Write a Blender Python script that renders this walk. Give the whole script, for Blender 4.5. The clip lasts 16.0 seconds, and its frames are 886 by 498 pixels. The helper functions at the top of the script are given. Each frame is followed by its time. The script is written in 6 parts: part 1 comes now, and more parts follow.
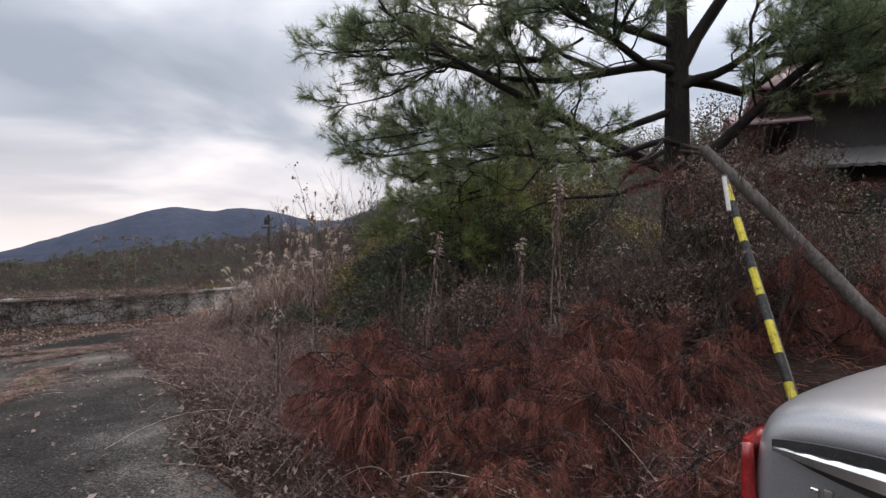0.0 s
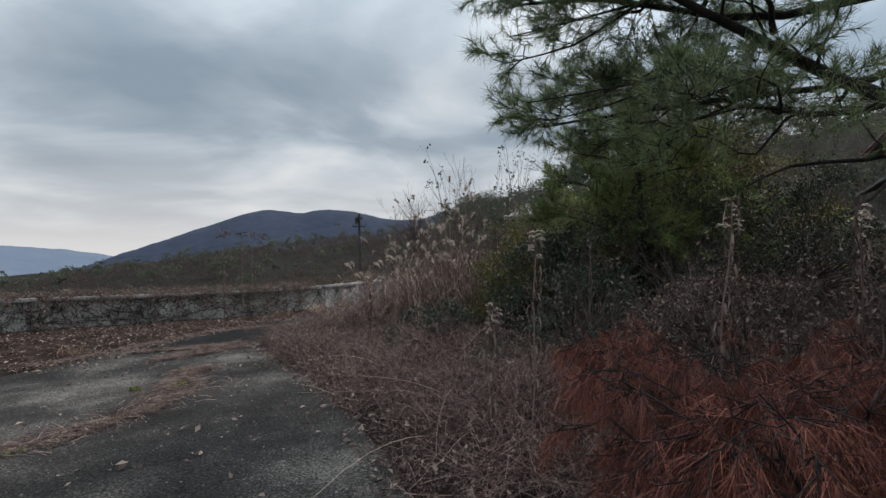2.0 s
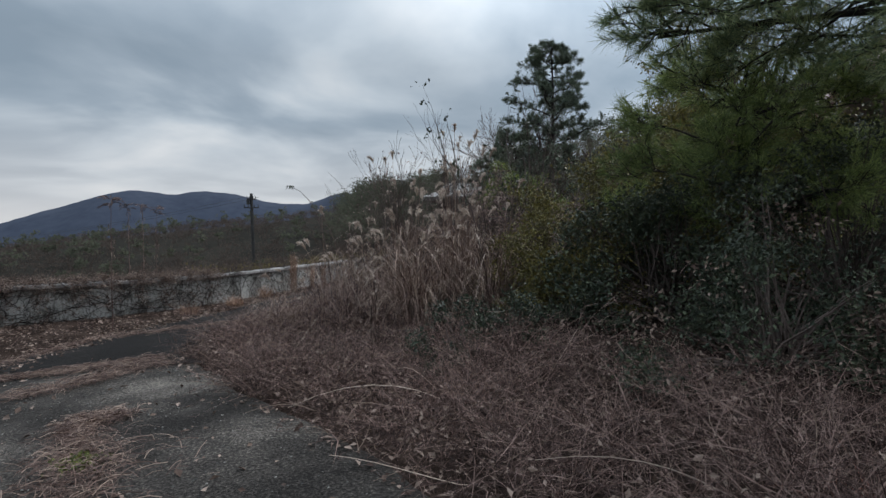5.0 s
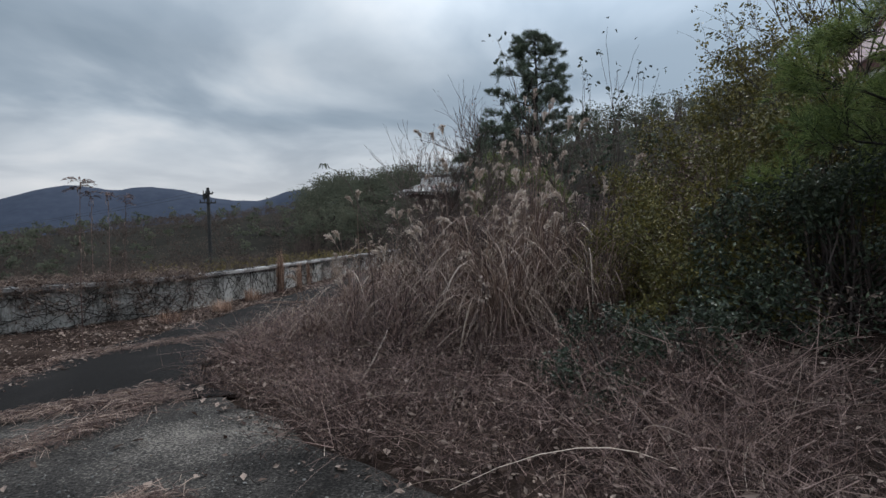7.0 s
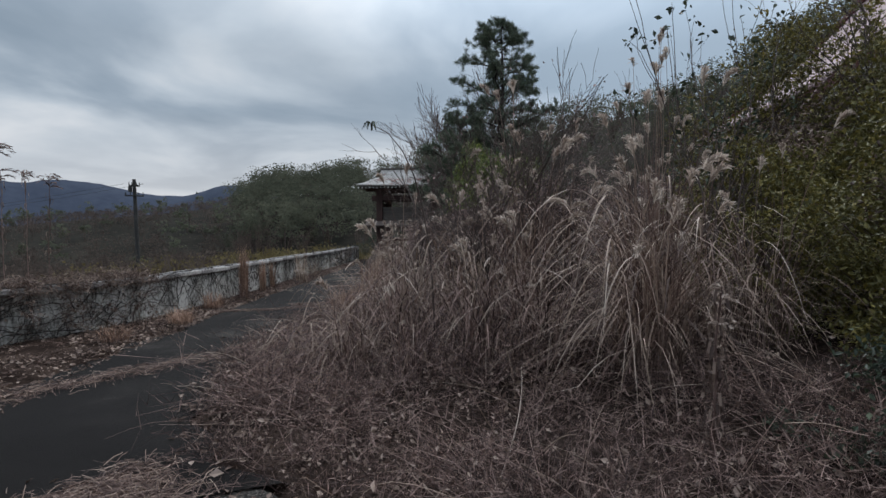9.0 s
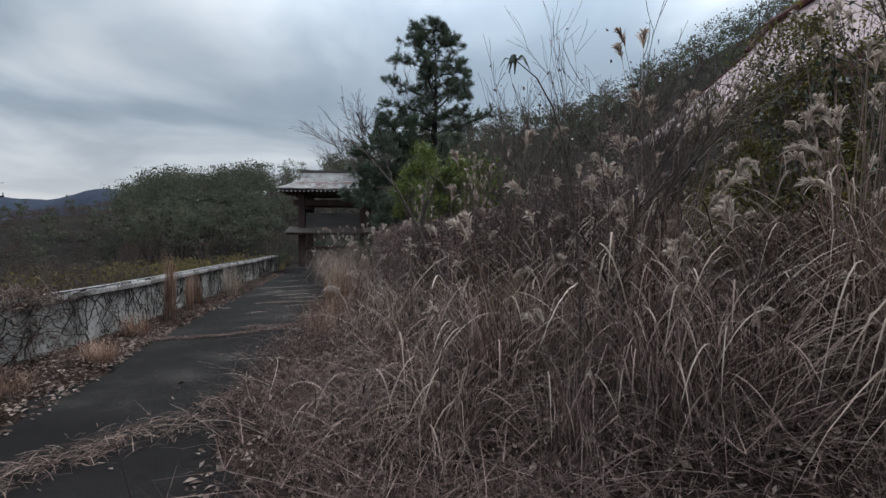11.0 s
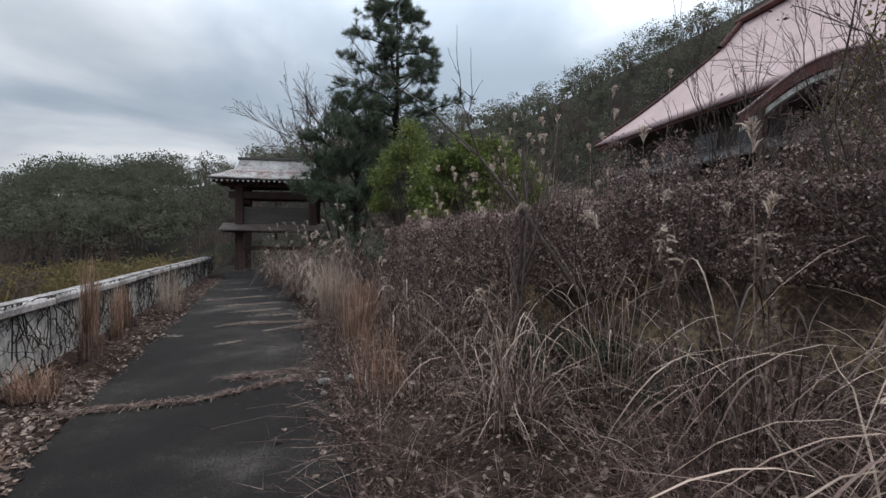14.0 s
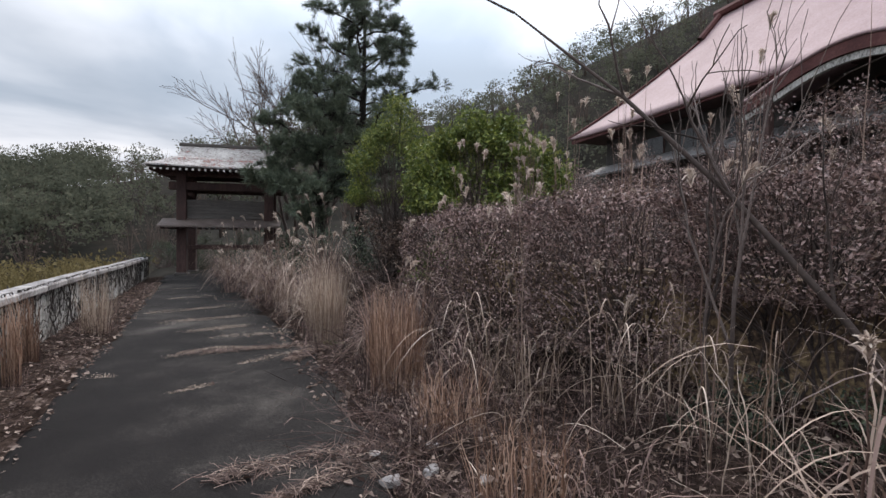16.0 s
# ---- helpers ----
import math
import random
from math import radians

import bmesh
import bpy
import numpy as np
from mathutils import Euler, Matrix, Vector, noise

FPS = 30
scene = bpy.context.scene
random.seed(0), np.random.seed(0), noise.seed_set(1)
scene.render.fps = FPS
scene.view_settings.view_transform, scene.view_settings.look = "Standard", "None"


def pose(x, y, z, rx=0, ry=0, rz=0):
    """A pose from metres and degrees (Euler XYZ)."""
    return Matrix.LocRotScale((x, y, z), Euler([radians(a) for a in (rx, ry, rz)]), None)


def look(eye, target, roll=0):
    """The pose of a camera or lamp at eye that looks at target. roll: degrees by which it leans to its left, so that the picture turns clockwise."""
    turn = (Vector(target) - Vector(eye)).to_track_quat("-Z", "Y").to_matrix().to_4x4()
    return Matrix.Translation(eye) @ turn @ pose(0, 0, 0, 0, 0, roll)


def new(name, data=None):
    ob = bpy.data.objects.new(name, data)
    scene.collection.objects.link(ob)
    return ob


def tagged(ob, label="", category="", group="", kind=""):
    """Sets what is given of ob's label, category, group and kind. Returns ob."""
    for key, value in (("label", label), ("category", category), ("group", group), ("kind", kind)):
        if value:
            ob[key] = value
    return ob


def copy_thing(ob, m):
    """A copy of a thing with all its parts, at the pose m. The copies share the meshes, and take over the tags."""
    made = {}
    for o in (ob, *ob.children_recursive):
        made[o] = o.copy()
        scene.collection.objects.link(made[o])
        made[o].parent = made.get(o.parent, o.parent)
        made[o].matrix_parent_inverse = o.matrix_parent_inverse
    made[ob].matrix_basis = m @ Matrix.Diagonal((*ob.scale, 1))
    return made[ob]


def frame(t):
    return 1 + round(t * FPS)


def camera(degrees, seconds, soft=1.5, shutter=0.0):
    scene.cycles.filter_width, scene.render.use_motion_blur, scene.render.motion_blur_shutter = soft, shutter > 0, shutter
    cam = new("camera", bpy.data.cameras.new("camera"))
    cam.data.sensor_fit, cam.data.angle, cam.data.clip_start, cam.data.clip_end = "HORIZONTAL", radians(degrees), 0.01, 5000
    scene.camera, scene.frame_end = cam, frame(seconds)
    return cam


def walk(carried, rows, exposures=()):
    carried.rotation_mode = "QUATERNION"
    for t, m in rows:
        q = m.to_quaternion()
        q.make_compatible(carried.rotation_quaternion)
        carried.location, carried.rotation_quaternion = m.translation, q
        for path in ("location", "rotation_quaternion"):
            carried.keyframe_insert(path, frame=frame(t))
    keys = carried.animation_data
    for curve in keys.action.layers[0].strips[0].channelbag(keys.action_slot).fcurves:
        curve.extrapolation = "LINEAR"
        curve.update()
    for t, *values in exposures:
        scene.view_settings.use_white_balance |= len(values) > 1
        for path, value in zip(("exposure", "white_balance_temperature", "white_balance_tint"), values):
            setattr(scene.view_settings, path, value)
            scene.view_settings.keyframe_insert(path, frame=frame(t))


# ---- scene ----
# ---- camera ----
cam = camera(80.8, 16.0)
METRES, EYE, TILT, LEAN, TURN = 18.5, 1.5, 0.0, 0.0, 0.0
ROWS = [
    (0.0, 0.0, 0.0, 0.0, -0.0, -0.0, -0.0),
    (0.5, -0.0194, 0.0142, -0.0036, 3.21, -0.1, 0.12),
    (1.0, -0.041, 0.028, -0.0042, 7.45, 0.08, 0.4),
    (1.5, -0.0592, 0.0467, -0.0062, 8.92, 0.2, 0.43),
    (2.0, -0.0759, 0.0667, -0.0083, 8.63, -0.14, 0.56),
    (2.5, -0.0956, 0.0868, -0.0103, 8.17, -1.04, 0.5),
    (3.0, -0.1139, 0.1104, -0.0109, 7.52, -1.54, 0.58),
    (3.5, -0.1339, 0.1301, -0.0143, 6.23, -1.62, 0.55),
    (4.0, -0.1499, 0.1544, -0.016, 2.42, -1.72, 0.5),
    (6.5, -0.2465, 0.2628, -0.0231, -7.3, -2.04, 0.23),
    (7.0, -0.2619, 0.2874, -0.0237, -8.29, -2.09, 0.27),
    (7.5, -0.2766, 0.3133, -0.024, -9.64, -2.02, 0.21),
    (8.0, -0.2895, 0.3398, -0.0277, -12.33, -2.01, 0.13),
    (8.5, -0.307, 0.3707, -0.0278, -14.17, -2.28, 0.05),
    (9.0, -0.3226, 0.3989, -0.0289, -15.11, -2.34, 0.02),
    (11.5, -0.3888, 0.5474, -0.0337, -27.29, -1.14, -0.26),
    (12.0, -0.394, 0.5806, -0.0336, -27.69, -1.11, -0.19),
    (12.5, -0.3991, 0.616, -0.0351, -29.61, -1.02, -0.36),
    (13.0, -0.4033, 0.6506, -0.0371, -30.55, -0.94, -0.49),
    (13.5, -0.4025, 0.6872, -0.0384, -33.3, -1.09, -0.64),
    (14.0, -0.4021, 0.7222, -0.0385, -34.44, -1.14, -0.6),
    (14.5, -0.3965, 0.7571, -0.0395, -35.9, -1.32, -0.59),
    (15.0, -0.3929, 0.7931, -0.0407, -36.33, -1.47, -0.57),
    (15.5, -0.3861, 0.8288, -0.041, -38.27, -1.52, -0.6),
    (16.0, -0.3855, 0.862, -0.0427, -40.38, -1.16, -0.61),
]
walk(cam, [(t, pose(0, 0, EYE, TILT, LEAN, TURN) @ pose(METRES * x, METRES * y, METRES * z, 90 + pitch, roll, yaw)) for t, x, y, z, yaw, pitch, roll in ROWS],
     exposures=[(0.0, 0.6, 7250, 22), (1.5, 0.18, 6850, 13), (3.5, 0.04, 6600, 11), (9.0, 0.03, 6500, 12), (12.5, 0.06, 6600, 12), (16.0, 0.6, 6900, 18)])

# ---- world and sun: an overcast winter sky ----
SUN_BEARING, SUN_HEIGHT = -42.0, 46.0          # degrees right of +y, degrees up
world = bpy.data.worlds.new("overcast_sky")
scene.world = world
world.use_nodes = True
wn, wl = world.node_tree.nodes, world.node_tree.links
wn.clear()


def wnode(kind, **inputs):
    n = wn.new(kind)
    for key, value in inputs.items():
        n.inputs[key.replace("_", " ")].default_value = value
    return n


def wmath(op, a, b=None):
    n = wn.new("ShaderNodeMath")
    n.operation = op
    for i, v in enumerate((a, b)):
        if v is None:
            continue
        if isinstance(v, (int, float)):
            n.inputs[i].default_value = v
        else:
            wl.new(v, n.inputs[i])
    return n.outputs[0]


def ramp_on(nodes, links, value, stops):
    n = nodes.new("ShaderNodeValToRGB")
    els = n.color_ramp.elements
    while len(els) < len(stops):
        els.new(0.5)
    for e, (p, c) in zip(els, stops):
        e.position, e.color = p, (*c, 1)
    links.new(value, n.inputs[0])
    return n.outputs[0]


wcoord = wn.new("ShaderNodeTexCoord")
wsep = wn.new("ShaderNodeSeparateXYZ")
wl.new(wcoord.outputs["Generated"], wsep.inputs[0])
up = wmath("MAXIMUM", wsep.outputs[2], 0.0)
low = wmath("ADD", up, 0.16)
wcomb = wn.new("ShaderNodeCombineXYZ")
wl.new(wmath("DIVIDE", wsep.outputs[0], low), wcomb.inputs[0])
wl.new(wmath("DIVIDE", wsep.outputs[1], low), wcomb.inputs[1])
cl = wnode("ShaderNodeTexNoise", Scale=0.85, Detail=6.0, Roughness=0.47, Distortion=0.35)
wl.new(wcomb.outputs[0], cl.inputs["Vector"])
cloud = ramp_on(wn, wl, cl.outputs["Fac"], [(0.37, (0.255, 0.33, 0.405)), (0.46, (0.335, 0.413, 0.49)), (0.55, (0.50, 0.58, 0.65)), (0.66, (0.715, 0.767, 0.805))])
edge = ramp_on(wn, wl, wsep.outputs[2], [(0.0, (1, 1, 1)), (0.06, (0.55, 0.55, 0.55)), (0.2, (0, 0, 0))])
wmix = wn.new("ShaderNodeMix")
wmix.data_type = "RGBA"
wl.new(edge, wmix.inputs[0])
wl.new(cloud, wmix.inputs[6])
wmix.inputs[7].default_value = (0.70, 0.71, 0.725, 1)
sky_colour = wmix.outputs[2]
nishita = wn.new("ShaderNodeTexSky")
nishita.sky_type, nishita.sun_disc = "NISHITA", False
nishita.sun_elevation, nishita.sun_rotation = radians(SUN_HEIGHT), radians(-SUN_BEARING)
# an overcast sky is brighter overhead, and round the veiled sun
crown = ramp_on(wn, wl, wsep.outputs[2], [(0.30, (1, 1, 1)), (0.55, (1.7, 1.7, 1.7)), (0.95, (2.5, 2.5, 2.5))])
toward = wn.new("ShaderNodeVectorMath")
toward.operation = "DOT_PRODUCT"
wl.new(wcoord.outputs["Generated"], toward.inputs[0])
toward.inputs[1].default_value = (math.sin(radians(-SUN_BEARING)) * math.cos(radians(SUN_HEIGHT)), math.cos(radians(SUN_BEARING)) * math.cos(radians(SUN_HEIGHT)), math.sin(radians(SUN_HEIGHT)))
glow = ramp_on(wn, wl, toward.outputs["Value"], [(0.72, (1, 1, 1)), (0.95, (1.65, 1.65, 1.65))])
for factor in (crown, glow):
    k_ = wn.new("ShaderNodeMix")
    k_.data_type, k_.blend_type = "RGBA", "MULTIPLY"
    k_.inputs[0].default_value = 1.0
    wl.new(sky_colour, k_.inputs[6])
    wl.new(factor, k_.inputs[7])
    sky_colour = k_.outputs[2]
bg_cloud, bg_sky = wnode("ShaderNodeBackground", Strength=0.98), wnode("ShaderNodeBackground", Strength=0.05)
wl.new(sky_colour, bg_cloud.inputs[0])
wl.new(nishita.outputs[0], bg_sky.inputs[0])
wsum = wn.new("ShaderNodeMixShader")
wsum.inputs[0].default_value = 0.93
wl.new(bg_sky.outputs[0], wsum.inputs[1])
wl.new(bg_cloud.outputs[0], wsum.inputs[2])
wout = wn.new("ShaderNodeOutputWorld")
wl.new(wsum.outputs[0], wout.inputs[0])

sun = new("sun", bpy.data.lights.new("sun", "SUN"))
sun.data.energy, sun.data.angle, sun.data.color = 1.75, radians(22), (1.0, 0.98, 0.95)
sb, sh = radians(SUN_BEARING), radians(SUN_HEIGHT)
sun.matrix_world = look((math.sin(-sb) * math.cos(sh) * 40, math.cos(sb) * math.cos(sh) * 40, math.sin(sh) * 40), (0, 0, 0))

# ---- materials ----
def mat(name, stops, rough=0.85, scale=6.0, fine=60.0, bump=0.25, vary=0.35, metal=0.0, coat=0.0, detail=5.0, spread=0.5, sheer=0.0, ior=1.45, stretch=None):
    """A worn surface: colour stops driven by broad and fine noise, and by each piece's own random number."""
    m = bpy.data.materials.new(name)
    m.use_nodes = True
    n, l = m.node_tree.nodes, m.node_tree.links
    b = n["Principled BSDF"]
    co = n.new("ShaderNodeTexCoord")
    src = co.outputs["Object"]
    if stretch:
        mp = n.new("ShaderNodeMapping")
        mp.inputs["Scale"].default_value = stretch
        l.new(src, mp.inputs[0])
        src = mp.outputs[0]
    a, f = n.new("ShaderNodeTexNoise"), n.new("ShaderNodeTexNoise")
    for t, s in ((a, scale), (f, fine)):
        t.inputs["Scale"].default_value, t.inputs["Detail"].default_value, t.inputs["Roughness"].default_value = s, detail, 0.6
        l.new(src, t.inputs["Vector"])
    geo, info = n.new("ShaderNodeNewGeometry"), n.new("ShaderNodeObjectInfo")

    def calc(op, x, y):
        k = n.new("ShaderNodeMath")
        k.operation = op
        for i, v in enumerate((x, y)):
            if isinstance(v, (int, float)):
                k.inputs[i].default_value = v
            else:
                l.new(v, k.inputs[i])
        return k.outputs[0]
    mixn = calc("ADD", calc("MULTIPLY", a.outputs["Fac"], 1 - spread), calc("MULTIPLY", f.outputs["Fac"], spread))
    rnd = calc("ADD", calc("MULTIPLY", geo.outputs["Random Per Island"], 0.75), calc("MULTIPLY", info.outputs["Random"], 0.25))
    val = calc("ADD", calc("MULTIPLY", calc("SUBTRACT", mixn, 0.5), 2.2 * (1 - vary)), calc("ADD", calc("MULTIPLY", calc("SUBTRACT", rnd, 0.5), vary * 1.6), 0.5))
    col = ramp_on(n, l, val, stops)
    l.new(col, b.inputs["Base Color"])
    b.inputs["Roughness"].default_value, b.inputs["Metallic"].default_value, b.inputs["IOR"].default_value = rough, metal, ior
    if coat:
        b.inputs["Coat Weight"].default_value = coat
    if bump:
        bp = n.new("ShaderNodeBump")
        bp.inputs["Strength"].default_value, bp.inputs["Distance"].default_value = bump, 0.02
        l.new(f.outputs["Fac"], bp.inputs["Height"])
        l.new(bp.outputs[0], b.inputs["Normal"])
    if sheer:
        tr, mx = n.new("ShaderNodeBsdfTranslucent"), n.new("ShaderNodeMixShader")
        l.new(col, tr.inputs[0])
        mx.inputs[0].default_value = sheer
        l.new(b.outputs[0], mx.inputs[1])
        l.new(tr.outputs[0], mx.inputs[2])
        l.new(mx.outputs[0], n["Material Output"].inputs[0])
    return m


def tri_stops(a, b, c):
    return [(0.15, a), (0.5, b), (0.85, c)]


ASPHALT_OLD = mat("weathered_asphalt", [(0.30, (0.01495, 0.01346, 0.01265)), (0.45, (0.0391, 0.03542, 0.03266)), (0.58, (0.0782, 0.07038, 0.06383)), (0.74, (0.23, 0.2059, 0.1806))], 0.94, 0.7, 55, 1.0, 0.0, spread=0.5, ior=1.2)
ASPHALT_NEW = mat("smooth_dark_asphalt", [(0.25, (0.00828, 0.0072, 0.00684)), (0.52, (0.01305, 0.01143, 0.01098)), (0.63, (0.0234, 0.0207, 0.0189)), (0.82, (0.0765, 0.0684, 0.0612))], 0.9, 0.7, 90, 0.4, 0.0, spread=0.4, ior=1.2)
SOIL = mat("leaf_mould_soil", tri_stops((0.010, 0.0068, 0.0056), (0.029, 0.0198, 0.0162), (0.085, 0.060, 0.049)), 0.95, 2.2, 38, 0.8, 0.0, ior=1.08)
LEAFLITTER = mat("dry_fallen_leaves", tri_stops((0.0632, 0.03752, 0.02929), (0.1459, 0.09847, 0.07779), (0.3695, 0.2814, 0.2334)), 0.85, 9, 60, 0.1, 0.8, sheer=0.15)
STRAW = mat("dead_grass_straw", tri_stops((0.06809, 0.03892, 0.03215), (0.1615, 0.09981, 0.08037), (0.454, 0.3384, 0.2707)), 0.7, 3, 30, 0, 0.75, sheer=0.2)
STRAW_PALE = mat("bleached_grass_straw", tri_stops((0.1867, 0.1288, 0.09324), (0.392, 0.293, 0.2309), (0.6161, 0.5062, 0.4174)), 0.65, 3, 30, 0, 0.75, sheer=0.2)
RUSSET = mat("russet_broom_grass", tri_stops((0.1296, 0.07344, 0.05076), (0.2916, 0.1728, 0.1188), (0.5184, 0.3564, 0.27)), 0.75, 3, 30, 0, 0.75, sheer=0.2)
PLUME = mat("silver_grass_plume", tri_stops((0.3, 0.2325, 0.195), (0.54, 0.4425, 0.375), (0.81, 0.705, 0.615)), 0.9, 4, 40, 0, 0.6, sheer=0.35)
WEED = mat("dry_brown_weed_stems", tri_stops((0.030, 0.0172, 0.0152), (0.105, 0.0635, 0.0555), (0.345, 0.235, 0.202)), 0.85, 0.8, 20, 0, 0.7)
DEADNEEDLE = mat("dead_red_pine_needles", tri_stops((0.03088, 0.007721, 0.005995), (0.129, 0.0327, 0.0238), (0.327, 0.1135, 0.07086)), 0.7, 1.6, 20, 0, 0.7)
NEEDLE = mat("green_pine_needles", tri_stops((0.0468, 0.0792, 0.0432), (0.144, 0.2016, 0.1008), (0.333, 0.3744, 0.1764)), 0.6, 1.2, 20, 0, 0.6, sheer=0.3)
NEEDLE_YOUNG = mat("bright_young_needles", tri_stops((0.0644, 0.0943, 0.0322), (0.1552, 0.207, 0.06325), (0.299, 0.3565, 0.115)), 0.6, 1.2, 20, 0, 0.6, sheer=0.35)
NEEDLE_DARK = mat("dark_conifer_needles", tri_stops((0.05007, 0.06885, 0.05007), (0.1033, 0.1346, 0.09387), (0.1939, 0.2253, 0.1503)), 0.7, 0.6, 12, 0, 0.6)
LEAF_DARK = mat("dark_evergreen_leaves", tri_stops((0.01287, 0.02002, 0.01287), (0.03718, 0.05148, 0.03003), (0.1216, 0.1401, 0.07865)), 0.55, 2.4, 9, 0, 0.3, sheer=0.1)
LEAF_OLIVE = mat("olive_evergreen_leaves", tri_stops((0.03854, 0.03808, 0.01457), (0.1232, 0.1095, 0.03097), (0.2892, 0.2238, 0.05009)), 0.55, 2.4, 9, 0, 0.3, sheer=0.15)
LEAF_GREEN = mat("yellow_green_leaves", tri_stops((0.03588, 0.05741, 0.01435), (0.1121, 0.1525, 0.03229), (0.305, 0.3319, 0.07625)), 0.5, 2.4, 9, 0, 0.45, sheer=0.15)
LEAF_RUST = mat("bronzed_hedge_leaves", tri_stops((0.05443, 0.03603, 0.03283), (0.1569, 0.1049, 0.09605), (0.4802, 0.3441, 0.3122)), 0.55, 2.5, 12, 0, 0.55, sheer=0.08)
LEAF_BROWN = mat("dry_brown_leaves", tri_stops((0.0625, 0.04, 0.03375), (0.1313, 0.0875, 0.07125), (0.2625, 0.1938, 0.1562)), 0.8, 1.5, 20, 0, 0.7, sheer=0.1)
WOODS_BROWN = mat("bare_winter_woods", tri_stops((0.06035, 0.04723, 0.04198), (0.09446, 0.07478, 0.0656), (0.1378, 0.1115, 0.09578)), 0.95, 0.05, 1.5, 0, 0.5, sheer=0.5, ior=1.08)
WOODS_GREEN = mat("dull_evergreen_woods", tri_stops((0.06698, 0.07367, 0.05525), (0.1005, 0.1072, 0.07869), (0.1508, 0.154, 0.1105)), 0.95, 0.09, 0.8, 0, 0.2, sheer=0.5, ior=1.08)
WOODS_OCHRE = mat("ochre_scrub", tri_stops((0.065, 0.053, 0.026), (0.125, 0.100, 0.046), (0.20, 0.165, 0.085)), 0.95, 0.08, 1.5, 0, 0.5, sheer=0.5, ior=1.08)
BARK = mat("dark_pine_bark", tri_stops((0.0088, 0.00715, 0.0066), (0.0209, 0.0165, 0.01485), (0.04675, 0.0374, 0.033)), 0.95, 5, 45, 0.9, 0.1, stretch=(1, 1, 0.3))
TWIG = mat("grey_brown_twigs", tri_stops((0.036, 0.0276, 0.024), (0.0816, 0.06, 0.0528), (0.162, 0.126, 0.1128)), 0.9, 4, 30, 0.2, 0.5)
LOG = mat("weathered_grey_log", tri_stops((0.055, 0.046, 0.040), (0.125, 0.110, 0.098), (0.23, 0.21, 0.19)), 0.9, 4, 50, 0.7, 0.1, stretch=(1, 1, 0.25))
HILL = mat("wooded_hill_ground", tri_stops((0.01441, 0.01441, 0.01245), (0.02752, 0.02555, 0.02162), (0.04717, 0.04062, 0.03276)), 0.98, 0.03, 0.6, 0, 0.0, ior=1.08)
# wooded ridge; the blue of distance haze is mixed into its base colour
MOUNTAIN = mat("haze_tinted_mountain", tri_stops((0.03608, 0.0451, 0.06675), (0.0469, 0.05683, 0.08118), (0.05953, 0.07036, 0.09561)), 1.0, 0.004, 0.05, 0, 0.0, ior=1.08)
# paler still: thicker haze painted into the farther mountain's colour
MOUNTAIN_FAR = mat("haze_tinted_far_mountain", tri_stops((0.125, 0.155, 0.205), (0.145, 0.175, 0.225), (0.17, 0.20, 0.245)), 1.0, 0.004, 0.05, 0, 0.0, ior=1.08)
PLASTER = mat("stained_white_plaster", [(0.28, (0.085, 0.080, 0.074)), (0.44, (0.30, 0.29, 0.27)), (0.58, (0.52, 0.505, 0.48)), (0.85, (0.64, 0.625, 0.60))], 0.9, 1.3, 22, 0.4, 0.1, stretch=(1, 1, 0.5))
# plain whose pale grey-blue is distance haze put into the colour
PLAIN = mat("haze_tinted_plain", tri_stops((0.16, 0.18, 0.20), (0.24, 0.26, 0.28), (0.34, 0.36, 0.375)), 1.0, 0.006, 0.06, 0, 0.0, ior=1.08)
COPING = mat("lichened_grey_coping", [(0.2, (0.075, 0.068, 0.066)), (0.45, (0.20, 0.185, 0.18)), (0.62, (0.36, 0.34, 0.33)), (0.85, (0.52, 0.50, 0.485))], 0.9, 2.5, 30, 0.5, 0.15)
GATE_WOOD = mat("dark_red_stained_timber", tri_stops((0.025, 0.015, 0.01375), (0.05875, 0.03125, 0.0275), (0.115, 0.06625, 0.0575)), 0.8, 2, 28, 0.3, 0.2, stretch=(1, 1, 0.2))
GATE_GREY = mat("grey_weathered_boards", tri_stops((0.045, 0.040, 0.038), (0.085, 0.077, 0.072), (0.15, 0.135, 0.125)), 0.9, 2, 28, 0.3, 0.3, stretch=(0.2, 0.2, 2))
GATE_TIN = mat("peeling_pale_roof_tin", [(0.30, (0.26, 0.050, 0.032)), (0.37, (0.10, 0.078, 0.070)), (0.50, (0.30, 0.28, 0.265)), (0.75, (0.47, 0.45, 0.43))], 0.7, 1.6, 14, 0.2, 0.1)
PENT_TIN = mat("brown_weathered_pent_tin", tri_stops((0.0525, 0.039, 0.0345), (0.1125, 0.08775, 0.07875), (0.195, 0.1613, 0.1462)), 0.75, 1.8, 16, 0.2, 0.1)
OCHRE_WALL = mat("ochre_stained_concrete", [(0.25, (0.0378, 0.027, 0.0216)), (0.45, (0.1148, 0.0783, 0.0567)), (0.60, (0.2565, 0.1823, 0.1053)), (0.80, (0.405, 0.3038, 0.1688))], 0.92, 1.7, 26, 0.6, 0.0)
RAFTER_END = mat("white_painted_rafter_end", tri_stops((0.42, 0.40, 0.37), (0.60, 0.58, 0.55), (0.72, 0.70, 0.67)), 0.8, 5, 30, 0.1, 0.3)
PINK_ROOF = mat("faded_pink_roof_tin", tri_stops((0.2208, 0.1424, 0.1457), (0.2944, 0.1994, 0.2041), (0.368, 0.2627, 0.2683)), 0.75, 0.5, 12, 0.15, 0.1)
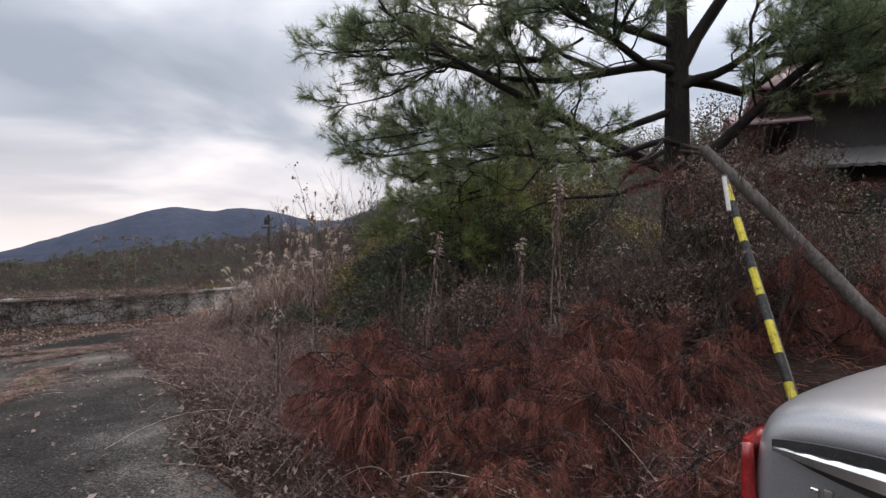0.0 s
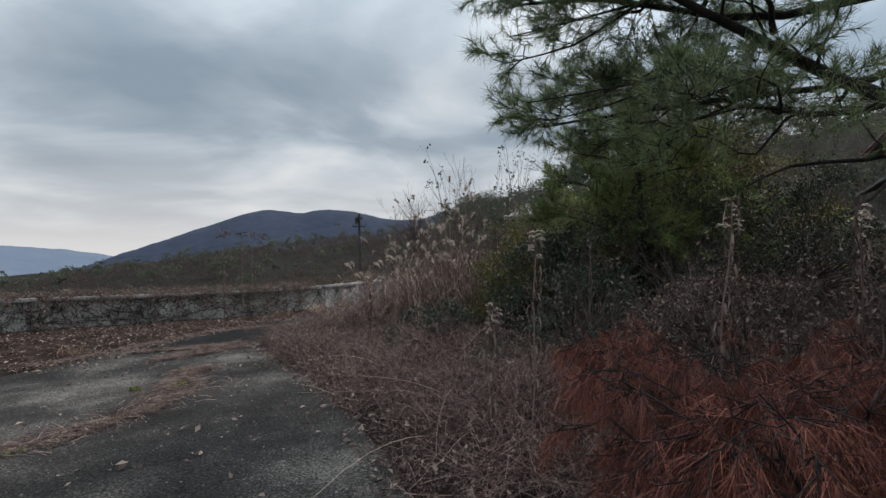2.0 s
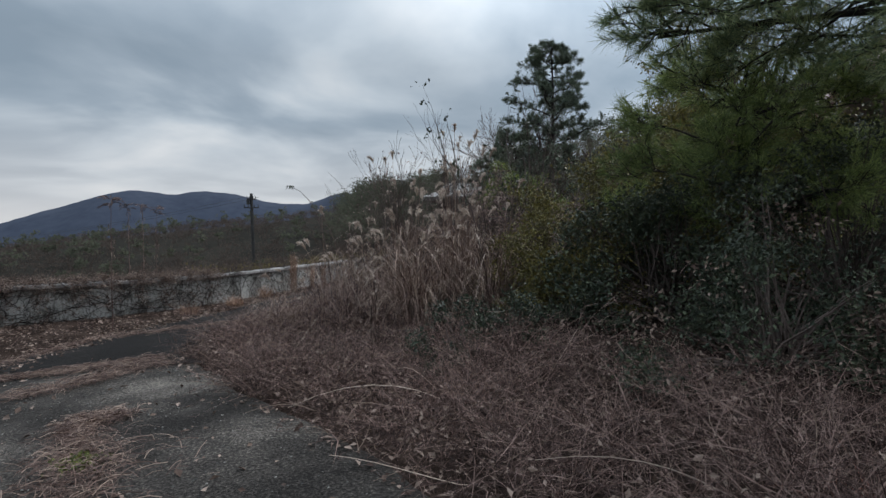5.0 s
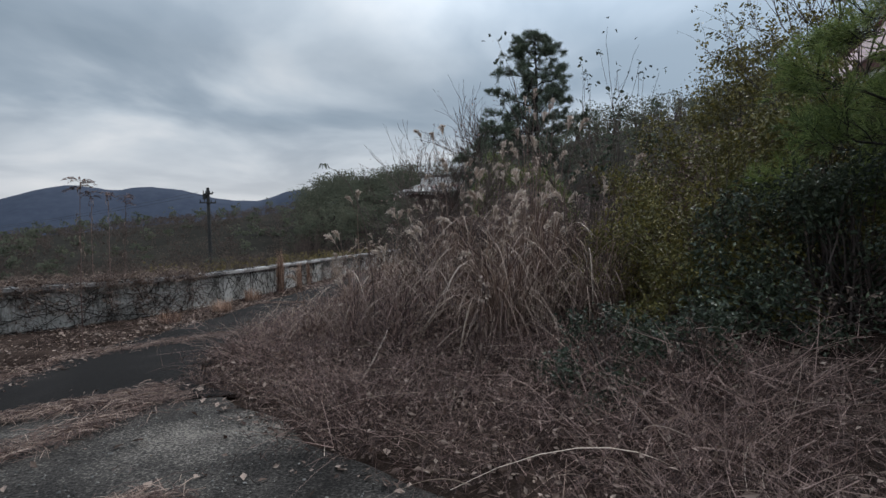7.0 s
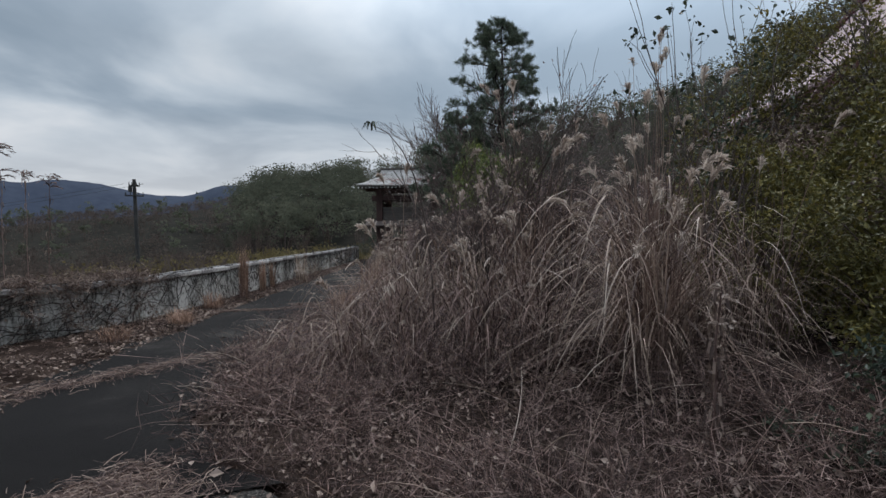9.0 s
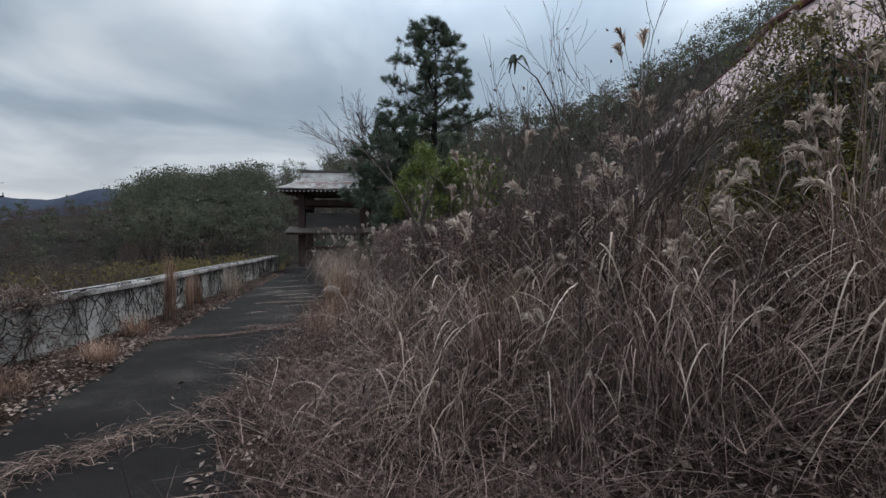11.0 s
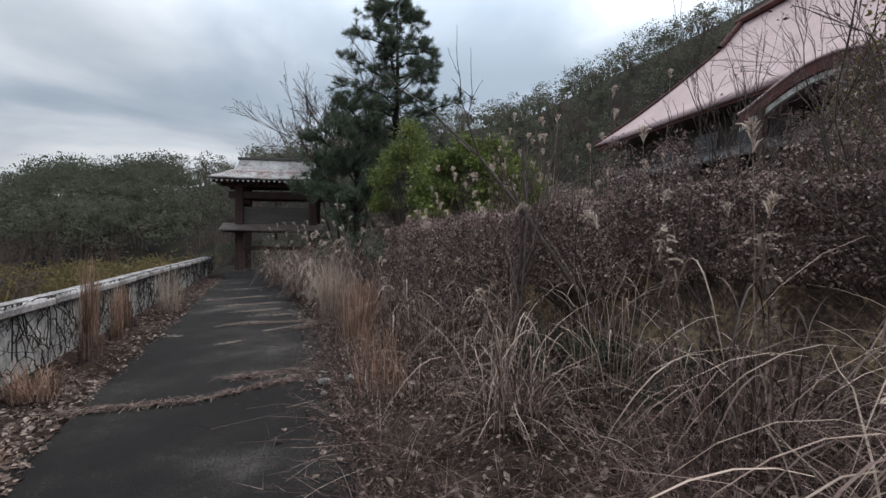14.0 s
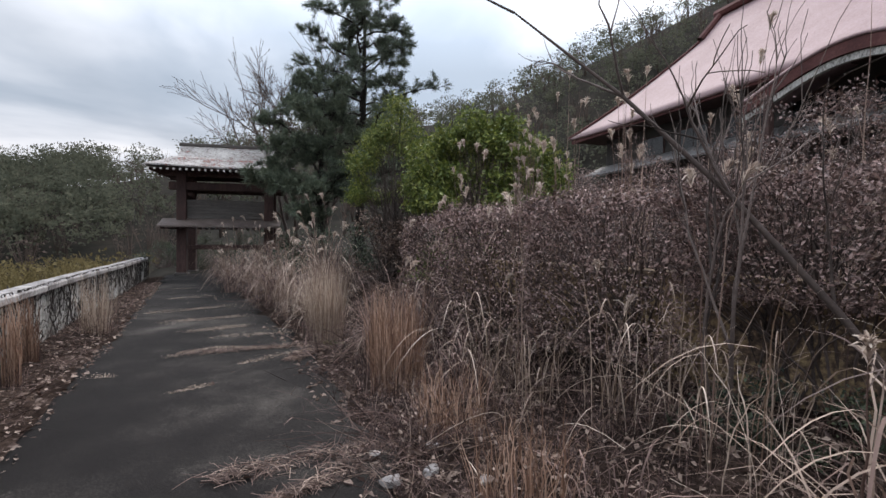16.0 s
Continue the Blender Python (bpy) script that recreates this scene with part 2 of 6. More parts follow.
RED_TRIM = mat("dark_red_roof_trim", tri_stops((0.0465, 0.01364, 0.0124), (0.0961, 0.02914, 0.02666), (0.1488, 0.0589, 0.05146)), 0.75, 1.5, 14, 0.2, 0.2)
GREY_TILE = mat("grey_roof_tiles", tri_stops((0.07125, 0.069, 0.069), (0.1312, 0.1275, 0.126), (0.21, 0.2025, 0.1988)), 0.75, 2, 20, 0.3, 0.5)
HOUSE_WALL = mat("dull_house_wall", tri_stops((0.0363, 0.033, 0.03036), (0.0627, 0.05775, 0.05346), (0.0924, 0.0858, 0.08088)), 0.9, 0.8, 18, 0.2, 0.1)
DARKNESS = mat("unlit_window_glass", tri_stops((0.010, 0.011, 0.012), (0.016, 0.017, 0.018), (0.026, 0.027, 0.028)), 0.2, 2, 10, 0, 0.1)
CAR_PAINT = mat("dusty_silver_car_paint", tri_stops((0.256, 0.264, 0.276), (0.312, 0.32, 0.332), (0.376, 0.384, 0.392)), 0.36, 1.5, 220, 0.03, 0.0, metal=0.55, coat=0.5)
CAR_GLASS = mat("tinted_car_glass", tri_stops((0.012, 0.014, 0.015), (0.018, 0.02, 0.021), (0.03, 0.032, 0.033)), 0.06, 2, 40, 0, 0.0, coat=0.3)
LENS_RED = mat("red_tail_lamp_lens", tri_stops((0.196, 0.0056, 0.007), (0.294, 0.0098, 0.0126), (0.385, 0.021, 0.021)), 0.12, 30, 160, 0.2, 0.0, coat=1.0)
CHROME = mat("chrome_trim", tri_stops((0.60, 0.61, 0.62), (0.72, 0.73, 0.74), (0.80, 0.81, 0.82)), 0.12, 3, 60, 0.0, 0.0, metal=1.0)
RUBBER = mat("black_tyre_rubber", tri_stops((0.012, 0.012, 0.012), (0.022, 0.022, 0.022), (0.04, 0.039, 0.038)), 0.85, 8, 80, 0.3, 0.0)
YELLOW = mat("chipped_yellow_paint", [(0.2, (0.10, 0.085, 0.05)), (0.38, (0.52, 0.43, 0.035)), (0.6, (0.66, 0.56, 0.05)), (0.85, (0.72, 0.64, 0.14))], 0.55, 9, 40, 0.2, 0.1)
BLACK = mat("chipped_black_paint", tri_stops((0.010, 0.010, 0.010), (0.020, 0.020, 0.020), (0.07, 0.065, 0.06)), 0.6, 9, 40, 0.2, 0.1)
POLE_GREY = mat("dark_utility_pole", tri_stops((0.022, 0.022, 0.022), (0.040, 0.039, 0.038), (0.065, 0.062, 0.06)), 0.85, 2, 20, 0.2, 0.1)
STONE = mat("pale_broken_stone", tri_stops((0.16, 0.15, 0.145), (0.33, 0.31, 0.30), (0.52, 0.50, 0.48)), 0.9, 8, 60, 0.4, 0.5)
GRAVEL = mat("grey_gravel_chips", tri_stops((0.045, 0.044, 0.042), (0.105, 0.102, 0.097), (0.24, 0.23, 0.215)), 0.9, 8, 60, 0.2, 0.8)
MOSS = mat("bright_moss_weed", tri_stops((0.045, 0.065, 0.018), (0.10, 0.125, 0.030), (0.20, 0.21, 0.06)), 0.8, 8, 50, 0.1, 0.7)

# ---- mesh tools ----
rng = np.random.default_rng(11)


class Geo:
    """Gathers points and faces of one mesh."""

    def __init__(self):
        self.v, self.f, self.n = [], [], 0

    def add(self, v, f):
        v = np.asarray(v, float).reshape(-1, 3)
        self.v.append(v)
        self.f.extend((np.asarray(f, int) + self.n).tolist())
        self.n += len(v)
        return self

    def mesh(self, name, material, smooth=False):
        me = bpy.data.meshes.new(name)
        me.from_pydata(np.concatenate(self.v).tolist(), [], self.f)
        me.materials.append(material)
        if smooth:
            me.shade_smooth()
        return me


def thing(name, label, category, at=(0, 0, 0), turn=0.0, size=1.0, group="", kind=""):
    e = new(name)
    e.matrix_basis = pose(*at, 0, 0, turn) @ Matrix.Scale(size, 4)
    return tagged(e, label, category, group, kind)


def part(name, geo, material, parent, label="", smooth=False):
    ob = new(name, geo.mesh(name, material, smooth))
    ob.parent = parent
    if label:
        tagged(ob, label)
    return ob


def single(name, geo, material, label, category, group="", kind="", smooth=False):
    return tagged(new(name, geo.mesh(name, material, smooth)), label, category, group, kind)


def unit(a):
    return a / np.maximum(np.linalg.norm(a, axis=-1, keepdims=True), 1e-9)


def ribbons(geo, curves, width, side):
    """Flat blades along curves (n, k, 3); width (n, k) or number; side (n, 3)."""
    n, k, _ = curves.shape
    w = np.broadcast_to(np.asarray(width, float), (n, k))[..., None] * 0.5
    s = side[:, None, :]
    v = np.stack([curves - s * w, curves + s * w], axis=2).reshape(-1, 3)
    i = (np.arange(n)[:, None] * k + np.arange(k - 1)[None]).reshape(-1) * 2
    geo.add(v, np.stack([i, i + 1, i + 3, i + 2], 1))


def tubes(geo, curves, radius, sides=5):
    """Round rods along curves (n, k, 3) with radius (n, k)."""
    curves = np.asarray(curves, float)
    n, k, _ = curves.shape
    r = np.broadcast_to(np.asarray(radius, float), (n, k))
    d = unit(curves[:, -1] - curves[:, 0])
    ref = np.where(np.abs(d[:, 2:3]) > 0.8, np.array([[1.0, 0, 0]]), np.array([[0, 0, 1.0]]))
    a = unit(np.cross(d, ref))
    b = np.cross(d, a)
    ang = np.linspace(0, 2 * np.pi, sides, endpoint=False)
    ring = a[:, None, None] * np.cos(ang)[None, None, :, None] + b[:, None, None] * np.sin(ang)[None, None, :, None]
    v = curves[:, :, None] + ring * r[:, :, None, None]
    base = (np.arange(n)[:, None, None] * k + np.arange(k - 1)[None, :, None]) * sides
    j = np.arange(sides)[None, None]
    j2 = (j + 1) % sides
    f = np.stack([base + j, base + j2, base + sides + j2, base + sides + j], -1).reshape(-1, 4)
    geo.add(v, f)


def rod(geo, p, q, r0, r1=None, sides=8, caps=True):
    """One straight round rod with closed ends."""
    r1 = r0 if r1 is None else r1
    tubes(geo, np.array([[p, q]], float), np.array([[r0, r1]]), sides)
    if caps:
        first = geo.n - 2 * sides
        geo.f.append([first + i for i in range(sides)][::-1])
        geo.f.append([first + sides + i for i in range(sides)])


def leaves(geo, c, size, aspect=0.5, up=0.35):
    """Folded leaves at the places c (n, 3); size (n,) or number."""
    n = len(c)
    a = unit(rng.normal(size=(n, 3)) * np.array([1, 1, 1 if up < 0.6 else 0.22]))
    nrm = unit(rng.normal(size=(n, 3)) + np.array([0, 0, up * 3]))
    b = unit(np.cross(nrm, a))
    s = np.broadcast_to(np.asarray(size, float), (n,))[:, None] * rng.uniform(0.6, 1.3, (n, 1))
    a, h = a * s * 0.5, np.cross(a, b) * s * 0.12
    b = b * s * 0.5 * aspect
    v = np.stack([c - a, c + b + h, c + a, c - b + h], 1).reshape(-1, 3)
    i = np.arange(n) * 4
    geo.add(v, np.stack([i, i + 1, i + 2, i + 3], 1))


def box(geo, x0, x1, y0, y1, z0, z1):
    v = [(x, y, z) for z in (z0, z1) for y in (y0, y1) for x in (x0, x1)]
    geo.add(v, [(0, 2, 3, 1), (4, 5, 7, 6), (0, 1, 5, 4), (2, 6, 7, 3), (0, 4, 6, 2), (1, 3, 7, 5)])


def bbox_bevel(geo, x0, x1, y0, y1, z0, z1, b=0.01):
    """A block with chamfered edges."""
    bm = bmesh.new()
    bmesh.ops.create_cube(bm, size=1)
    for v in bm.verts:
        v.co = Vector(((x0 + x1) / 2 + v.co.x * (x1 - x0), (y0 + y1) / 2 + v.co.y * (y1 - y0), (z0 + z1) / 2 + v.co.z * (z1 - z0)))
    bmesh.ops.bevel(bm, geom=bm.edges[:], offset=b, segments=1, affect="EDGES")
    bm.verts.index_update()
    vs = [tuple(v.co) for v in bm.verts]
    fs = [[v.index for v in f.verts] for f in bm.faces]
    bm.free()
    base = geo.n
    geo.v.append(np.array(vs))
    geo.f.extend([[i + base for i in f] for f in fs])
    geo.n += len(vs)


# ---- the lie of the land ----
EDGE_Y = np.array([-30, 0.0, 3.4, 4.0, 5.7, 7.5, 9.35, 11.0, 12.6, 14.7, 15.85, 17.2, 18.5, 19.6, 22.4, 28.0, 31.0, 38.0, 60.0])
EDGE_X = np.array([1.2, 0.2, -1.4, -2.0, -2.9, -4.1, -5.6, -6.7, -6.95, -6.75, -6.3, -5.9, -5.5, -5.05, -4.2, -2.9, -2.1, -0.2, 4.5])
LEFT_Y = np.array([-30, 4.0, 8.5, 10.6, 13.4, 14.8, 16.0, 18.3, 22.0, 25.5, 32.0, 40.0, 60.0])
LEFT_X = np.array([-13, -10.2, -9.0, -9.05, -8.9, -8.6, -8.27, -7.75, -6.75, -5.75, -4.0, -1.9, 3.5])
WALL = [(-21.0, 4.2), (-16.5, 9.4), (-13.1, 13.3), (-11.0, 15.7), (-9.6, 17.1), (-8.75, 18.8), (-7.9, 21.6), (-7.1, 24.2), (-6.1, 28.0), (-4.5, 33.2), (-2.75, 39.4)]
WX, WY = np.array([p[0] for p in WALL]), np.array([p[1] for p in WALL])


def smooth(a, b, x):
    t = np.clip((x - a) / (b - a), 0, 1)
    return t * t * (3 - 2 * t)


HILL_B = np.array([-180, -130, -100, -70, -56, -50, -43, -34, -25, -13, -5, 2.8, 5.5, 7.5, 9.5, 14, 20, 30, 40, 50, 70, 110, 180])
HILL_E = np.array([6, 12, 20, 24, 19.4, 17.2, 14.2, 12.9, 11.6, 7.6, 6.0, 5.4, 4.0, 3.3, 2.9, 2.3, 1.8, 0.6, -0.8, -2.4, -3.4, -4, 6])


def flat(x, y):
    return 0.05 + 0.032 * np.clip(x, -9, 3) - 0.033 * np.minimum(y, 16) - 0.018 * np.clip(y - 16, 0, 24)


def beyond_wall(x, y):
    """Metres past the parapet wall, on its outer side."""
    best = np.full(np.shape(x), 1e9)
    sign = np.zeros(np.shape(x))
    for i in range(len(WALL) - 1):
        ax, ay, dx, dy = WX[i], WY[i], WX[i + 1] - WX[i], WY[i + 1] - WY[i]
        t = np.clip(((x - ax) * dx + (y - ay) * dy) / (dx * dx + dy * dy), 0, 1)
        d = np.hypot(x - ax - t * dx, y - ay - t * dy)
        s = dx * (y - ay) - dy * (x - ax)
        near = d < best
        best, sign = np.where(near, d, best), np.where(near, np.sign(s), sign)
    return best * sign


def ground_z(x, y):
    x, y = np.asarray(x, float), np.asarray(y, float)
    px, py = x + 6.5, y - 13.5
    r, bearing = np.hypot(px, py), np.degrees(np.arctan2(-px, py))
    z = flat(x, y)
    d = x - np.interp(y, EDGE_Y, EDGE_X)
    bank = 0.105 * np.clip(d - 0.6, 0, 40) * smooth(0, 3, d)
    out = beyond_wall(x, y)
    drop = -9.0 * smooth(0.5, 70, out) - 0.5 * smooth(0.3, 2.5, out)
    crest = np.where(bearing < 6.5, 112.0, 230.0)
    tall = np.tan(np.radians(np.interp(bearing, HILL_B, HILL_E))) * crest + 0.8 - 4.0
    rise = smooth(0.30, 1.0, r / crest)
    fall = 1 - smooth(1.1, 6.0, r / crest)
    far = smooth(300, 1500, r)
    near = z + bank * (1 - smooth(25, 60, r)) + drop * (1 - rise)
    z = near * (1 - rise) + tall * rise * fall
    return z * (1 - far) - 95.0 * far


def gz1(x, y):
    return float(ground_z(np.array([x]), np.array([y]))[0])


def polar_sheet():
    """The ground: rings that widen towards the horizon."""
    rings = np.concatenate([np.linspace(0.3, 24, 96), np.geomspace(24.5, 4400, 120)])
    ang = np.linspace(0, 2 * np.pi, 216, endpoint=False)
    R, A = np.meshgrid(rings, ang, indexing="ij")
    x, y = -6.5 - R * np.sin(A), 13.5 + R * np.cos(A)
    z = ground_z(x, y)
    inside = (x < np.interp(y, EDGE_Y, EDGE_X) + 0.25) & (x > np.interp(y, LEFT_Y, LEFT_X) - 0.25) & (y > -29) & (y < 59)
    bump = np.array([noise.noise((a * 1.3, b * 1.3, 0.0)) for a, b in zip(x[:97].ravel(), y[:97].ravel())]).reshape(x[:97].shape)
    z[:97] += np.where(inside[:97], -0.06, 0.05 * bump + 0.01)
    g = Geo()
    n, m = R.shape
    idx = np.arange(n * m).reshape(n, m)
    nxt = np.roll(idx, -1, 1)
    g.add(np.stack([x, y, z], -1), np.stack([idx[:-1], nxt[:-1], nxt[1:], idx[1:]], -1).reshape(-1, 4))
    c = g.n
    g.add([(-6.5, 13.5, gz1(-6.5, 13.5) - 0.06)], np.zeros((0, 4)))
    g.f.extend([[c, int(b), int(a)] for a, b in zip(idx[0], nxt[0])])
    return g


ground = single("ground", polar_sheet(), SOIL, "brown leaf-strewn soil of an overgrown hillside", "ground", kind="structure", smooth=True)
ground.data.materials.append(HILL)
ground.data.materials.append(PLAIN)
for p in ground.data.polygons:
    if abs(p.center.x + 6.5) > 26 or abs(p.center.y - 13.5) > 26:
        p.material_index = 1
    # ground past 900 m takes the colour with haze painted in
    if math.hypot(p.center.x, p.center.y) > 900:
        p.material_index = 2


def paving(y0, y1, lift, ragged, seed):
    """A strip of paving between its two ragged edges."""
    g = Geo()
    ys = np.arange(y0, y1 + 0.001, 0.16)
    t = np.linspace(0, 1, 40)
    rows = []
    for y in ys:
        a = np.interp(y, LEFT_Y, LEFT_X) + ragged * noise.noise((y * 1.1, seed, 0))
        b = np.interp(y, EDGE_Y, EDGE_X) + ragged * noise.noise((y * 1.3, seed + 9, 0)) + 0.15
        x = a + (b - a) * t
        sag = np.array([noise.noise((xx * 0.5, y * 0.5, seed)) for xx in x]) * 0.015
        end = -0.05 * ((t < 0.01) | (t > 0.99))
        rows.append(np.stack([x, np.full_like(x, y), flat(x, y) + lift + sag + end], 1))
    v = np.array(rows)
    n, m, _ = v.shape
    i = (np.arange(n - 1)[:, None] * m + np.arange(m - 1)[None]).reshape(-1)
    g.add(v, np.stack([i, i + 1, i + m + 1, i + m], 1))
    return g


single("pavement", paving(-12, 10.72, 0.0, 0.22, 3), ASPHALT_OLD, "worn grey gravelly asphalt of the old car park", "asphalt", kind="structure", smooth=True)
single("road", paving(10.4, 40, 0.012, 0.3, 5), ASPHALT_NEW, "smooth dark asphalt lane with pale cracks", "asphalt", kind="structure", smooth=True)


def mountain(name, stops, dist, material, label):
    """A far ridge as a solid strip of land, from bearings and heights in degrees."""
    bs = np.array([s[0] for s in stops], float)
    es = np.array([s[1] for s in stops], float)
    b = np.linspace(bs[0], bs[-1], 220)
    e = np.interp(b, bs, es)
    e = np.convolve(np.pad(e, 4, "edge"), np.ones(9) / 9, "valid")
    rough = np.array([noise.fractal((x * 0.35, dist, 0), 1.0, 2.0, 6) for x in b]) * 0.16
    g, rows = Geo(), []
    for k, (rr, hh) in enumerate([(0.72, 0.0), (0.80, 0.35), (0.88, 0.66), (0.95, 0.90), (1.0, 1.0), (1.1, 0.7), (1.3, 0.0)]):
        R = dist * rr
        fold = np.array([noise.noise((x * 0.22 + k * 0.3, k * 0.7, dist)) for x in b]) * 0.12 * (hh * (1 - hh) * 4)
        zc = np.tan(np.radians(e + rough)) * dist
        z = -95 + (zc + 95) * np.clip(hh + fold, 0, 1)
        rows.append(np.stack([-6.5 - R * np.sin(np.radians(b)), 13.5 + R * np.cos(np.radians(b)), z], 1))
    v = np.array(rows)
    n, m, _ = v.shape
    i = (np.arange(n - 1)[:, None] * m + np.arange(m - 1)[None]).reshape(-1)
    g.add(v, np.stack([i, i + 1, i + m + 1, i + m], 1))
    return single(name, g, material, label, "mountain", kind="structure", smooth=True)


mountain("backdrop_mountain", [(-14, 2.0), (0, 3.0), (3, 3.6), (6, 4.4), (9, 4.1), (11, 3.1), (13, 3.0), (16, 3.6), (19, 4.2), (21.5, 4.3), (24, 3.9), (26.5, 4.2), (29, 4.0), (31, 3.2), (34, 2.2), (37, 1.0), (40, 0.0), (42, -0.9), (45, -1.8), (50, -2.6)], 1500, MOUNTAIN, "wooded mountain ridge under cloud, blue-grey haze in its colour")
mountain("backdrop_far_mountain", [(36, -1.5), (41, -0.6), (43, 0.0), (46, 0.3), (50, 0.7), (54, 0.9), (58, 0.6), (64, 0.9), (72, 1.4), (84, 0.8), (100, 0.5)], 3200, MOUNTAIN_FAR, "pale mountain across the plain, blue haze in its colour")

# ---- parapet wall along the lane ----
def parapet():
    pts = []
    for i in range(len(WALL) - 1):
        (ax, ay), (bx, by) = WALL[i], WALL[i + 1]
        k = max(2, int(math.hypot(bx - ax, by - ay) / 0.6))
        pts += [(ax + (bx - ax) * j / k, ay + (by - ay) * j / k) for j in range(k)]
    pts.append(WALL[-1])
    p = np.array(pts)
    for _ in range(6):
        p[1:-1] = (p[:-2] + 2 * p[1:-1] + p[2:]) / 4
    d = unit(np.gradient(p, axis=0))
    nrm = np.stack([-d[:, 1], d[:, 0]], 1)
    z = flat(p[:, 0], p[:, 1])
    return p, nrm, z


WP, WN, WZ = parapet()
g = Geo()
ring = []
for off, h in ((-0.11, -2.2), (-0.115, 0.1), (-0.105, 0.74), (0.105, 0.74), (0.11, -2.2)):
    q = WP - WN * off
    wob = np.array([noise.noise((a * 2, b * 2, h)) for a, b in WP]) * 0.008
    q = q + WN * wob[:, None]
    ring.append(np.stack([q[:, 0], q[:, 1], WZ + h], 1))
v = np.array(ring)
m_, n_ = v.shape[0], v.shape[1]
i_ = (np.arange(m_ - 1)[:, None] * n_ + np.arange(n_ - 1)[None]).reshape(-1)
g.add(v, np.stack([i_, i_ + 1, i_ + n_ + 1, i_ + n_], 1))
g.f.append([k * n_ for k in range(m_)])
g.f.append([k * n_ + n_ - 1 for k in range(m_)][::-1])
wall = single("wall_parapet", g, PLASTER, "low stained white plaster parapet wall with stone coping", "wall", kind="structure")
for k in range(0, n_ - 2, 2):
    a, b = WP[k], WP[min(k + 2, n_ - 1)]
    c, dvec = (a + b) / 2, b - a
    L = float(np.linalg.norm(dvec))
    gg = Geo()
    bbox_bevel(gg, -L / 2 + 0.004, L / 2 - 0.004, -0.175, 0.175, 0.0, 0.10, 0.018)
    ob = part("coping", gg, COPING, wall)
    zz = (WZ[k] + WZ[min(k + 2, n_ - 1)]) / 2 + 0.735 + random.uniform(-0.006, 0.006)
    slope = math.degrees(math.atan2(WZ[min(k + 2, n_ - 1)] - WZ[k], L))
    ob.matrix_basis = pose(c[0], c[1], zz, random.uniform(-0.8, 0.8), -slope, math.degrees(math.atan2(dvec[1], dvec[0])) + random.uniform(-0.4, 0.4))

# ---- the roofed gate at the end of the lane ----
GATE_AT = (-1.25, 39.95)
gate = thing("roofed_gate", "dark timber roofed gate with peeling tin roof over the lane", "gate", (*GATE_AT, gz1(*GATE_AT) - 0.02), -26.0)


def beam(name, x0, x1, y0, y1, z0, z1, material=GATE_WOOD, label=""):
    gg = Geo()
    bbox_bevel(gg, x0, x1, y0, y1, z0, z1, min(0.02, (z1 - z0) / 5, (x1 - x0) / 5, (y1 - y0) / 5))
    return part(name, gg, material, gate, label)


for x in (0.0, 3.5):
    for y in (0.0, 1.9):
        beam("post", x - 0.19, x + 0.19, y - 0.19, y + 0.19, -0.3, 4.45)
        beam("post_base", x - 0.26, x + 0.26, y - 0.26, y + 0.26, -0.3, 0.12, GATE_GREY, "rough dark stone footing")
for y in (0.0, 1.9):
    beam("rail", 0.19, 3.31, y - 0.06, y + 0.06, 1.10, 1.28)
    beam("lintel", -0.5, 4.0, y - 0.13, y + 0.13, 3.62, 3.95)
    beam("tie_beam", -0.9, 4.4, y - 0.11, y + 0.11, 4.2, 4.46)
for x in (0.0, 3.5):
    beam("side_beam", x - 0.1, x + 0.1, 0.19, 1.71, 3.65, 3.9)
    beam("side_rail", x - 0.06, x + 0.06, 0.19, 1.71, 1.1, 1.26)
for k in range(7):
    beam("board", 0.19, 3.31, -0.03, 0.02, 2.42 + k * 0.115, 2.42 + k * 0.115 + 0.105, GATE_GREY)
for k in range(6):
    beam("side_board", -0.05, 0.0, 0.2, 1.7, 2.3 + k * 0.2, 2.3 + k * 0.2 + 0.185, GATE_WOOD)
# low pent roof across the front
gg = Geo()
vv = []
for x in np.linspace(-0.75, 4.0, 20):
    for y, z in ((-0.95, 2.10), (-0.45, 2.25), (0.0, 2.42), (0.0, 2.36), (-0.45, 2.19), (-0.95, 2.04)):
        vv.append((x, y, z))
ff = [(a * 6 + b, a * 6 + (b + 1) % 6, (a + 1) * 6 + (b + 1) % 6, (a + 1) * 6 + b) for a in range(19) for b in range(6)]
gg.add(vv, ff)
gg.f += [[0, 1, 2, 3, 4, 5], [114 + b for b in (5, 4, 3, 2, 1, 0)]]
part("pent_roof", gg, PENT_TIN, gate, "weathered tin pent roof")
for k in range(20):
    beam("pent_rafter", -0.66 + k * 0.236, -0.60 + k * 0.236, -0.9, -0.02, 1.95, 2.03)


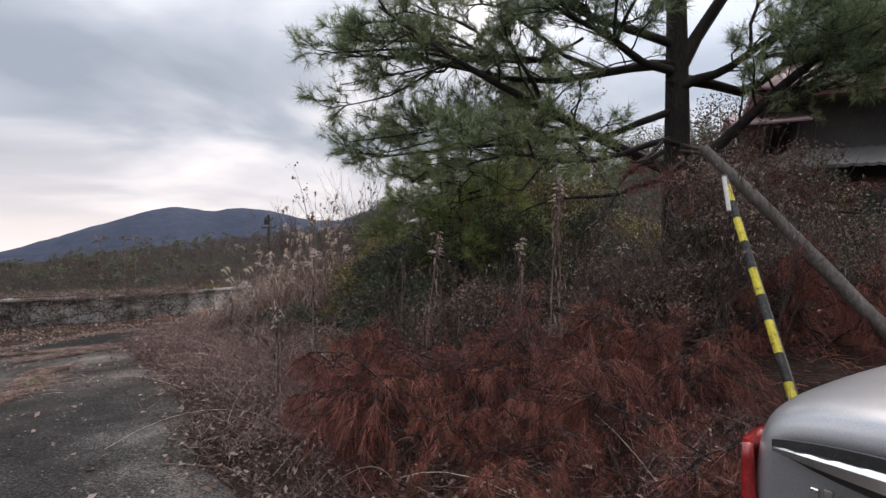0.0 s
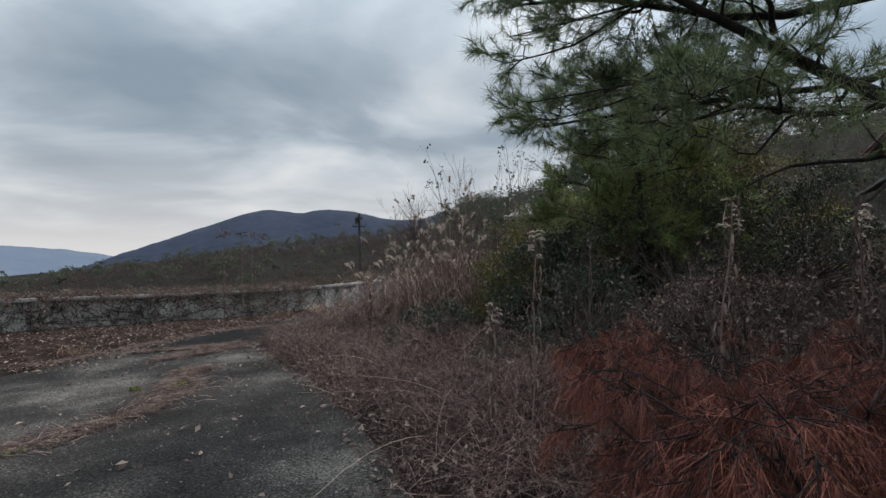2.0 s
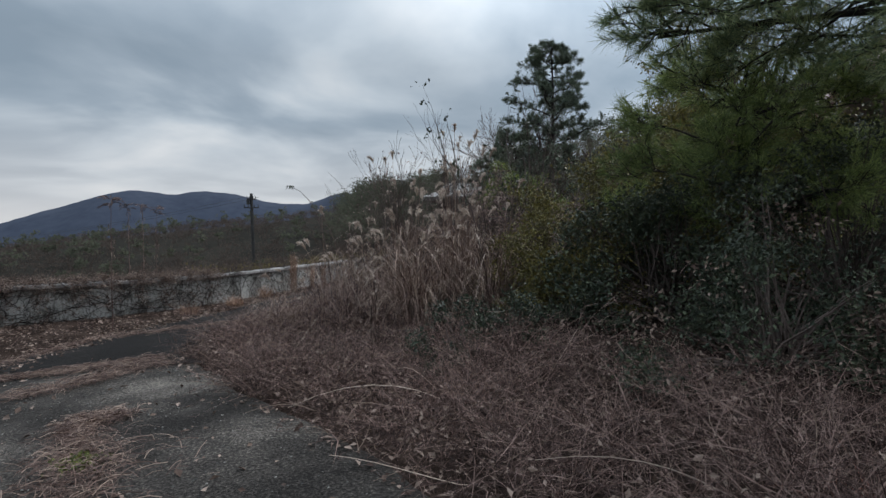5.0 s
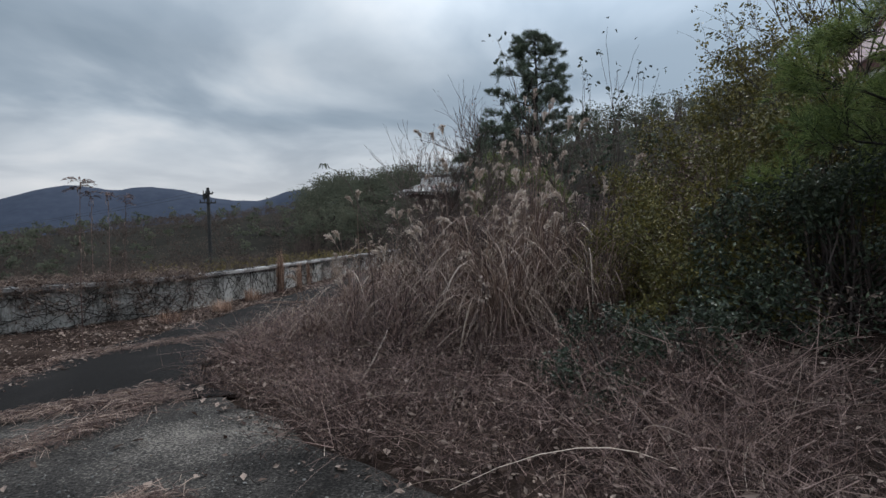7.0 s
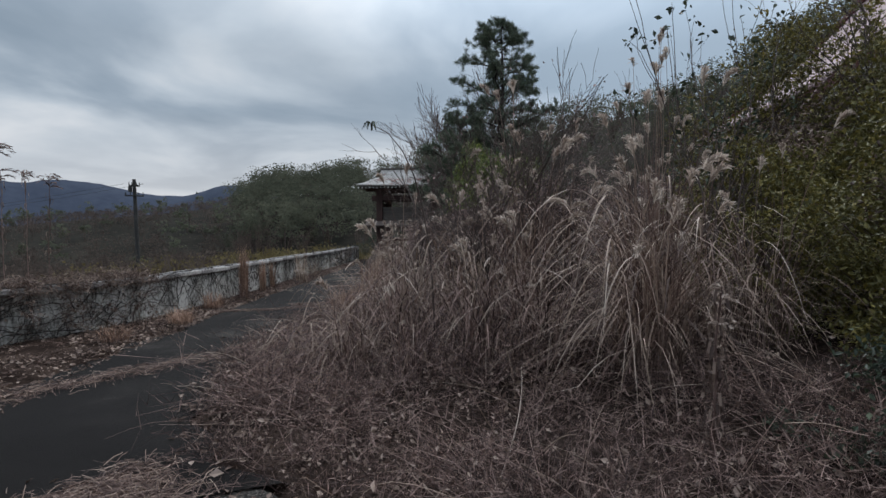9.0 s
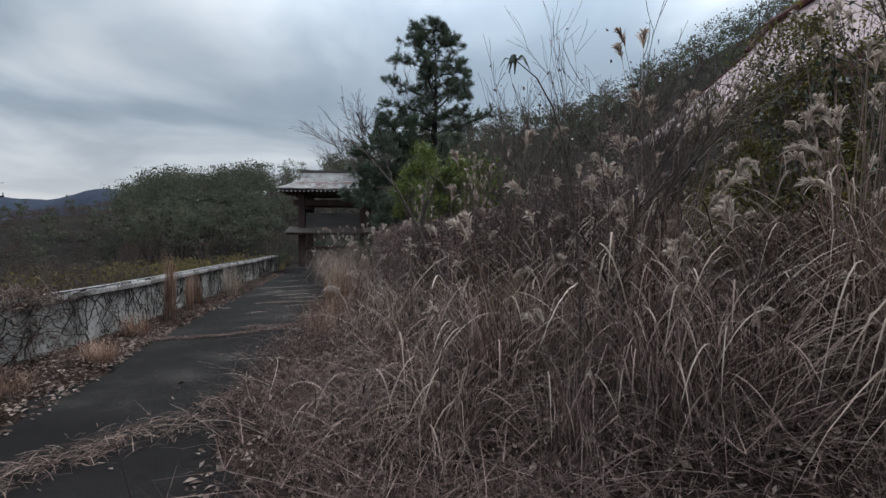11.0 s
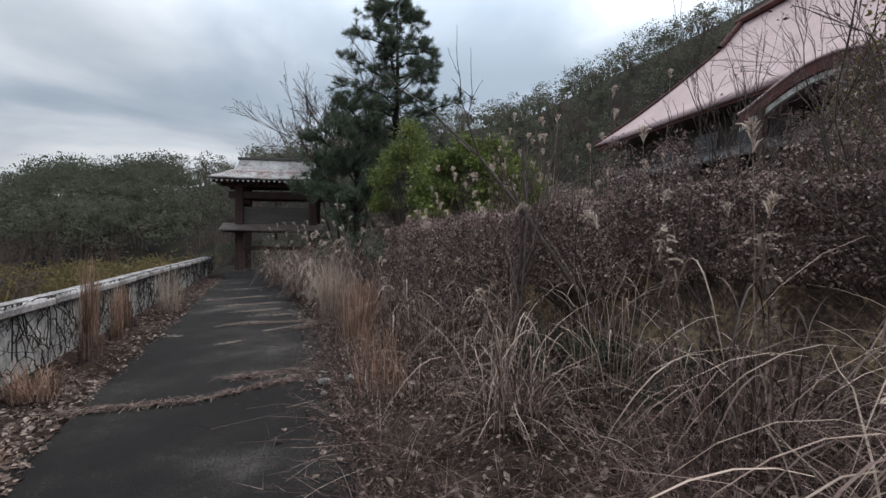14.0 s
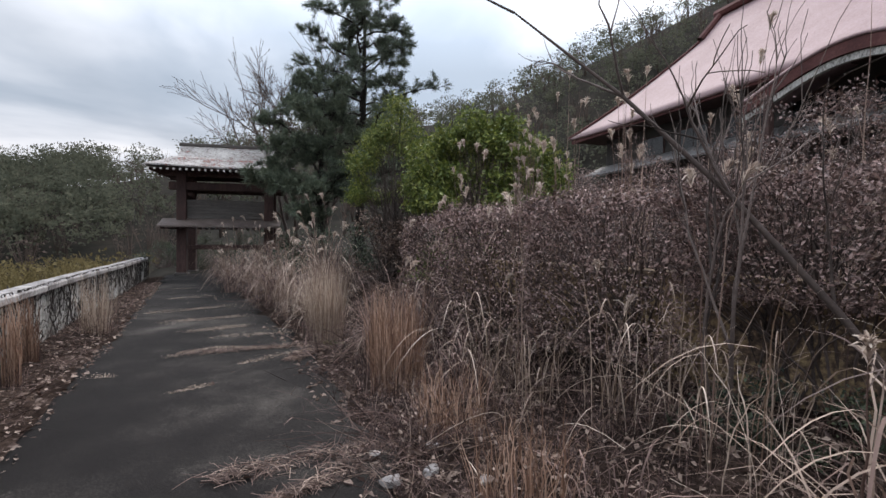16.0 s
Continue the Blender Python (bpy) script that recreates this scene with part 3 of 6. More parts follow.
def gate_roof():
    """Hip-and-gable roof: a skirt that flares to the eaves and a steeper cap."""
    gg = Geo()
    levels = [(-1.15, 4.65, -1.15, 3.05, 4.50), (-0.75, 4.25, -0.75, 2.65, 4.66), (-0.35, 3.85, -0.3, 2.2, 4.90), (-0.12, 3.62, 0.15, 1.75, 5.02)]
    vv = []
    for x0, x1, y0, y1, z in levels:
        vv += [(x0, y0, z + 0.07), ((x0 + x1) / 2, y0, z), (x1, y0, z + 0.07), (x1, (y0 + y1) / 2, z), (x1, y1, z + 0.07), ((x0 + x1) / 2, y1, z), (x0, y1, z + 0.07), (x0, (y0 + y1) / 2, z)]
    ff = [(a * 8 + b, a * 8 + (b + 1) % 8, a * 8 + 8 + (b + 1) % 8, a * 8 + 8 + b) for a in range(3) for b in range(8)]
    gg.add(vv, ff)
    under = [(x, y, z - 0.06) for x, y, z in vv[:8]]
    gg.add(under, [(7, 6, 5, 4)])
    gg.f.append([gg.n - 8 + b for b in (0, 7, 4, 3)])
    gg.f.append([gg.n - 8 + b for b in (0, 3, 2, 1)])
    for b in range(8):
        gg.f.append([gg.n - 8 + b, gg.n - 8 + (b + 1) % 8, (b + 1) % 8, b])
    cap = [(-0.2, 0.08, 5.02), (3.7, 0.08, 5.02), (3.7, 0.95, 5.66), (-0.2, 0.95, 5.66), (-0.2, 1.82, 5.02), (3.7, 1.82, 5.02)]
    gg.add(cap, [(0, 1, 2, 3), (3, 2, 5, 4)])
    gg.f += [[gg.n - 6, gg.n - 3, gg.n - 2], [gg.n - 5, gg.n - 1, gg.n - 4]]
    return gg


part("roof", gate_roof(), GATE_TIN, gate, "peeling pale tin roof with rust-red patches")
beam("ridge_cap", -0.3, 3.8, 0.86, 1.04, 5.62, 5.76, GATE_GREY)
for k in range(24):
    x = -1.02 + k * 0.236
    beam("rafter", x - 0.035, x + 0.035, -1.08, 0.2, 4.33, 4.41)
    beam("rafter_end", x - 0.04, x + 0.04, -1.105, -1.085, 4.325, 4.415, RAFTER_END)
for k in range(17):
    y = -0.9 + k * 0.236
    beam("side_rafter", -1.06, 0.0, y - 0.035, y + 0.035, 4.33, 4.41)
    beam("rafter_end", -1.09, -1.065, y - 0.04, y + 0.04, 4.325, 4.415, RAFTER_END)

# ---- the house with the faded pink roof ----
HOUSE_AT, HOUSE_L, HOUSE_W = (9.6, 16.2), 19.6, 12.0
house = thing("house", "abandoned house with steep faded pink tin roof above the bank", "house", (*HOUSE_AT, 0.0), math.degrees(math.atan2(0.912, 0.41)))
# local x runs along the long eave, local -y leads in under the roof


def roof_height(t):
    return 6.3 + 6.0 * (0.80 * t + 0.20 * t * t)


gg = Geo()
T = np.linspace(0, 1, 12)
HALF, GABLE = HOUSE_W / 2, 4.7
for flip in (1, -1):
    rows_ = []
    for t in T:
        inn = t * HALF
        cut = min(inn, GABLE)
        xs = np.linspace(cut, HOUSE_L - cut, 30)
        lift = 0.14 * (1 - t) ** 2 * (np.abs(xs / HOUSE_L - 0.5) * 2) ** 4
        yy = -inn if flip == 1 else -(HOUSE_W - inn)
        rows_.append(np.stack([xs, np.full_like(xs, yy), roof_height(t) + lift], 1))
    v = np.array(rows_)
    i_ = (np.arange(11)[:, None] * 30 + np.arange(29)[None]).reshape(-1)
    gg.add(v, np.stack([i_, i_ + 1, i_ + 31, i_ + 30], 1))
for end in (0, 1):
    rows_ = []
    for t in T[T * HALF <= GABLE]:
        inn = t * HALF
        ys = np.linspace(inn, HOUSE_W - inn, 20)
        lift = 0.14 * (1 - t) ** 2 * (np.abs(ys / HOUSE_W - 0.5) * 2) ** 4
        xx = inn if end == 0 else HOUSE_L - inn
        rows_.append(np.stack([np.full_like(ys, xx), -ys, roof_height(t) + lift], 1))
    v = np.array(rows_)
    k_ = v.shape[0]
    i_ = (np.arange(k_ - 1)[:, None] * 20 + np.arange(19)[None]).reshape(-1)
    gg.add(v, np.stack([i_, i_ + 1, i_ + 21, i_ + 20], 1))
roof = part("roof", gg, PINK_ROOF, house, "faded pink tin hip-and-gable roof", smooth=True)
md = roof.modifiers.new("thickness", "SOLIDIFY")
md.thickness, md.offset = 0.12, 1.0


def house_rod(name, pts, r, material=RED_TRIM):
    g2 = Geo()
    tubes(g2, np.array([pts], float), np.full((1, len(pts)), r), 8)
    return part(name, g2, material, house)


for x in (GABLE, HOUSE_L - GABLE):
    g2 = Geo()
    zz = roof_height(GABLE / HALF) - 0.1
    g2.add([(x, -GABLE, zz), (x, -(HOUSE_W - GABLE), zz), (x, -HALF, roof_height(1.0))], [(0, 1, 2)])
    part("gable", g2, RED_TRIM, house)
    for s in (1, -1):
        house_rod("verge", [(x, -HALF + s * (HALF - tt * HALF), roof_height(tt) + 0.12) for tt in np.linspace(GABLE / HALF, 1, 4)], 0.17)
house_rod("ridge", [(x, -HALF, roof_height(1.0) + 0.16) for x in np.linspace(GABLE - 0.3, HOUSE_L - GABLE + 0.3, 5)], 0.24)
for sx in (0, 1):
    for sy in (0, 1):
        pts = []
        for tt in np.linspace(0, GABLE / HALF, 8):
            inn = tt * HALF
            pts.append((inn if sx == 0 else HOUSE_L - inn, -inn if sy == 0 else -(HOUSE_W - inn), roof_height(tt) + 0.14 * (1 - tt) ** 2 + 0.04))
        house_rod("hip", pts, 0.07)
g2 = Geo()
box(g2, 0.12, HOUSE_L - 0.12, -0.24, -0.12, 6.12, 6.36)
part("fascia", g2, RED_TRIM, house, "dark red eave board")
g2 = Geo()
box(g2, 0.12, 0.24, -HOUSE_W + 0.2, -0.24, 6.12, 6.36)
part("fascia", g2, RED_TRIM, house, "dark red eave board")
g2 = Geo()
box(g2, 0.24, HOUSE_L - 0.24, -HOUSE_W + 0.24, -0.24, 6.18, 6.24)
part("soffit", g2, GATE_WOOD, house)
g2 = Geo()
box(g2, 1.5, HOUSE_L - 1.5, -HOUSE_W + 1.5, -1.5, -0.5, 6.2)
part("wall", g2, HOUSE_WALL, house, "dull grey house wall")
for x in np.arange(2.6, HOUSE_L - 3.5, 2.7):
    for z0, z1 in ((1.9, 3.5), (4.6, 5.7)):
        g2 = Geo()
        bbox_bevel(g2, x, x + 1.7, -1.56, -1.46, z0, z1, 0.02)
        w_ = part("window", g2, GATE_WOOD, house)
        for s in (0, 1):
            g3 = Geo()
            box(g3, x + 0.08 + s * 0.79, x + 0.83 + s * 0.79, -1.475, -1.44, z0 + 0.08, z1 - 0.08)
            part("pane", g3, DARKNESS, w_)
for y in np.arange(-HOUSE_W + 2.4, -3.5, 2.6):
    g2 = Geo()
    bbox_bevel(g2, 1.44, 1.54, y, y + 1.7, 1.9, 3.6, 0.02)
    w_ = part("window", g2, GATE_WOOD, house)
    for s in (0, 1):
        g3 = Geo()
        box(g3, 1.42, 1.46, y + 0.08 + s * 0.79, y + 0.83 + s * 0.79, 1.98, 3.52)
        part("pane", g3, DARKNESS, w_)
# lower grey-tiled skirt roof on the two sides that show
for side in (0, 1):
    L2 = HOUSE_L - 1.0 if side == 0 else HOUSE_W - 1.0
    g2 = Geo()
    rows_ = []
    for t, z in ((0, 3.95), (0.35, 4.15), (0.7, 4.42), (1.0, 4.7)):
        s = np.linspace(-0.2 + t * 1.6, L2, 120)
        rib = 0.035 * (np.sin(s * 2 * np.pi / 0.3) > 0.4)
        if side == 0:
            rows_.append(np.stack([s, np.full_like(s, 0.25 - t * 1.75), z + rib], 1))
        else:
            rows_.append(np.stack([np.full_like(s, -0.25 + t * 1.75), -s, z + rib], 1))
    v = np.array(rows_)
    i_ = (np.arange(3)[:, None] * 120 + np.arange(119)[None]).reshape(-1)
    g2.add(v, np.stack([i_, i_ + 1, i_ + 121, i_ + 120], 1))
    o = part("skirt_roof", g2, GREY_TILE, house, "grey tiled skirt roof")
    md = o.modifiers.new("thickness", "SOLIDIFY")
    md.thickness = 0.09
# curved porch gable in front of the long eave
for name, r_out, drop_, material, yo in (("porch_verge", 0.0, 0.34, RED_TRIM, 0.45), ("porch_board", 0.36, 0.20, PLASTER, 0.38)):
    g2 = Geo()
    s = np.linspace(-1, 1, 30)
    top = 5.35 + 0.95 * (0.5 + 0.5 * np.cos(s * np.pi)) ** 0.65 - r_out
    x = 3.7 + s * 3.6
    vv = []
    for k in range(30):
        vv += [(x[k], yo, top[k]), (x[k], yo, top[k] - drop_), (x[k], yo - 0.14, top[k] - drop_), (x[k], yo - 0.14, top[k])]
    ff = [(k * 4 + b, k * 4 + (b + 1) % 4, k * 4 + 4 + (b + 1) % 4, k * 4 + 4 + b) for k in range(29) for b in range(4)]
    g2.add(vv, ff)
    part(name, g2, material, house)
g2 = Geo()
s = np.linspace(-1, 1, 30)
top = 5.37 + 0.95 * (0.5 + 0.5 * np.cos(s * np.pi)) ** 0.65
v = np.array([np.stack([3.7 + s * 3.6, np.full_like(s, y), top], 1) for y in (0.48, 0.1, -0.6, -1.6)])
i_ = (np.arange(3)[:, None] * 30 + np.arange(29)[None]).reshape(-1)
g2.add(v, np.stack([i_, i_ + 1, i_ + 31, i_ + 30], 1))
o = part("porch_roof", g2, PINK_ROOF, house, "curved pink porch roof", smooth=True)
md = o.modifiers.new("thickness", "SOLIDIFY")
md.thickness = 0.1
for x in (1.2, 6.2):
    g2 = Geo()
    bbox_bevel(g2, x - 0.12, x + 0.12, 0.3, 0.54, 0.0, 5.4, 0.02)
    part("porch_post", g2, GATE_WOOD, house)

# ---- utility pole in the valley ----
PX, PY = -22.2, 67.0
pz = gz1(PX, PY)
pole = thing("utility_pole", "dark utility pole with crossarm above the scrub", "utility pole", (PX, PY, pz), 15)
ptop = 5.9 - pz
g2 = Geo()
rod(g2, (0, 0, -0.5), (-0.25, 0, ptop), 0.23, 0.17, 10)
part("shaft", g2, POLE_GREY, pole)
for z, l in ((ptop - 0.75, 0.5), (ptop - 1.75, 0.85)):
    g2 = Geo()
    bbox_bevel(g2, -0.25 - l, -0.25 + l, -0.3, -0.16, z, z + 0.14, 0.02)
    arm = part("crossarm", g2, POLE_GREY, pole)
    for k in (-0.9, -0.4, 0.4, 0.9):
        g3 = Geo()
        rod(g3, (-0.25 + k * l, -0.23, z + 0.14), (-0.25 + k * l, -0.23, z + 0.42), 0.06, 0.04, 6)
        part("insulator", g3, POLE_GREY, arm)
g2 = Geo()
rod(g2, (-0.6, -0.1, ptop - 1.3), (-0.6, -0.1, ptop - 0.75), 0.2, 0.2, 10)
part("transformer", g2, POLE_GREY, pole)
g2 = Geo()
for k in (-0.9, 0.9):
    s = np.linspace(0, 1, 14)
    a0 = np.array([PX - 0.3 + k, PY, pz + ptop - 0.45])
    b0 = np.array([PX - 60, PY + 25 + k, pz + ptop - 6])
    c = a0 + (b0 - a0) * s[:, None]
    c[:, 2] -= 2.2 * 4 * s * (1 - s) * 0.5
    tubes(g2, c[None], np.full((1, 14), 0.014), 4)
single("overhead_cables", g2, POLE_GREY, "thin dark overhead cables running from the pole", "cable")

# ---- the parked silver car ----
car = thing("car", "parked silver saloon car, seen at its boot", "car", (1.345, 0.93, gz1(1.4, 1.0) - 0.075), -62)


def loft(geo, rows_, close=False):
    v = np.array(rows_)
    n, m, _ = v.shape
    i = (np.arange(n - 1)[:, None] * m + np.arange(m - 1)[None]).reshape(-1)
    geo.add(v, np.stack([i, i + 1, i + m + 1, i + m], 1))


def car_section(y, w, z_low, z_belt, z_top):
    """Half-round section across the car, from sill to sill."""
    side = [(w * 0.93, z_low), (w * 0.985, z_low + 0.18), (w, z_belt - 0.28), (w * 0.985, z_belt - 0.10), (w * 0.95, z_belt - 0.025), (w * 0.90, z_belt + 0.012)]
    crown = [(w * 0.75, z_belt + (z_top - z_belt) * 0.55), (w * 0.5, z_belt + (z_top - z_belt) * 0.85), (w * 0.2, z_top)]
    half = side + crown
    return [(x, y, z) for x, z in half] + [(-x, y, z) for x, z in half[::-1]]


g2 = Geo()
loft(g2, [car_section(y, w, zl, zb, zt) for y, w, zl, zb, zt in (
    (0.03, 0.70, 0.50, 0.80, 0.82), (-0.01, 0.76, 0.42, 0.88, 0.94), (0.015, 0.80, 0.36, 0.925, 1.0), (0.07, 0.835, 0.32, 0.945, 1.03), (0.22, 0.865, 0.30, 0.962, 1.050), (0.5, 0.885, 0.28, 0.975, 1.060), (0.85, 0.895, 0.27, 0.985, 1.055),
    (1.3, 0.90, 0.27, 0.99, 1.02), (2.2, 0.90, 0.27, 0.96, 0.98), (3.2, 0.895, 0.27, 0.94, 0.98), (3.9, 0.87, 0.27, 0.88, 0.93), (4.4, 0.80, 0.29, 0.74, 0.78), (4.62, 0.66, 0.34, 0.60, 0.62))])
m2 = g2.n
g2.f.append([k for k in range(18)][::-1])
g2.f.append([m2 - 18 + k for k in range(18)])
body = part("body", g2, CAR_PAINT, car, "dusty silver bodywork", smooth=True)
md = body.modifiers.new("round", "SUBSURF")
md.levels, md.render_levels = 2, 2
g2 = Geo()
loft(g2, [[(w * sx, y + dy * 0, z) for sx, z in ((1, 0.98), (0.93, 0.98 + (zt - 0.98) * 0.6), (0.78, zt - 0.03), (0.4, zt), (-0.4, zt), (-0.78, zt - 0.03), (-0.93, 0.98 + (zt - 0.98) * 0.6), (-1, 0.98))]
          for y, w, zt, dy in ((0.86, 0.74, 1.02, 0), (1.15, 0.77, 1.22, 0), (1.55, 0.78, 1.43, 0), (2.1, 0.78, 1.47, 0), (2.6, 0.77, 1.43, 0), (3.1, 0.76, 1.18, 0), (3.4, 0.74, 0.99, 0))])
part("cabin_glass", g2, CAR_GLASS, car, "dark tinted cabin glass", smooth=True)
g2 = Geo()
loft(g2, [[(w * sx, y, z) for sx, z in ((0.8, zt - 0.06), (0.72, zt), (0.4, zt + 0.022), (-0.4, zt + 0.022), (-0.72, zt), (-0.8, zt - 0.06))] for y, w, zt in ((1.5, 0.80, 1.42), (1.8, 0.80, 1.46), (2.2, 0.80, 1.47), (2.6, 0.79, 1.43))])
part("roof_panel", g2, CAR_PAINT, car, smooth=True)
for s in (1, -1):
    g2 = Geo()
    rows_ = []
    for k in range(7):
        z = 0.57 + k * 0.044
        f = math.sin(math.pi * (k + 0.6) / 7.2)
        rows_.append([(s * 0.90, 0.34 + 0.06 * f, z), (s * 0.885, 0.16, z), (s * 0.855, 0.045 - 0.012 * f, z), (s * 0.825, 0.0 - 0.012 * f, z), (s * (0.82 - 0.008 * (6 - k)), -0.018, z)])
    loft(g2, rows_)
    lamp = part("tail_lamp", g2, LENS_RED, car, "glossy red tail lamp", smooth=True)
    md = lamp.modifiers.new("thickness", "SOLIDIFY")
    md.thickness = 0.03
g2 = Geo()
s = np.linspace(-1, 1, 25)
rows_ = [np.stack([s * 0.70, -0.045 - 0.030 * (1 - s * s), np.full_like(s, 0.865) + dz * (1 - 0.75 * np.abs(s) ** 3)], 1) for dz in (-0.035, -0.02, 0.02, 0.035)]
rows_[1][:, 1] -= 0.02
rows_[2][:, 1] -= 0.02
loft(g2, rows_)
bar = part("chrome_bar", g2, CHROME, car, "chrome strip across the boot lid")
md = bar.modifiers.new("thickness", "SOLIDIFY")
md.thickness = 0.012
g2 = Geo()
rows_ = [np.stack([s * 0.715, -0.040 - 0.028 * (1 - s * s), np.full_like(s, 0.872) + dz * (1 - 0.8 * np.abs(s) ** 4)], 1) for dz in (-0.062, 0.062)]
loft(g2, rows_)
inset = part("bar_recess", g2, RUBBER, car, "black recess round the chrome strip")
md = inset.modifiers.new("thickness", "SOLIDIFY")
md.thickness = 0.012
g2 = Geo()
for k in range(6):
    x = -0.61 + k * 0.034
    bbox_bevel(g2, x, x + 0.024, -0.046, -0.030, 0.755, 0.755 + (0.04 if k % 2 else 0.032), 0.003)
part("badge", g2, CHROME, car, "small chrome lettering bars")
g2 = Geo()
bbox_bevel(g2, -0.74, 0.74, -0.10, 0.1, 0.32, 0.60, 0.06)
part("bumper", g2, CAR_PAINT, car)
g2 = Geo()
bbox_bevel(g2, -0.17, 0.17, -0.115, -0.095, 0.62, 0.78, 0.006)
part("number_plate", g2, RAFTER_END, car, "plain white number plate")
for x in (-0.80, 0.80):
    for y in (0.95, 3.65):
        g2 = Geo()
        ang = np.linspace(0, 2 * np.pi, 25)
        prof = [(-0.1, 0.20), (-0.1, 0.29), (-0.075, 0.315), (0.075, 0.315), (0.1, 0.29), (0.1, 0.20)]
        loft(g2, [[(x + px, y + r * math.cos(a), 0.315 + r * math.sin(a)) for px, r in prof] for a in ang])
        wheel = part("wheel", g2, RUBBER, car, "black tyre", smooth=True)
        g2 = Geo()
        rod(g2, (x - 0.09, y, 0.315), (x + 0.09, y, 0.315), 0.21, 0.21, 20)
        part("rim", g2, CHROME, wheel)

# ---- props under the pine ----
prop = thing("tree_prop", "yellow and black banded prop leaning up to the pine", "tree support", (2.46, 3.62, gz1(2.46, 3.62)))
base_, tip_ = np.array([0.0, 0.0, 0.0]), np.array([0.085, 1.05, 1.69])
cuts = (0.0, 0.10, 0.21, 0.34, 0.45, 0.57, 0.70, 0.82, 0.91, 1.0)
for k in range(9):
    a, b = base_ + (tip_ - base_) * cuts[k], base_ + (tip_ - base_) * cuts[k + 1]
    g2 = Geo()
    rod(g2, a, b, 0.031, 0.031, 10)
    part("band", g2, YELLOW if k % 2 == 0 else BLACK, prop, "chipped yellow band" if k % 2 == 0 else "black band")
g2 = Geo()
rod(g2, base_ + (0.05, 0.06, 0), tip_ + (0.03, 0.1, 0.1), 0.03, 0.03, 8)
part("prop_log", g2, LOG, prop, "grey weathered rod beside the banded sleeve")
g2 = Geo()
rod(g2, (-0.03, 0.80, 1.45), (-0.02, 0.90, 1.75), 0.018, 0.018, 6)
part("marker", g2, RAFTER_END, prop, "short white marker strip")
log = thing("support_log", "grey weathered log propped slantwise under the pine", "log", (3.95, 4.25, gz1(3.95, 4.25)))
g2 = Geo()
s = np.linspace(0, 1, 9)
c = np.stack([-1.45 * s, 0.75 * s, 1.95 * s - 0.06], 1)
c[:, 1] += 0.02 * np.sin(s * 7)
tubes(g2, c[None], (0.066 - 0.016 * s + 0.004 * np.sin(s * 19))[None], 12)
part("log_shaft", g2, LOG, log, smooth=True)

# ---- plants ----
def on_ground(xy, lift=0.0):
    xy = np.asarray(xy, float).reshape(-1, 2)
    return np.concatenate([xy, (ground_z(xy[:, 0], xy[:, 1]) + lift)[:, None]], 1)


def arch_curves(n, spread, height, reach, droop, k=7, lean=None):
    """Blades from a tuft: (n, k, 3) curves that rise and bow outwards."""
    a = rng.uniform(0, 2 * np.pi, n)
    r = spread * np.sqrt(rng.uniform(0, 1, n))
    base = np.stack([r * np.cos(a), r * np.sin(a), np.zeros(n)], 1)
    out_a = a + rng.normal(0, 1.3, n)
    if lean is not None:
        out_a = np.where(rng.uniform(size=n) < 0.35, lean + rng.normal(0, 0.5, n), out_a)
    d = np.stack([np.cos(out_a), np.sin(out_a), np.zeros(n)], 1)
    h = height * rng.uniform(0.3, 1.0, n) ** 0.8
    o = reach * rng.uniform(0.15, 1.0, n) ** 1.3
    dr = droop * rng.uniform(0.2, 1.0, n)
    s = np.linspace(0, 1, k)[None]
    up_ = h[:, None] * (1.15 * s - dr[:, None] * s ** 2.6)
    hor = o[:, None] * (0.12 * s + 0.88 * s ** 1.9)
    c = base[:, None] + d[:, None] * hor[..., None]
    c[..., 2] += up_
    c += rng.normal(0, 0.012, c.shape) * s[..., None]
    side = np.stack([-d[:, 1], d[:, 0], np.zeros(n)], 1)
    return c, side


def bowed_blades(n, spread, height, reach, k=9):
    """Long leaves that leave the stalks part way up, rise a little and bow over."""
    a = rng.uniform(0, 2 * np.pi, n)
    r_ = spread * np.sqrt(rng.uniform(0, 1, n))
    z0 = height * rng.uniform(0.05, 0.72, n)
    lean_ = rng.normal(0, 0.12, (n, 2)) + np.array([-0.12, 0.0])
    base = np.stack([r_ * np.cos(a) + lean_[:, 0] * z0, r_ * np.sin(a) + lean_[:, 1] * z0, z0], 1)
    o = np.where(rng.uniform(size=n) < 0.5, np.pi + rng.normal(0, 0.9, n), a + rng.normal(0, 0.8, n))
    d = np.stack([np.cos(o), np.sin(o), np.zeros(n)], 1)
    L = reach * rng.uniform(0.55, 1.15, n)
    s = np.linspace(0, 1, k)[None]
    lift = rng.uniform(1.0, 2.0, n)[:, None]
    fall = lift + rng.uniform(0.1, 1.0, n)[:, None]
    c = base[:, None] + d[:, None] * (L[:, None] * 0.85 * s ** 1.15)[..., None]
    c[..., 2] += 0.45 * L[:, None] * (lift * s - fall * s ** 2.3)
    c[..., 2] = np.maximum(c[..., 2], 0.02)
    return c, np.stack([-d[:, 1], d[:, 0], np.zeros(n)], 1)


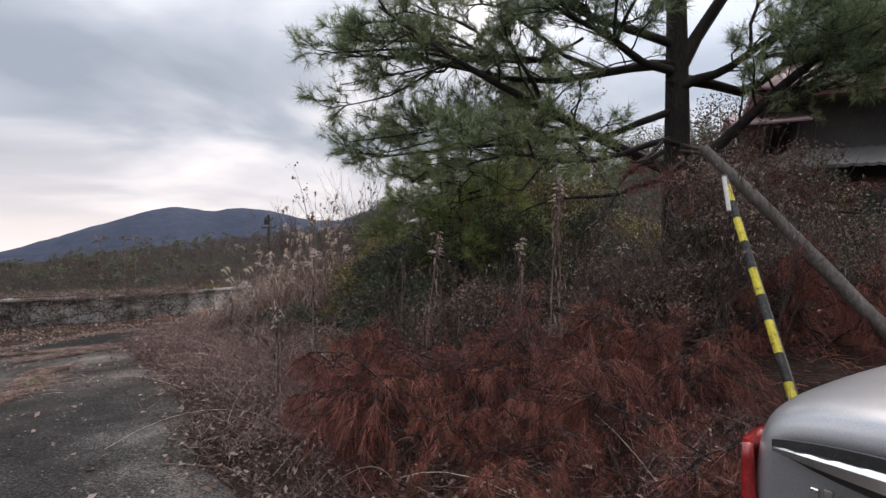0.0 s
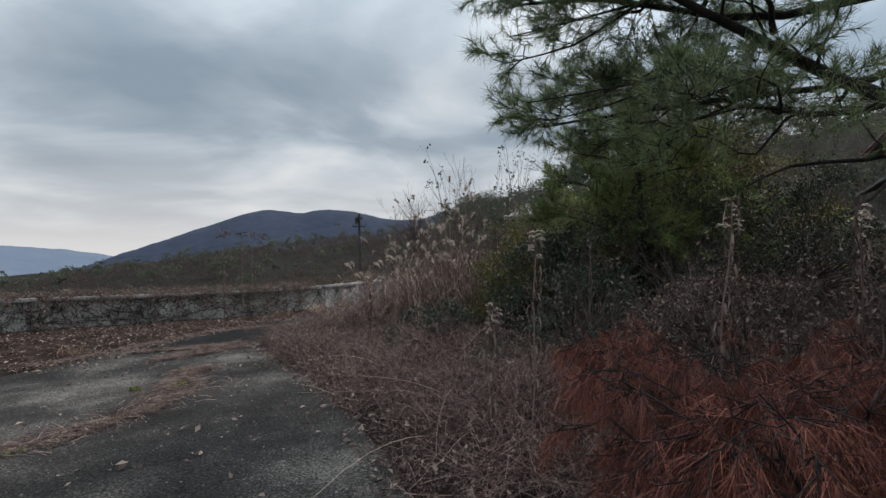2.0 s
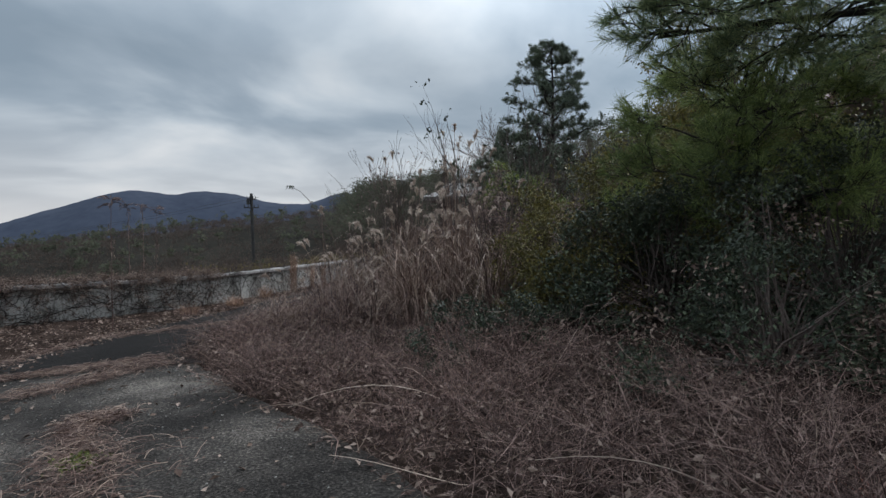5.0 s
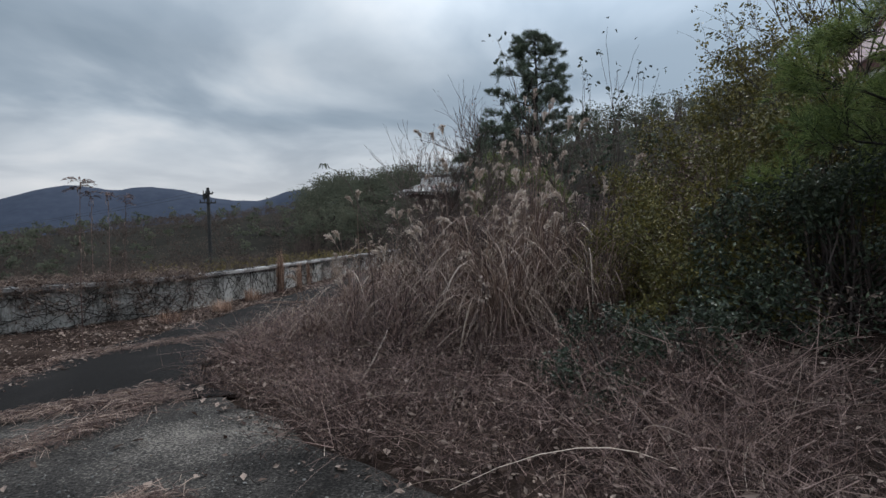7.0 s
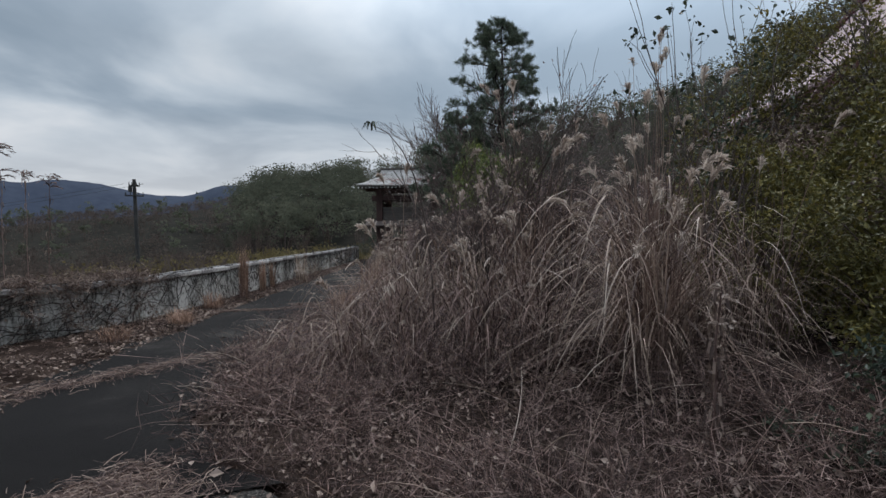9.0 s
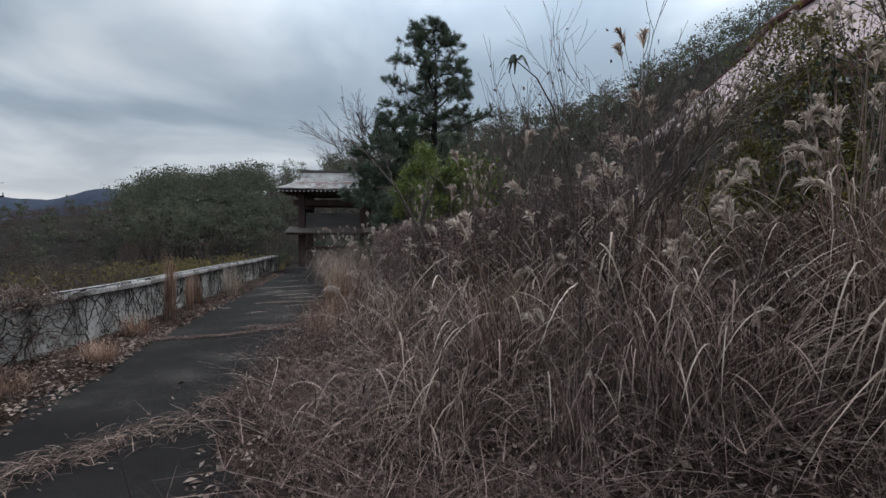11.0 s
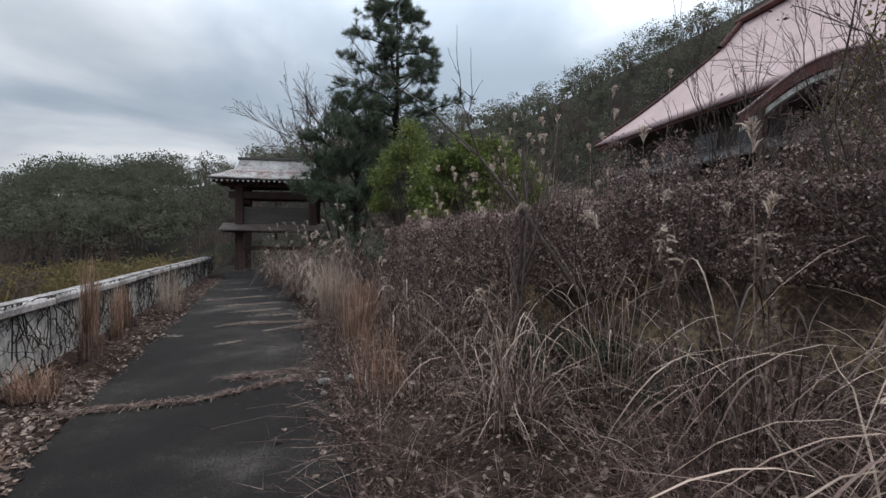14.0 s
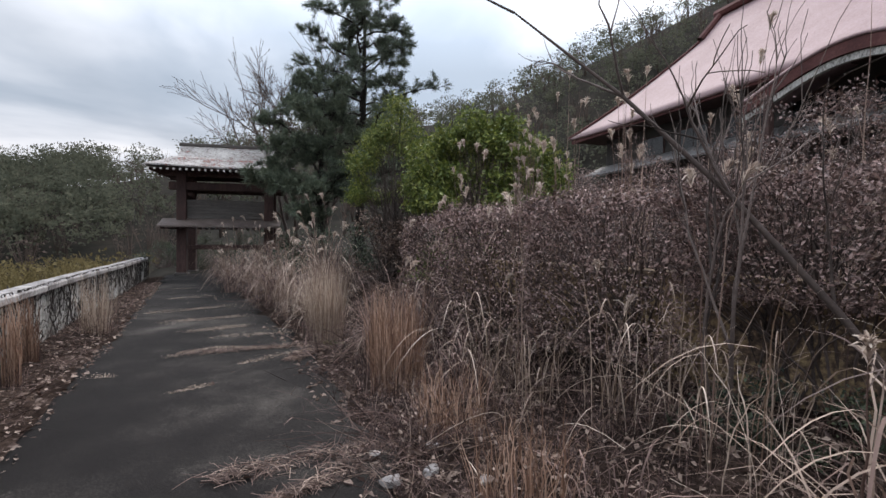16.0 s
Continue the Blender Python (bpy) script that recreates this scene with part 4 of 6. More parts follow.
def plume_geo(geo, tip, d, length, n=76):
    """A soft drooping seed head at tip, along d."""
    s = rng.uniform(0, 1, n)
    core = tip[None] + d[None] * (s * length)[:, None] + np.array([0, 0, -1.0])[None] * (0.55 * length * s ** 2)[:, None]
    f = unit(rng.normal(size=(n, 3)) * 0.26 + d[None] * 1.1 + np.array([0, 0, -0.55 * 1.0]) * s[:, None])
    ln = length * rng.uniform(0.25, 0.5, n) * (1.1 - 0.5 * s)
    c = np.stack([core, core + f * ln[:, None] * 0.6, core + f * ln[:, None] + np.array([0, 0, -0.25]) * ln[:, None]], 1)
    ribbons(geo, c, np.array([[0.008, 0.009, 0.004]]), unit(np.cross(f, rng.normal(size=(n, 3)))))


def grass_clump(at, h=1.5, n=260, spread=0.22, reach=0.9, droop=0.45, width=0.011, material=STRAW, plumes=0, label="", group="grass clumps", lean=None, name="grass_clump", upright=0):
    label = label or "tall clump of dead straw-coloured silver grass with arching blades"
    e = thing(name, label, "grass", (*at, gz1(*at) - 0.02), group=group)
    geo = Geo()
    c, side = arch_curves(n, spread, h, reach, droop, 9, lean)
    taper = np.array([[0.7, 0.9, 1.0, 1.0, 0.95, 0.9, 0.75, 0.45, 0.1]]) * width
    ribbons(geo, c, taper * rng.uniform(0.6, 1.3, (n, 1)), side)
    part("tuft", geo, material, e)
    if reach > 0.5:
        geo = Geo()
        k_ = max(8, n // 7)
        c, side = bowed_blades(k_, spread, h, reach)
        ribbons(geo, c, taper * 1.1 * rng.uniform(0.6, 1.3, (k_, 1)), side)
        tagged(part("arching_tuft", geo, STRAW_PALE, e), "bleached arching blades", kind="stuff")
        geo = Geo()
        c, side = bowed_blades(k_ * 2, spread, h, reach)
        ribbons(geo, c, taper * 0.95 * rng.uniform(0.6, 1.3, (k_ * 2, 1)), side)
        tagged(part("bowed_tuft", geo, material, e), kind="stuff")
    low_ = Geo()
    c, side = arch_curves(n // 2, spread * 1.5, h * 0.5, reach * 0.6, 0.9, 9)
    ribbons(low_, c, taper * 0.8 * rng.uniform(0.6, 1.2, (n // 2, 1)), side)
    tagged(part("thatch", low_, WEED, e), "matted brown dead thatch at its foot", kind="stuff")
    if plumes:
        c, side = arch_curves(plumes, spread * 0.8, h * 1.3, reach * 0.5, 0.2, lean=lean)
        for k in range(plumes):
            st, pl = Geo(), Geo()
            tubes(st, c[k:k + 1], np.array([[0.006, 0.006, 0.005, 0.005, 0.004, 0.003, 0.002]]), 4)
            plume_geo(pl, c[k, -1], unit(c[k, -1] - c[k, -2]), rng.uniform(0.15, 0.30))
            stalk = part("stalk", st, STRAW, e)
            part("plume", pl, PLUME, stalk, "silvery drooping seed plume")
    return e


def bush_points(rx, ry, h, twigs, per, spread, hollow=0.55, lump=0.35):
    """Leaf places of a bush: boughs over a lumpy dome, twig ends round each bough, leaves round each twig."""
    boughs = max(10, twigs // 13)
    d = unit(rng.normal(size=(boughs, 3)))
    d[:, 2] = np.abs(d[:, 2]) - 0.12
    seed = rng.uniform(0, 50)
    rad = np.array([1 + lump * noise.noise((x * 2.2 + seed, y * 2.2, z * 2.2)) * 1.6 for x, y, z in d])
    rad *= rng.uniform(hollow, 1.0, boughs) ** 0.5
    ext = np.array([rx, ry, h])
    core = d * (rad * 0.86)[:, None] * ext
    size = 0.19 * (rx * ry * h) ** (1 / 3) * rng.uniform(0.6, 1.35, boughs)
    k = max(4, int(twigs * 1.1) // boughs)
    u = unit(rng.normal(size=(boughs, k, 3)) + d[:, None] * 0.7)
    tip = (core[:, None] + u * (size[:, None] * rng.uniform(0.5, 1.0, (boughs, k)))[..., None]).reshape(-1, 3)
    tip[:, 2] = np.maximum(tip[:, 2], 0.05)
    pts = tip[:, None] + rng.normal(0, 1, (len(tip), per, 3)) * np.array([spread, spread, spread * 0.7]) * 0.8
    return tip, pts.reshape(-1, 3)


def stems_to(geo, tips, r=0.012, k=5, base=0.15, sides=4):
    n = len(tips)
    a = rng.uniform(0, 2 * np.pi, n)
    b = np.stack([np.cos(a), np.sin(a), np.zeros(n)], 1) * base * rng.uniform(0, 1, (n, 1))
    s = np.linspace(0, 1, k)[None, :, None]
    c = b[:, None] * (1 - s) + tips[:, None] * s
    c[..., 2] = (tips[:, None, 2] * s[..., 0] ** 0.75)
    c += rng.normal(0, 0.03, c.shape) * np.sin(s * np.pi)
    tubes(geo, c, r * np.linspace(1, 0.25, k)[None], sides)


def bush(at, rx, ry, h, material, twigs=420, per=26, leaf=0.05, spread=0.1, label="", name="shrub", group="", lump=0.35, hollow=0.55, aspect=0.5, dead=0, stem=0.012, sink=0.05, lift=0.0):
    e = thing(name, label, "shrub", (*at, gz1(*at) - sink), group=group)
    twigs, per, leaf = int(twigs * 1.05), int(per * 1.15), leaf * 0.88
    tips, pts = bush_points(rx, ry, h, twigs, per, spread, hollow, lump)
    tips[:, 2] += lift
    pts[:, 2] += lift
    geo = Geo()
    stems_to(geo, tips[::3], stem, base=min(rx, ry) * 0.3)
    part("branchwork", geo, TWIG, e)
    geo = Geo()
    leaves(geo, pts, leaf, aspect)
    part("foliage", geo, material, e)
    if dead:
        geo = Geo()
        _, p2 = bush_points(rx * 1.02, ry * 1.02, h * 1.02, max(8, twigs // 4), dead, spread, hollow, lump)
        leaves(geo, p2, leaf, aspect)
        part("dead_foliage", geo, LEAF_BROWN, e, "scattered dry brown leaves")
    return e


def fork(p, d, length, r, depth, out, bend=0.5, kids=(2, 4), up=0.25, k=5):
    """Bare branching wood: appends (curve, radii, depth) to out."""
    s = np.linspace(0, 1, k)
    side = unit(rng.normal(size=3))
    c = p[None] + d[None] * (s * length)[:, None] + side[None] * (np.sin(s * np.pi * 0.8) * length * 0.10)[:, None] + rng.normal(0, 0.02, (k, 3)) * length * s[:, None]
    out.append((c, r * np.linspace(1, 0.55, k), depth))
    if depth <= 0:
        return
    for _ in range(rng.integers(*kids)):
        t = rng.uniform(0.35, 1.0)
        q = np.array([np.interp(t, s, c[:, j]) for j in range(3)])
        nd = unit(d + rng.normal(0, bend, 3) + np.array([0, 0, up * 0.5]))
        fork(q, nd, length * rng.uniform(0.5, 0.8), r * 0.6, depth - 1, out, bend, kids, up, k)
    nd = unit(d + rng.normal(0, bend * 0.4, 3))
    fork(c[-1], nd, length * 0.7, r * 0.55, depth - 1, out, bend, kids, up, k)


def wood(geo, out, sides=5, least=0.0):
    c = np.array([o[0] for o in out])
    r = np.maximum(np.array([o[1] for o in out]), least)
    tubes(geo, c, r, sides)


def bare_shrub(at, h, stems, label, depth=3, r=0.014, leafy=0, material=LEAF_BROWN, name="bare_shrub", lean=(0, 0), leaf=0.045, bend=0.42, category="shrub", open_=0.35, least=0.0022):
    e = thing(name, label, category, (*at, gz1(*at) - 0.04))
    out = []
    for _ in range(stems):
        a = rng.uniform(0, 2 * np.pi)
        d = unit(np.array([math.cos(a) * open_ + lean[0], math.sin(a) * open_ + lean[1], 1.0]))
        fork(np.array([math.cos(a), math.sin(a), 0]) * 0.08 * stems ** 0.5, d, h * 0.42 * rng.uniform(0.8, 1.15), r, depth, out, bend)
    for o in out:
        if o[2] == depth:
            geo = Geo()
            wood(geo, [o], 6, least)
            part("stem", geo, TWIG, e, smooth=True)
    geo = Geo()
    wood(geo, [o for o in out if 2 <= o[2] < depth], 5, least) if depth > 2 else None
    wood(geo, [o for o in out if o[2] < min(2, depth)], 3, least)
    tagged(part("branchwork", geo, TWIG, e, smooth=True), kind="stuff")
    if leafy:
        ends = np.array([o[0][-1] for o in out if o[2] <= 1])
        pts = ends[rng.integers(0, len(ends), leafy)] + rng.normal(0, 0.05, (leafy, 3))
        geo = Geo()
        leaves(geo, pts, leaf, 0.55)
        part("foliage", geo, material, e)
    return e


def tufts(geo, pos, d, count, length, width, droop=0.0, open_=0.75):
    """Pine needles: a brush of thin blades at each place, along d."""
    n = len(pos)
    f = unit(d[:, None] + rng.normal(0, open_, (n, count, 3)) + np.array([0, 0, -droop]))
    base = pos[:, None] - d[:, None] * (rng.uniform(0, 0.6, (n, count, 1)) * length)
    tip = base + f * (length * rng.uniform(0.7, 1.15, (n, count, 1))) + np.array([0, 0, -droop * 0.3 * length])
    side = unit(np.cross(f, rng.normal(size=f.shape))) * width * 0.5
    v = np.stack([base - side, base + side, tip], 2).reshape(-1, 3)
    i = np.arange(n * count) * 3
    geo.add(v, np.stack([i, i + 1, i + 2], 1))


def limb_curve(p, q, sag=0.12, k=9, wob=0.10):
    s = np.linspace(0, 1, k)[:, None]
    L = np.linalg.norm(q - p)
    c = p + (q - p) * s
    c[:, 2] += np.sin(s[:, 0] * np.pi) * sag * L
    w = rng.normal(0, 1, (2, 3))
    c += (np.sin(s * np.pi * 1.7) * w[0] + np.sin(s * np.pi * 3.1) * w[1] * 0.5) * wob * np.sin(s * np.pi) * 0.6
    return c


def pine_limb(e, p, q, r, subs, needle, length=0.15, count=34, width=0.0042, sub_len=1.1, droop=0.0, gap=0.25, twigs=6, sag=0.1, bark=BARK):
    """A limb with side branches, twigs and needle tufts, as two parts."""
    p, q = np.array(p, float), np.array(q, float)
    c = limb_curve(p, q, sag, 9, 0.26)
    L = np.linalg.norm(q - p)
    geo = Geo()
    tubes(geo, c[None], np.linspace(r, r * 0.22, 9)[None], 7)
    pos, dirs, subc, subr, twc = [], [], [], [], []
    d0 = unit(q - p)
    for _ in range(subs):
        t = rng.uniform(gap, 1.0)
        a = np.array([np.interp(t, np.linspace(0, 1, 9), c[:, j]) for j in range(3)])
        out_ = unit(d0 * rng.uniform(0.5, 1.2) + rng.normal(0, 0.75, 3) * np.array([1, 1, 0.6]) + np.array([0, 0, 0.22 - droop]))
        ln = sub_len * rng.uniform(0.45, 1.0) * (1.15 - 0.5 * t)
        b = limb_curve(a, a + out_ * ln, 0.05, 6, 0.05)
        subc.append(b)
        subr.append(np.linspace(r * 0.22, 0.004, 6))
        for _ in range(twigs):
            u = rng.uniform(0.35, 1.0)
            w = np.array([np.interp(u, np.linspace(0, 1, 6), b[:, j]) for j in range(3)])
            td = unit(out_ + rng.normal(0, 0.7, 3) + np.array([0, 0, 0.35 - droop]))
            tl = rng.uniform(0.12, 0.3)
            twc.append(np.stack([w, w + td * tl * 0.5, w + td * tl]))
            pos.append(w + td * tl)
            dirs.append(td)
        pos.append(b[-1])
        dirs.append(out_)
    tubes(geo, np.array(subc), np.array(subr), 5)
    tubes(geo, np.array(twc), np.array([[0.005, 0.004, 0.003]]), 3)
    part("limb", geo, bark, e, smooth=True)
    geo = Geo()
    tufts(geo, np.array(pos), np.array(dirs), count, length, width, droop)
    part("needle_mass", geo, needle, e)


# the big pine
PINE = (3.44, 7.7)
pine = thing("pine_tree", "large spreading pine tree with dark bark and open green needle tufts", "tree", (*PINE, gz1(*PINE)))
pz0 = gz1(*PINE)
g = Geo()
s = np.linspace(0, 1, 12)
c = np.stack([0.10 * np.sin(s * 3) - 0.12 * s, 0.05 * np.sin(s * 4), -0.15 + s * 8.2], 1)
tubes(g, c[None], (0.235 * (1 - 0.72 * s) + 0.06 * np.exp(-s * 25))[None], 12)
part("trunk", g, BARK, pine, smooth=True)
# stout wavering limbs from the trunk, then boughs that spring from them
MAIN = []
for z0, end, r, subs in ((3.6, (-1.5, 8.1, 4.5), 0.075, 22), (3.9, (-0.8, 7.0, 5.7), 0.07, 20), (2.0, (-0.9, 7.3, 4.9), 0.095, 16), (3.5, (0.9, 5.9, 4.5), 0.07, 16), (3.3, (5.3, 7.3, 8.2), 0.11, 16), (3.4, (7.3, 7.6, 4.9), 0.09, 18), (3.2, (5.7, 6.2, 4.7), 0.08, 18),
                         (1.8, (6.4, 5.9, 5.2), 0.095, 16), (4.5, (3.1, 10.4, 7.5), 0.06, 12), (4.6, (1.5, 7.2, 7.2), 0.06, 12), (2.9, (-1.1, 8.6, 3.0), 0.06, 22), (2.5, (0.0, 6.9, 2.5), 0.05, 16), (3.6, (0.4, 9.2, 5.8), 0.06, 16), (4.3, (5.2, 9.2, 7.0), 0.06, 12)):
    start, stop = np.array((-0.05, 0, z0)), np.array((end[0] - PINE[0], end[1] - PINE[1], end[2] - pz0))
    MAIN.append((start, stop, r))
    pine_limb(pine, start, stop, r, subs, NEEDLE, 0.19, 36, 0.006, 1.2, 0.0, 0.25, 6, rng.uniform(-0.05, 0.07))
for end, subs in (((-1.25, 7.9, 2.95), 20), ((-1.55, 8.3, 4.9), 20), ((-0.9, 6.9, 4.1), 18), ((0.1, 7.1, 2.1), 12), ((-0.6, 8.4, 2.5), 16), ((-0.6, 7.3, 5.9), 18), ((1.6, 6.0, 2.6), 8), ((-1.5, 7.6, 3.9), 22), ((-0.8, 8.9, 3.4), 18), ((0.2, 6.6, 2.9), 14), ((6.5, 7.1, 5.6), 18), ((5.3, 6.5, 6.3), 16), ((7.4, 7.4, 6.0), 16), ((6.7, 6.3, 4.3), 18), ((4.7, 6.2, 4.1), 14),
                  ((0.8, 7.0, 5.2), 10), ((0.2, 8.2, 6.4), 12), ((0.9, 8.7, 4.0), 12), ((-0.1, 8.9, 2.8), 14), ((1.2, 7.5, 3.1), 12), ((6.6, 8.0, 5.1), 18), ((5.0, 7.1, 5.4), 16), ((6.0, 7.4, 3.9), 16), ((-1.2, 7.5, 4.5), 20), ((-0.9, 8.2, 5.6), 20), ((-0.8, 8.0, 3.4), 20), ((1.3, 7.0, 4.7), 14), ((2.0, 7.1, 4.9), 14), ((0.9, 6.9, 4.2), 12), ((2.6, 7.0, 4.6), 12), ((1.6, 6.9, 5.4), 14), ((3.6, 6.8, 5.6), 14), ((5.2, 6.3, 3.9), 16), ((6.2, 6.4, 4.0), 16), ((5.8, 6.0, 4.5), 16), ((-1.6, 7.4, 3.5), 16), ((-1.35, 7.3, 3.0), 16), ((-1.5, 7.2, 4.2), 16), ((2.4, 6.0, 6.8), 12), ((4.5, 6.6, 5.2), 16), ((5.6, 6.6, 5.6), 16), ((6.4, 6.6, 5.0), 18), ((4.2, 6.9, 6.0), 16), ((2.6, 6.5, 5.4), 14), ((1.8, 6.6, 5.0), 16), ((2.3, 6.8, 6.2), 16), ((1.4, 7.2, 5.8), 16), ((3.6, 6.6, 6.6), 14), ((6.9, 7.0, 4.3), 18), ((5.4, 6.8, 4.4), 18), ((2.0, 10.9, 5.0), 10)):
    stop = np.array((end[0] - PINE[0], end[1] - PINE[1], end[2] - pz0))
    m0, m1, r = min(MAIN, key=lambda m: np.linalg.norm(m[0] * 0.45 + m[1] * 0.55 - stop))
    t = rng.uniform(0.3, 0.65)
    pine_limb(pine, m0 * (1 - t) + m1 * t, stop, r * 0.42, int(subs * 0.82), NEEDLE, 0.19, 34, 0.006, 0.85, 0.0, 0.12, 6, 0.04)
g = Geo()
for a, b in (((-0.2, 0, 2.3), (-1.7, -0.9, 1.0)), ((-0.1, 0, 1.9), (-2.4, -0.3, 1.35)), ((0.1, 0, 1.7), (1.9, -1.2, 1.3)), ((0, -0.1, 2.4), (-1.2, -1.5, 1.9))):
    tubes(g, limb_curve(np.array(a), np.array(b), 0.02, 9, 0.12)[None], np.linspace(0.04, 0.012, 9)[None], 6)
part("dead_limb", g, BARK, pine, "bare dead lower limbs")

for z0, end in ((2.2, (2.75, 6.3, 2.15)), (2.4, (4.35, 6.3, 2.35)), (2.0, (3.3, 6.1, 1.7)), (2.3, (5.4, 6.9, 2.2))):
    pine_limb(pine, (0, -0.1, z0), (end[0] - PINE[0], end[1] - PINE[1], end[2] - pz0), 0.03, 10, DEADNEEDLE, 0.17, 40, 0.0032, 0.6, 0.3, 0.3, 5, 0.05, TWIG)
for x, y, h_ in ((1.7, 5.7, 1.9), (2.5, 5.5, 2.1), (3.1, 5.9, 2.3), (0.4, 5.7, 1.4), (-0.6, 6.0, 1.3), (4.0, 6.2, 2.0), (1.1, 5.4, 1.5), (2.75, 5.35, 2.2), (3.2, 5.2, 1.9), (2.3, 4.95, 1.7), (3.6, 5.6, 2.3)):
    bare_shrub((x, y), h_, 8, "grey-brown twiggy thicket below the pine", 2, 0.009, 160, LEAF_BROWN, "twig_thicket", leaf=0.04, bend=0.5)

for x, y, r_, h_ in ((2.95, 5.85, 0.65, 2.75), (3.75, 6.4, 0.9, 3.1), (2.2, 5.2, 0.5, 1.4), (3.35, 6.2, 0.6, 3.0)):
    bush((x, y), r_, r_, h_, LEAF_BROWN, 320, 20, 0.05, 0.1, "vine-hung brown brush hiding the pine's foot", name="dry_shrub", dead=8)
for x, y, r_, h_ in ((4.7, 6.0, 0.8, 2.3), (2.5, 5.6, 0.4, 1.9)):
    bush((x, y), r_, r_, h_, LEAF_DARK, 90, 14, 0.05, 0.1, "sparse dull green shrub under the pine", name="evergreen_shrub")

# dead pine boughs with red needles, heaped along the edge
def dead_bough(seed_size, label):
    e = thing("dead_pine_bough", label, "dead branch", group="heap of dead pine boughs")
    for k in range(5):
        a = rng.uniform(0, 2 * np.pi)
        pine_limb(e, (0, 0, 0.02), (math.cos(a) * seed_size * rng.uniform(0.5, 0.9), math.sin(a) * seed_size * rng.uniform(0.5, 0.9), seed_size * rng.uniform(0.45, 0.95)), 0.016, 8, DEADNEEDLE, 0.19, 40, 0.0030, 0.5, 0.95, 0.2, 5, 0.08, BARK)
    return e


BOUGH_LABEL = "heaped dead pine bough with drooping red-brown needles"
protos = [dead_bough(0.95, BOUGH_LABEL) for _ in range(3)]
spots = [(-0.75, 4.75, 0.8), (-0.4, 4.15, 0.85), (-0.05, 3.75, 0.95), (0.55, 3.5, 1.0), (1.15, 3.5, 1.0), (1.5, 4.1, 0.95), (0.85, 4.3, 1.1), (0.1, 4.7, 1.0), (-0.55, 5.1, 0.9), (2.1, 4.8, 0.85), (0.25, 2.95, 0.75), (1.0, 2.75, 0.8), (1.45, 3.1, 0.5), (2.9, 5.3, 1.2), (3.6, 4.9, 0.9), (4.6, 5.4, 0.9)]
for k, (x, y, sc) in enumerate(spots):
    m = pose(x, y, gz1(x, y) - 0.02, random.uniform(-8, 8), random.uniform(-8, 8), random.uniform(0, 360)) @ Matrix.Scale(sc, 4)
    if k < 3:
        protos[k].matrix_basis = m
    else:
        copy_thing(protos[k % 3], m)

# bright low boughs of a young pine behind the big one
young = thing("young_pine", "young pine with soft bright green low boughs", "tree", (0.3, 9.2, gz1(0.3, 9.2)))
g = Geo()
tubes(g, np.array([[(0, 0, -0.1), (0.03, 0, 1.2), (0, 0.05, 2.5)]]), np.array([[0.06, 0.05, 0.02]]), 7)
part("trunk", g, BARK, young, smooth=True)
for k in range(15):
    a, z_ = k * 2.4, 0.7 + 0.11 * k
    ln = 1.55 - 0.045 * k
    pine_limb(young, (0, 0, z_), (math.cos(a) * ln, math.sin(a) * ln * 0.8, z_ + 0.25), 0.022, 13, NEEDLE_YOUNG, 0.15, 36, 0.0055, 0.6, 0.0, 0.2, 6)

# evergreen shrubs on the bank
bush((-1.1, 10.3), 1.1, 1.1, 2.1, LEAF_OLIVE, 480, 26, 0.055, 0.11, "dense olive-green evergreen shrub at the bank's foot", name="evergreen_shrub", dead=8)
bush((-0.4, 9.6), 1.5, 1.2, 1.9, LEAF_DARK, 520, 24, 0.06, 0.12, "broad dark green evergreen shrub", name="evergreen_shrub", dead=6)
bush((1.2, 11.3), 2.1, 1.8, 3.5, LEAF_OLIVE, 900, 24, 0.08, 0.14, "tall olive-green evergreen shrub on the bank", name="evergreen_shrub", dead=8)
bush((-1.5, 11.5), 1.1, 1.0, 2.2, LEAF_OLIVE, 420, 24, 0.055, 0.11, "yellowish olive evergreen shrub above the dry grass", name="evergreen_shrub", dead=4)
bush((-2.5, 8.9), 0.5, 0.5, 0.75, LEAF_DARK, 120, 22, 0.05, 0.09, "low dark evergreen shrub among dry weeds", name="evergreen_shrub", dead=12)
bush((-0.6, 7.6), 1.0, 0.9, 1.55, LEAF_DARK, 300, 24, 0.05, 0.11, "dark green shrub beneath the pine", name="evergreen_shrub", dead=10)
bush((0.6, 6.6), 1.2, 0.9, 1.35, LEAF_BROWN, 300, 20, 0.05, 0.11, "brown half-dead shrub behind the pine boughs", name="dry_shrub", dead=6)
bush((2.2, 6.2), 1.0, 0.9, 1.3, LEAF_BROWN, 280, 20, 0.05, 0.11, "brown half-dead shrub below the pine trunk", name="dry_shrub")
bush((0.9, 8.6), 1.5, 1.0, 2.7, LEAF_DARK, 360, 22, 0.055, 0.13, "dark shadowed evergreen behind the pine", name="evergreen_shrub")
bush((2.6, 9.6), 1.5, 1.2, 2.1, LEAF_DARK, 320, 22, 0.06, 0.14, "dark shadowed evergreen behind the pine", name="evergreen_shrub")
bush((5.4, 9.2), 1.6, 1.2, 1.7, LEAF_DARK, 300, 22, 0.06, 0.14, "dark shadowed evergreen beyond the pine", name="evergreen_shrub")
bush((7.2, 8.0), 1.6, 1.4, 1.5, LEAF_BROWN, 280, 20, 0.06, 0.14, "brown tangled shrub before the house", name="dry_shrub")
bush((4.9, 6.9), 1.1, 0.8, 0.9, LEAF_BROWN, 220, 18, 0.05, 0.12, "brown tangled low shrub", name="dry_shrub")
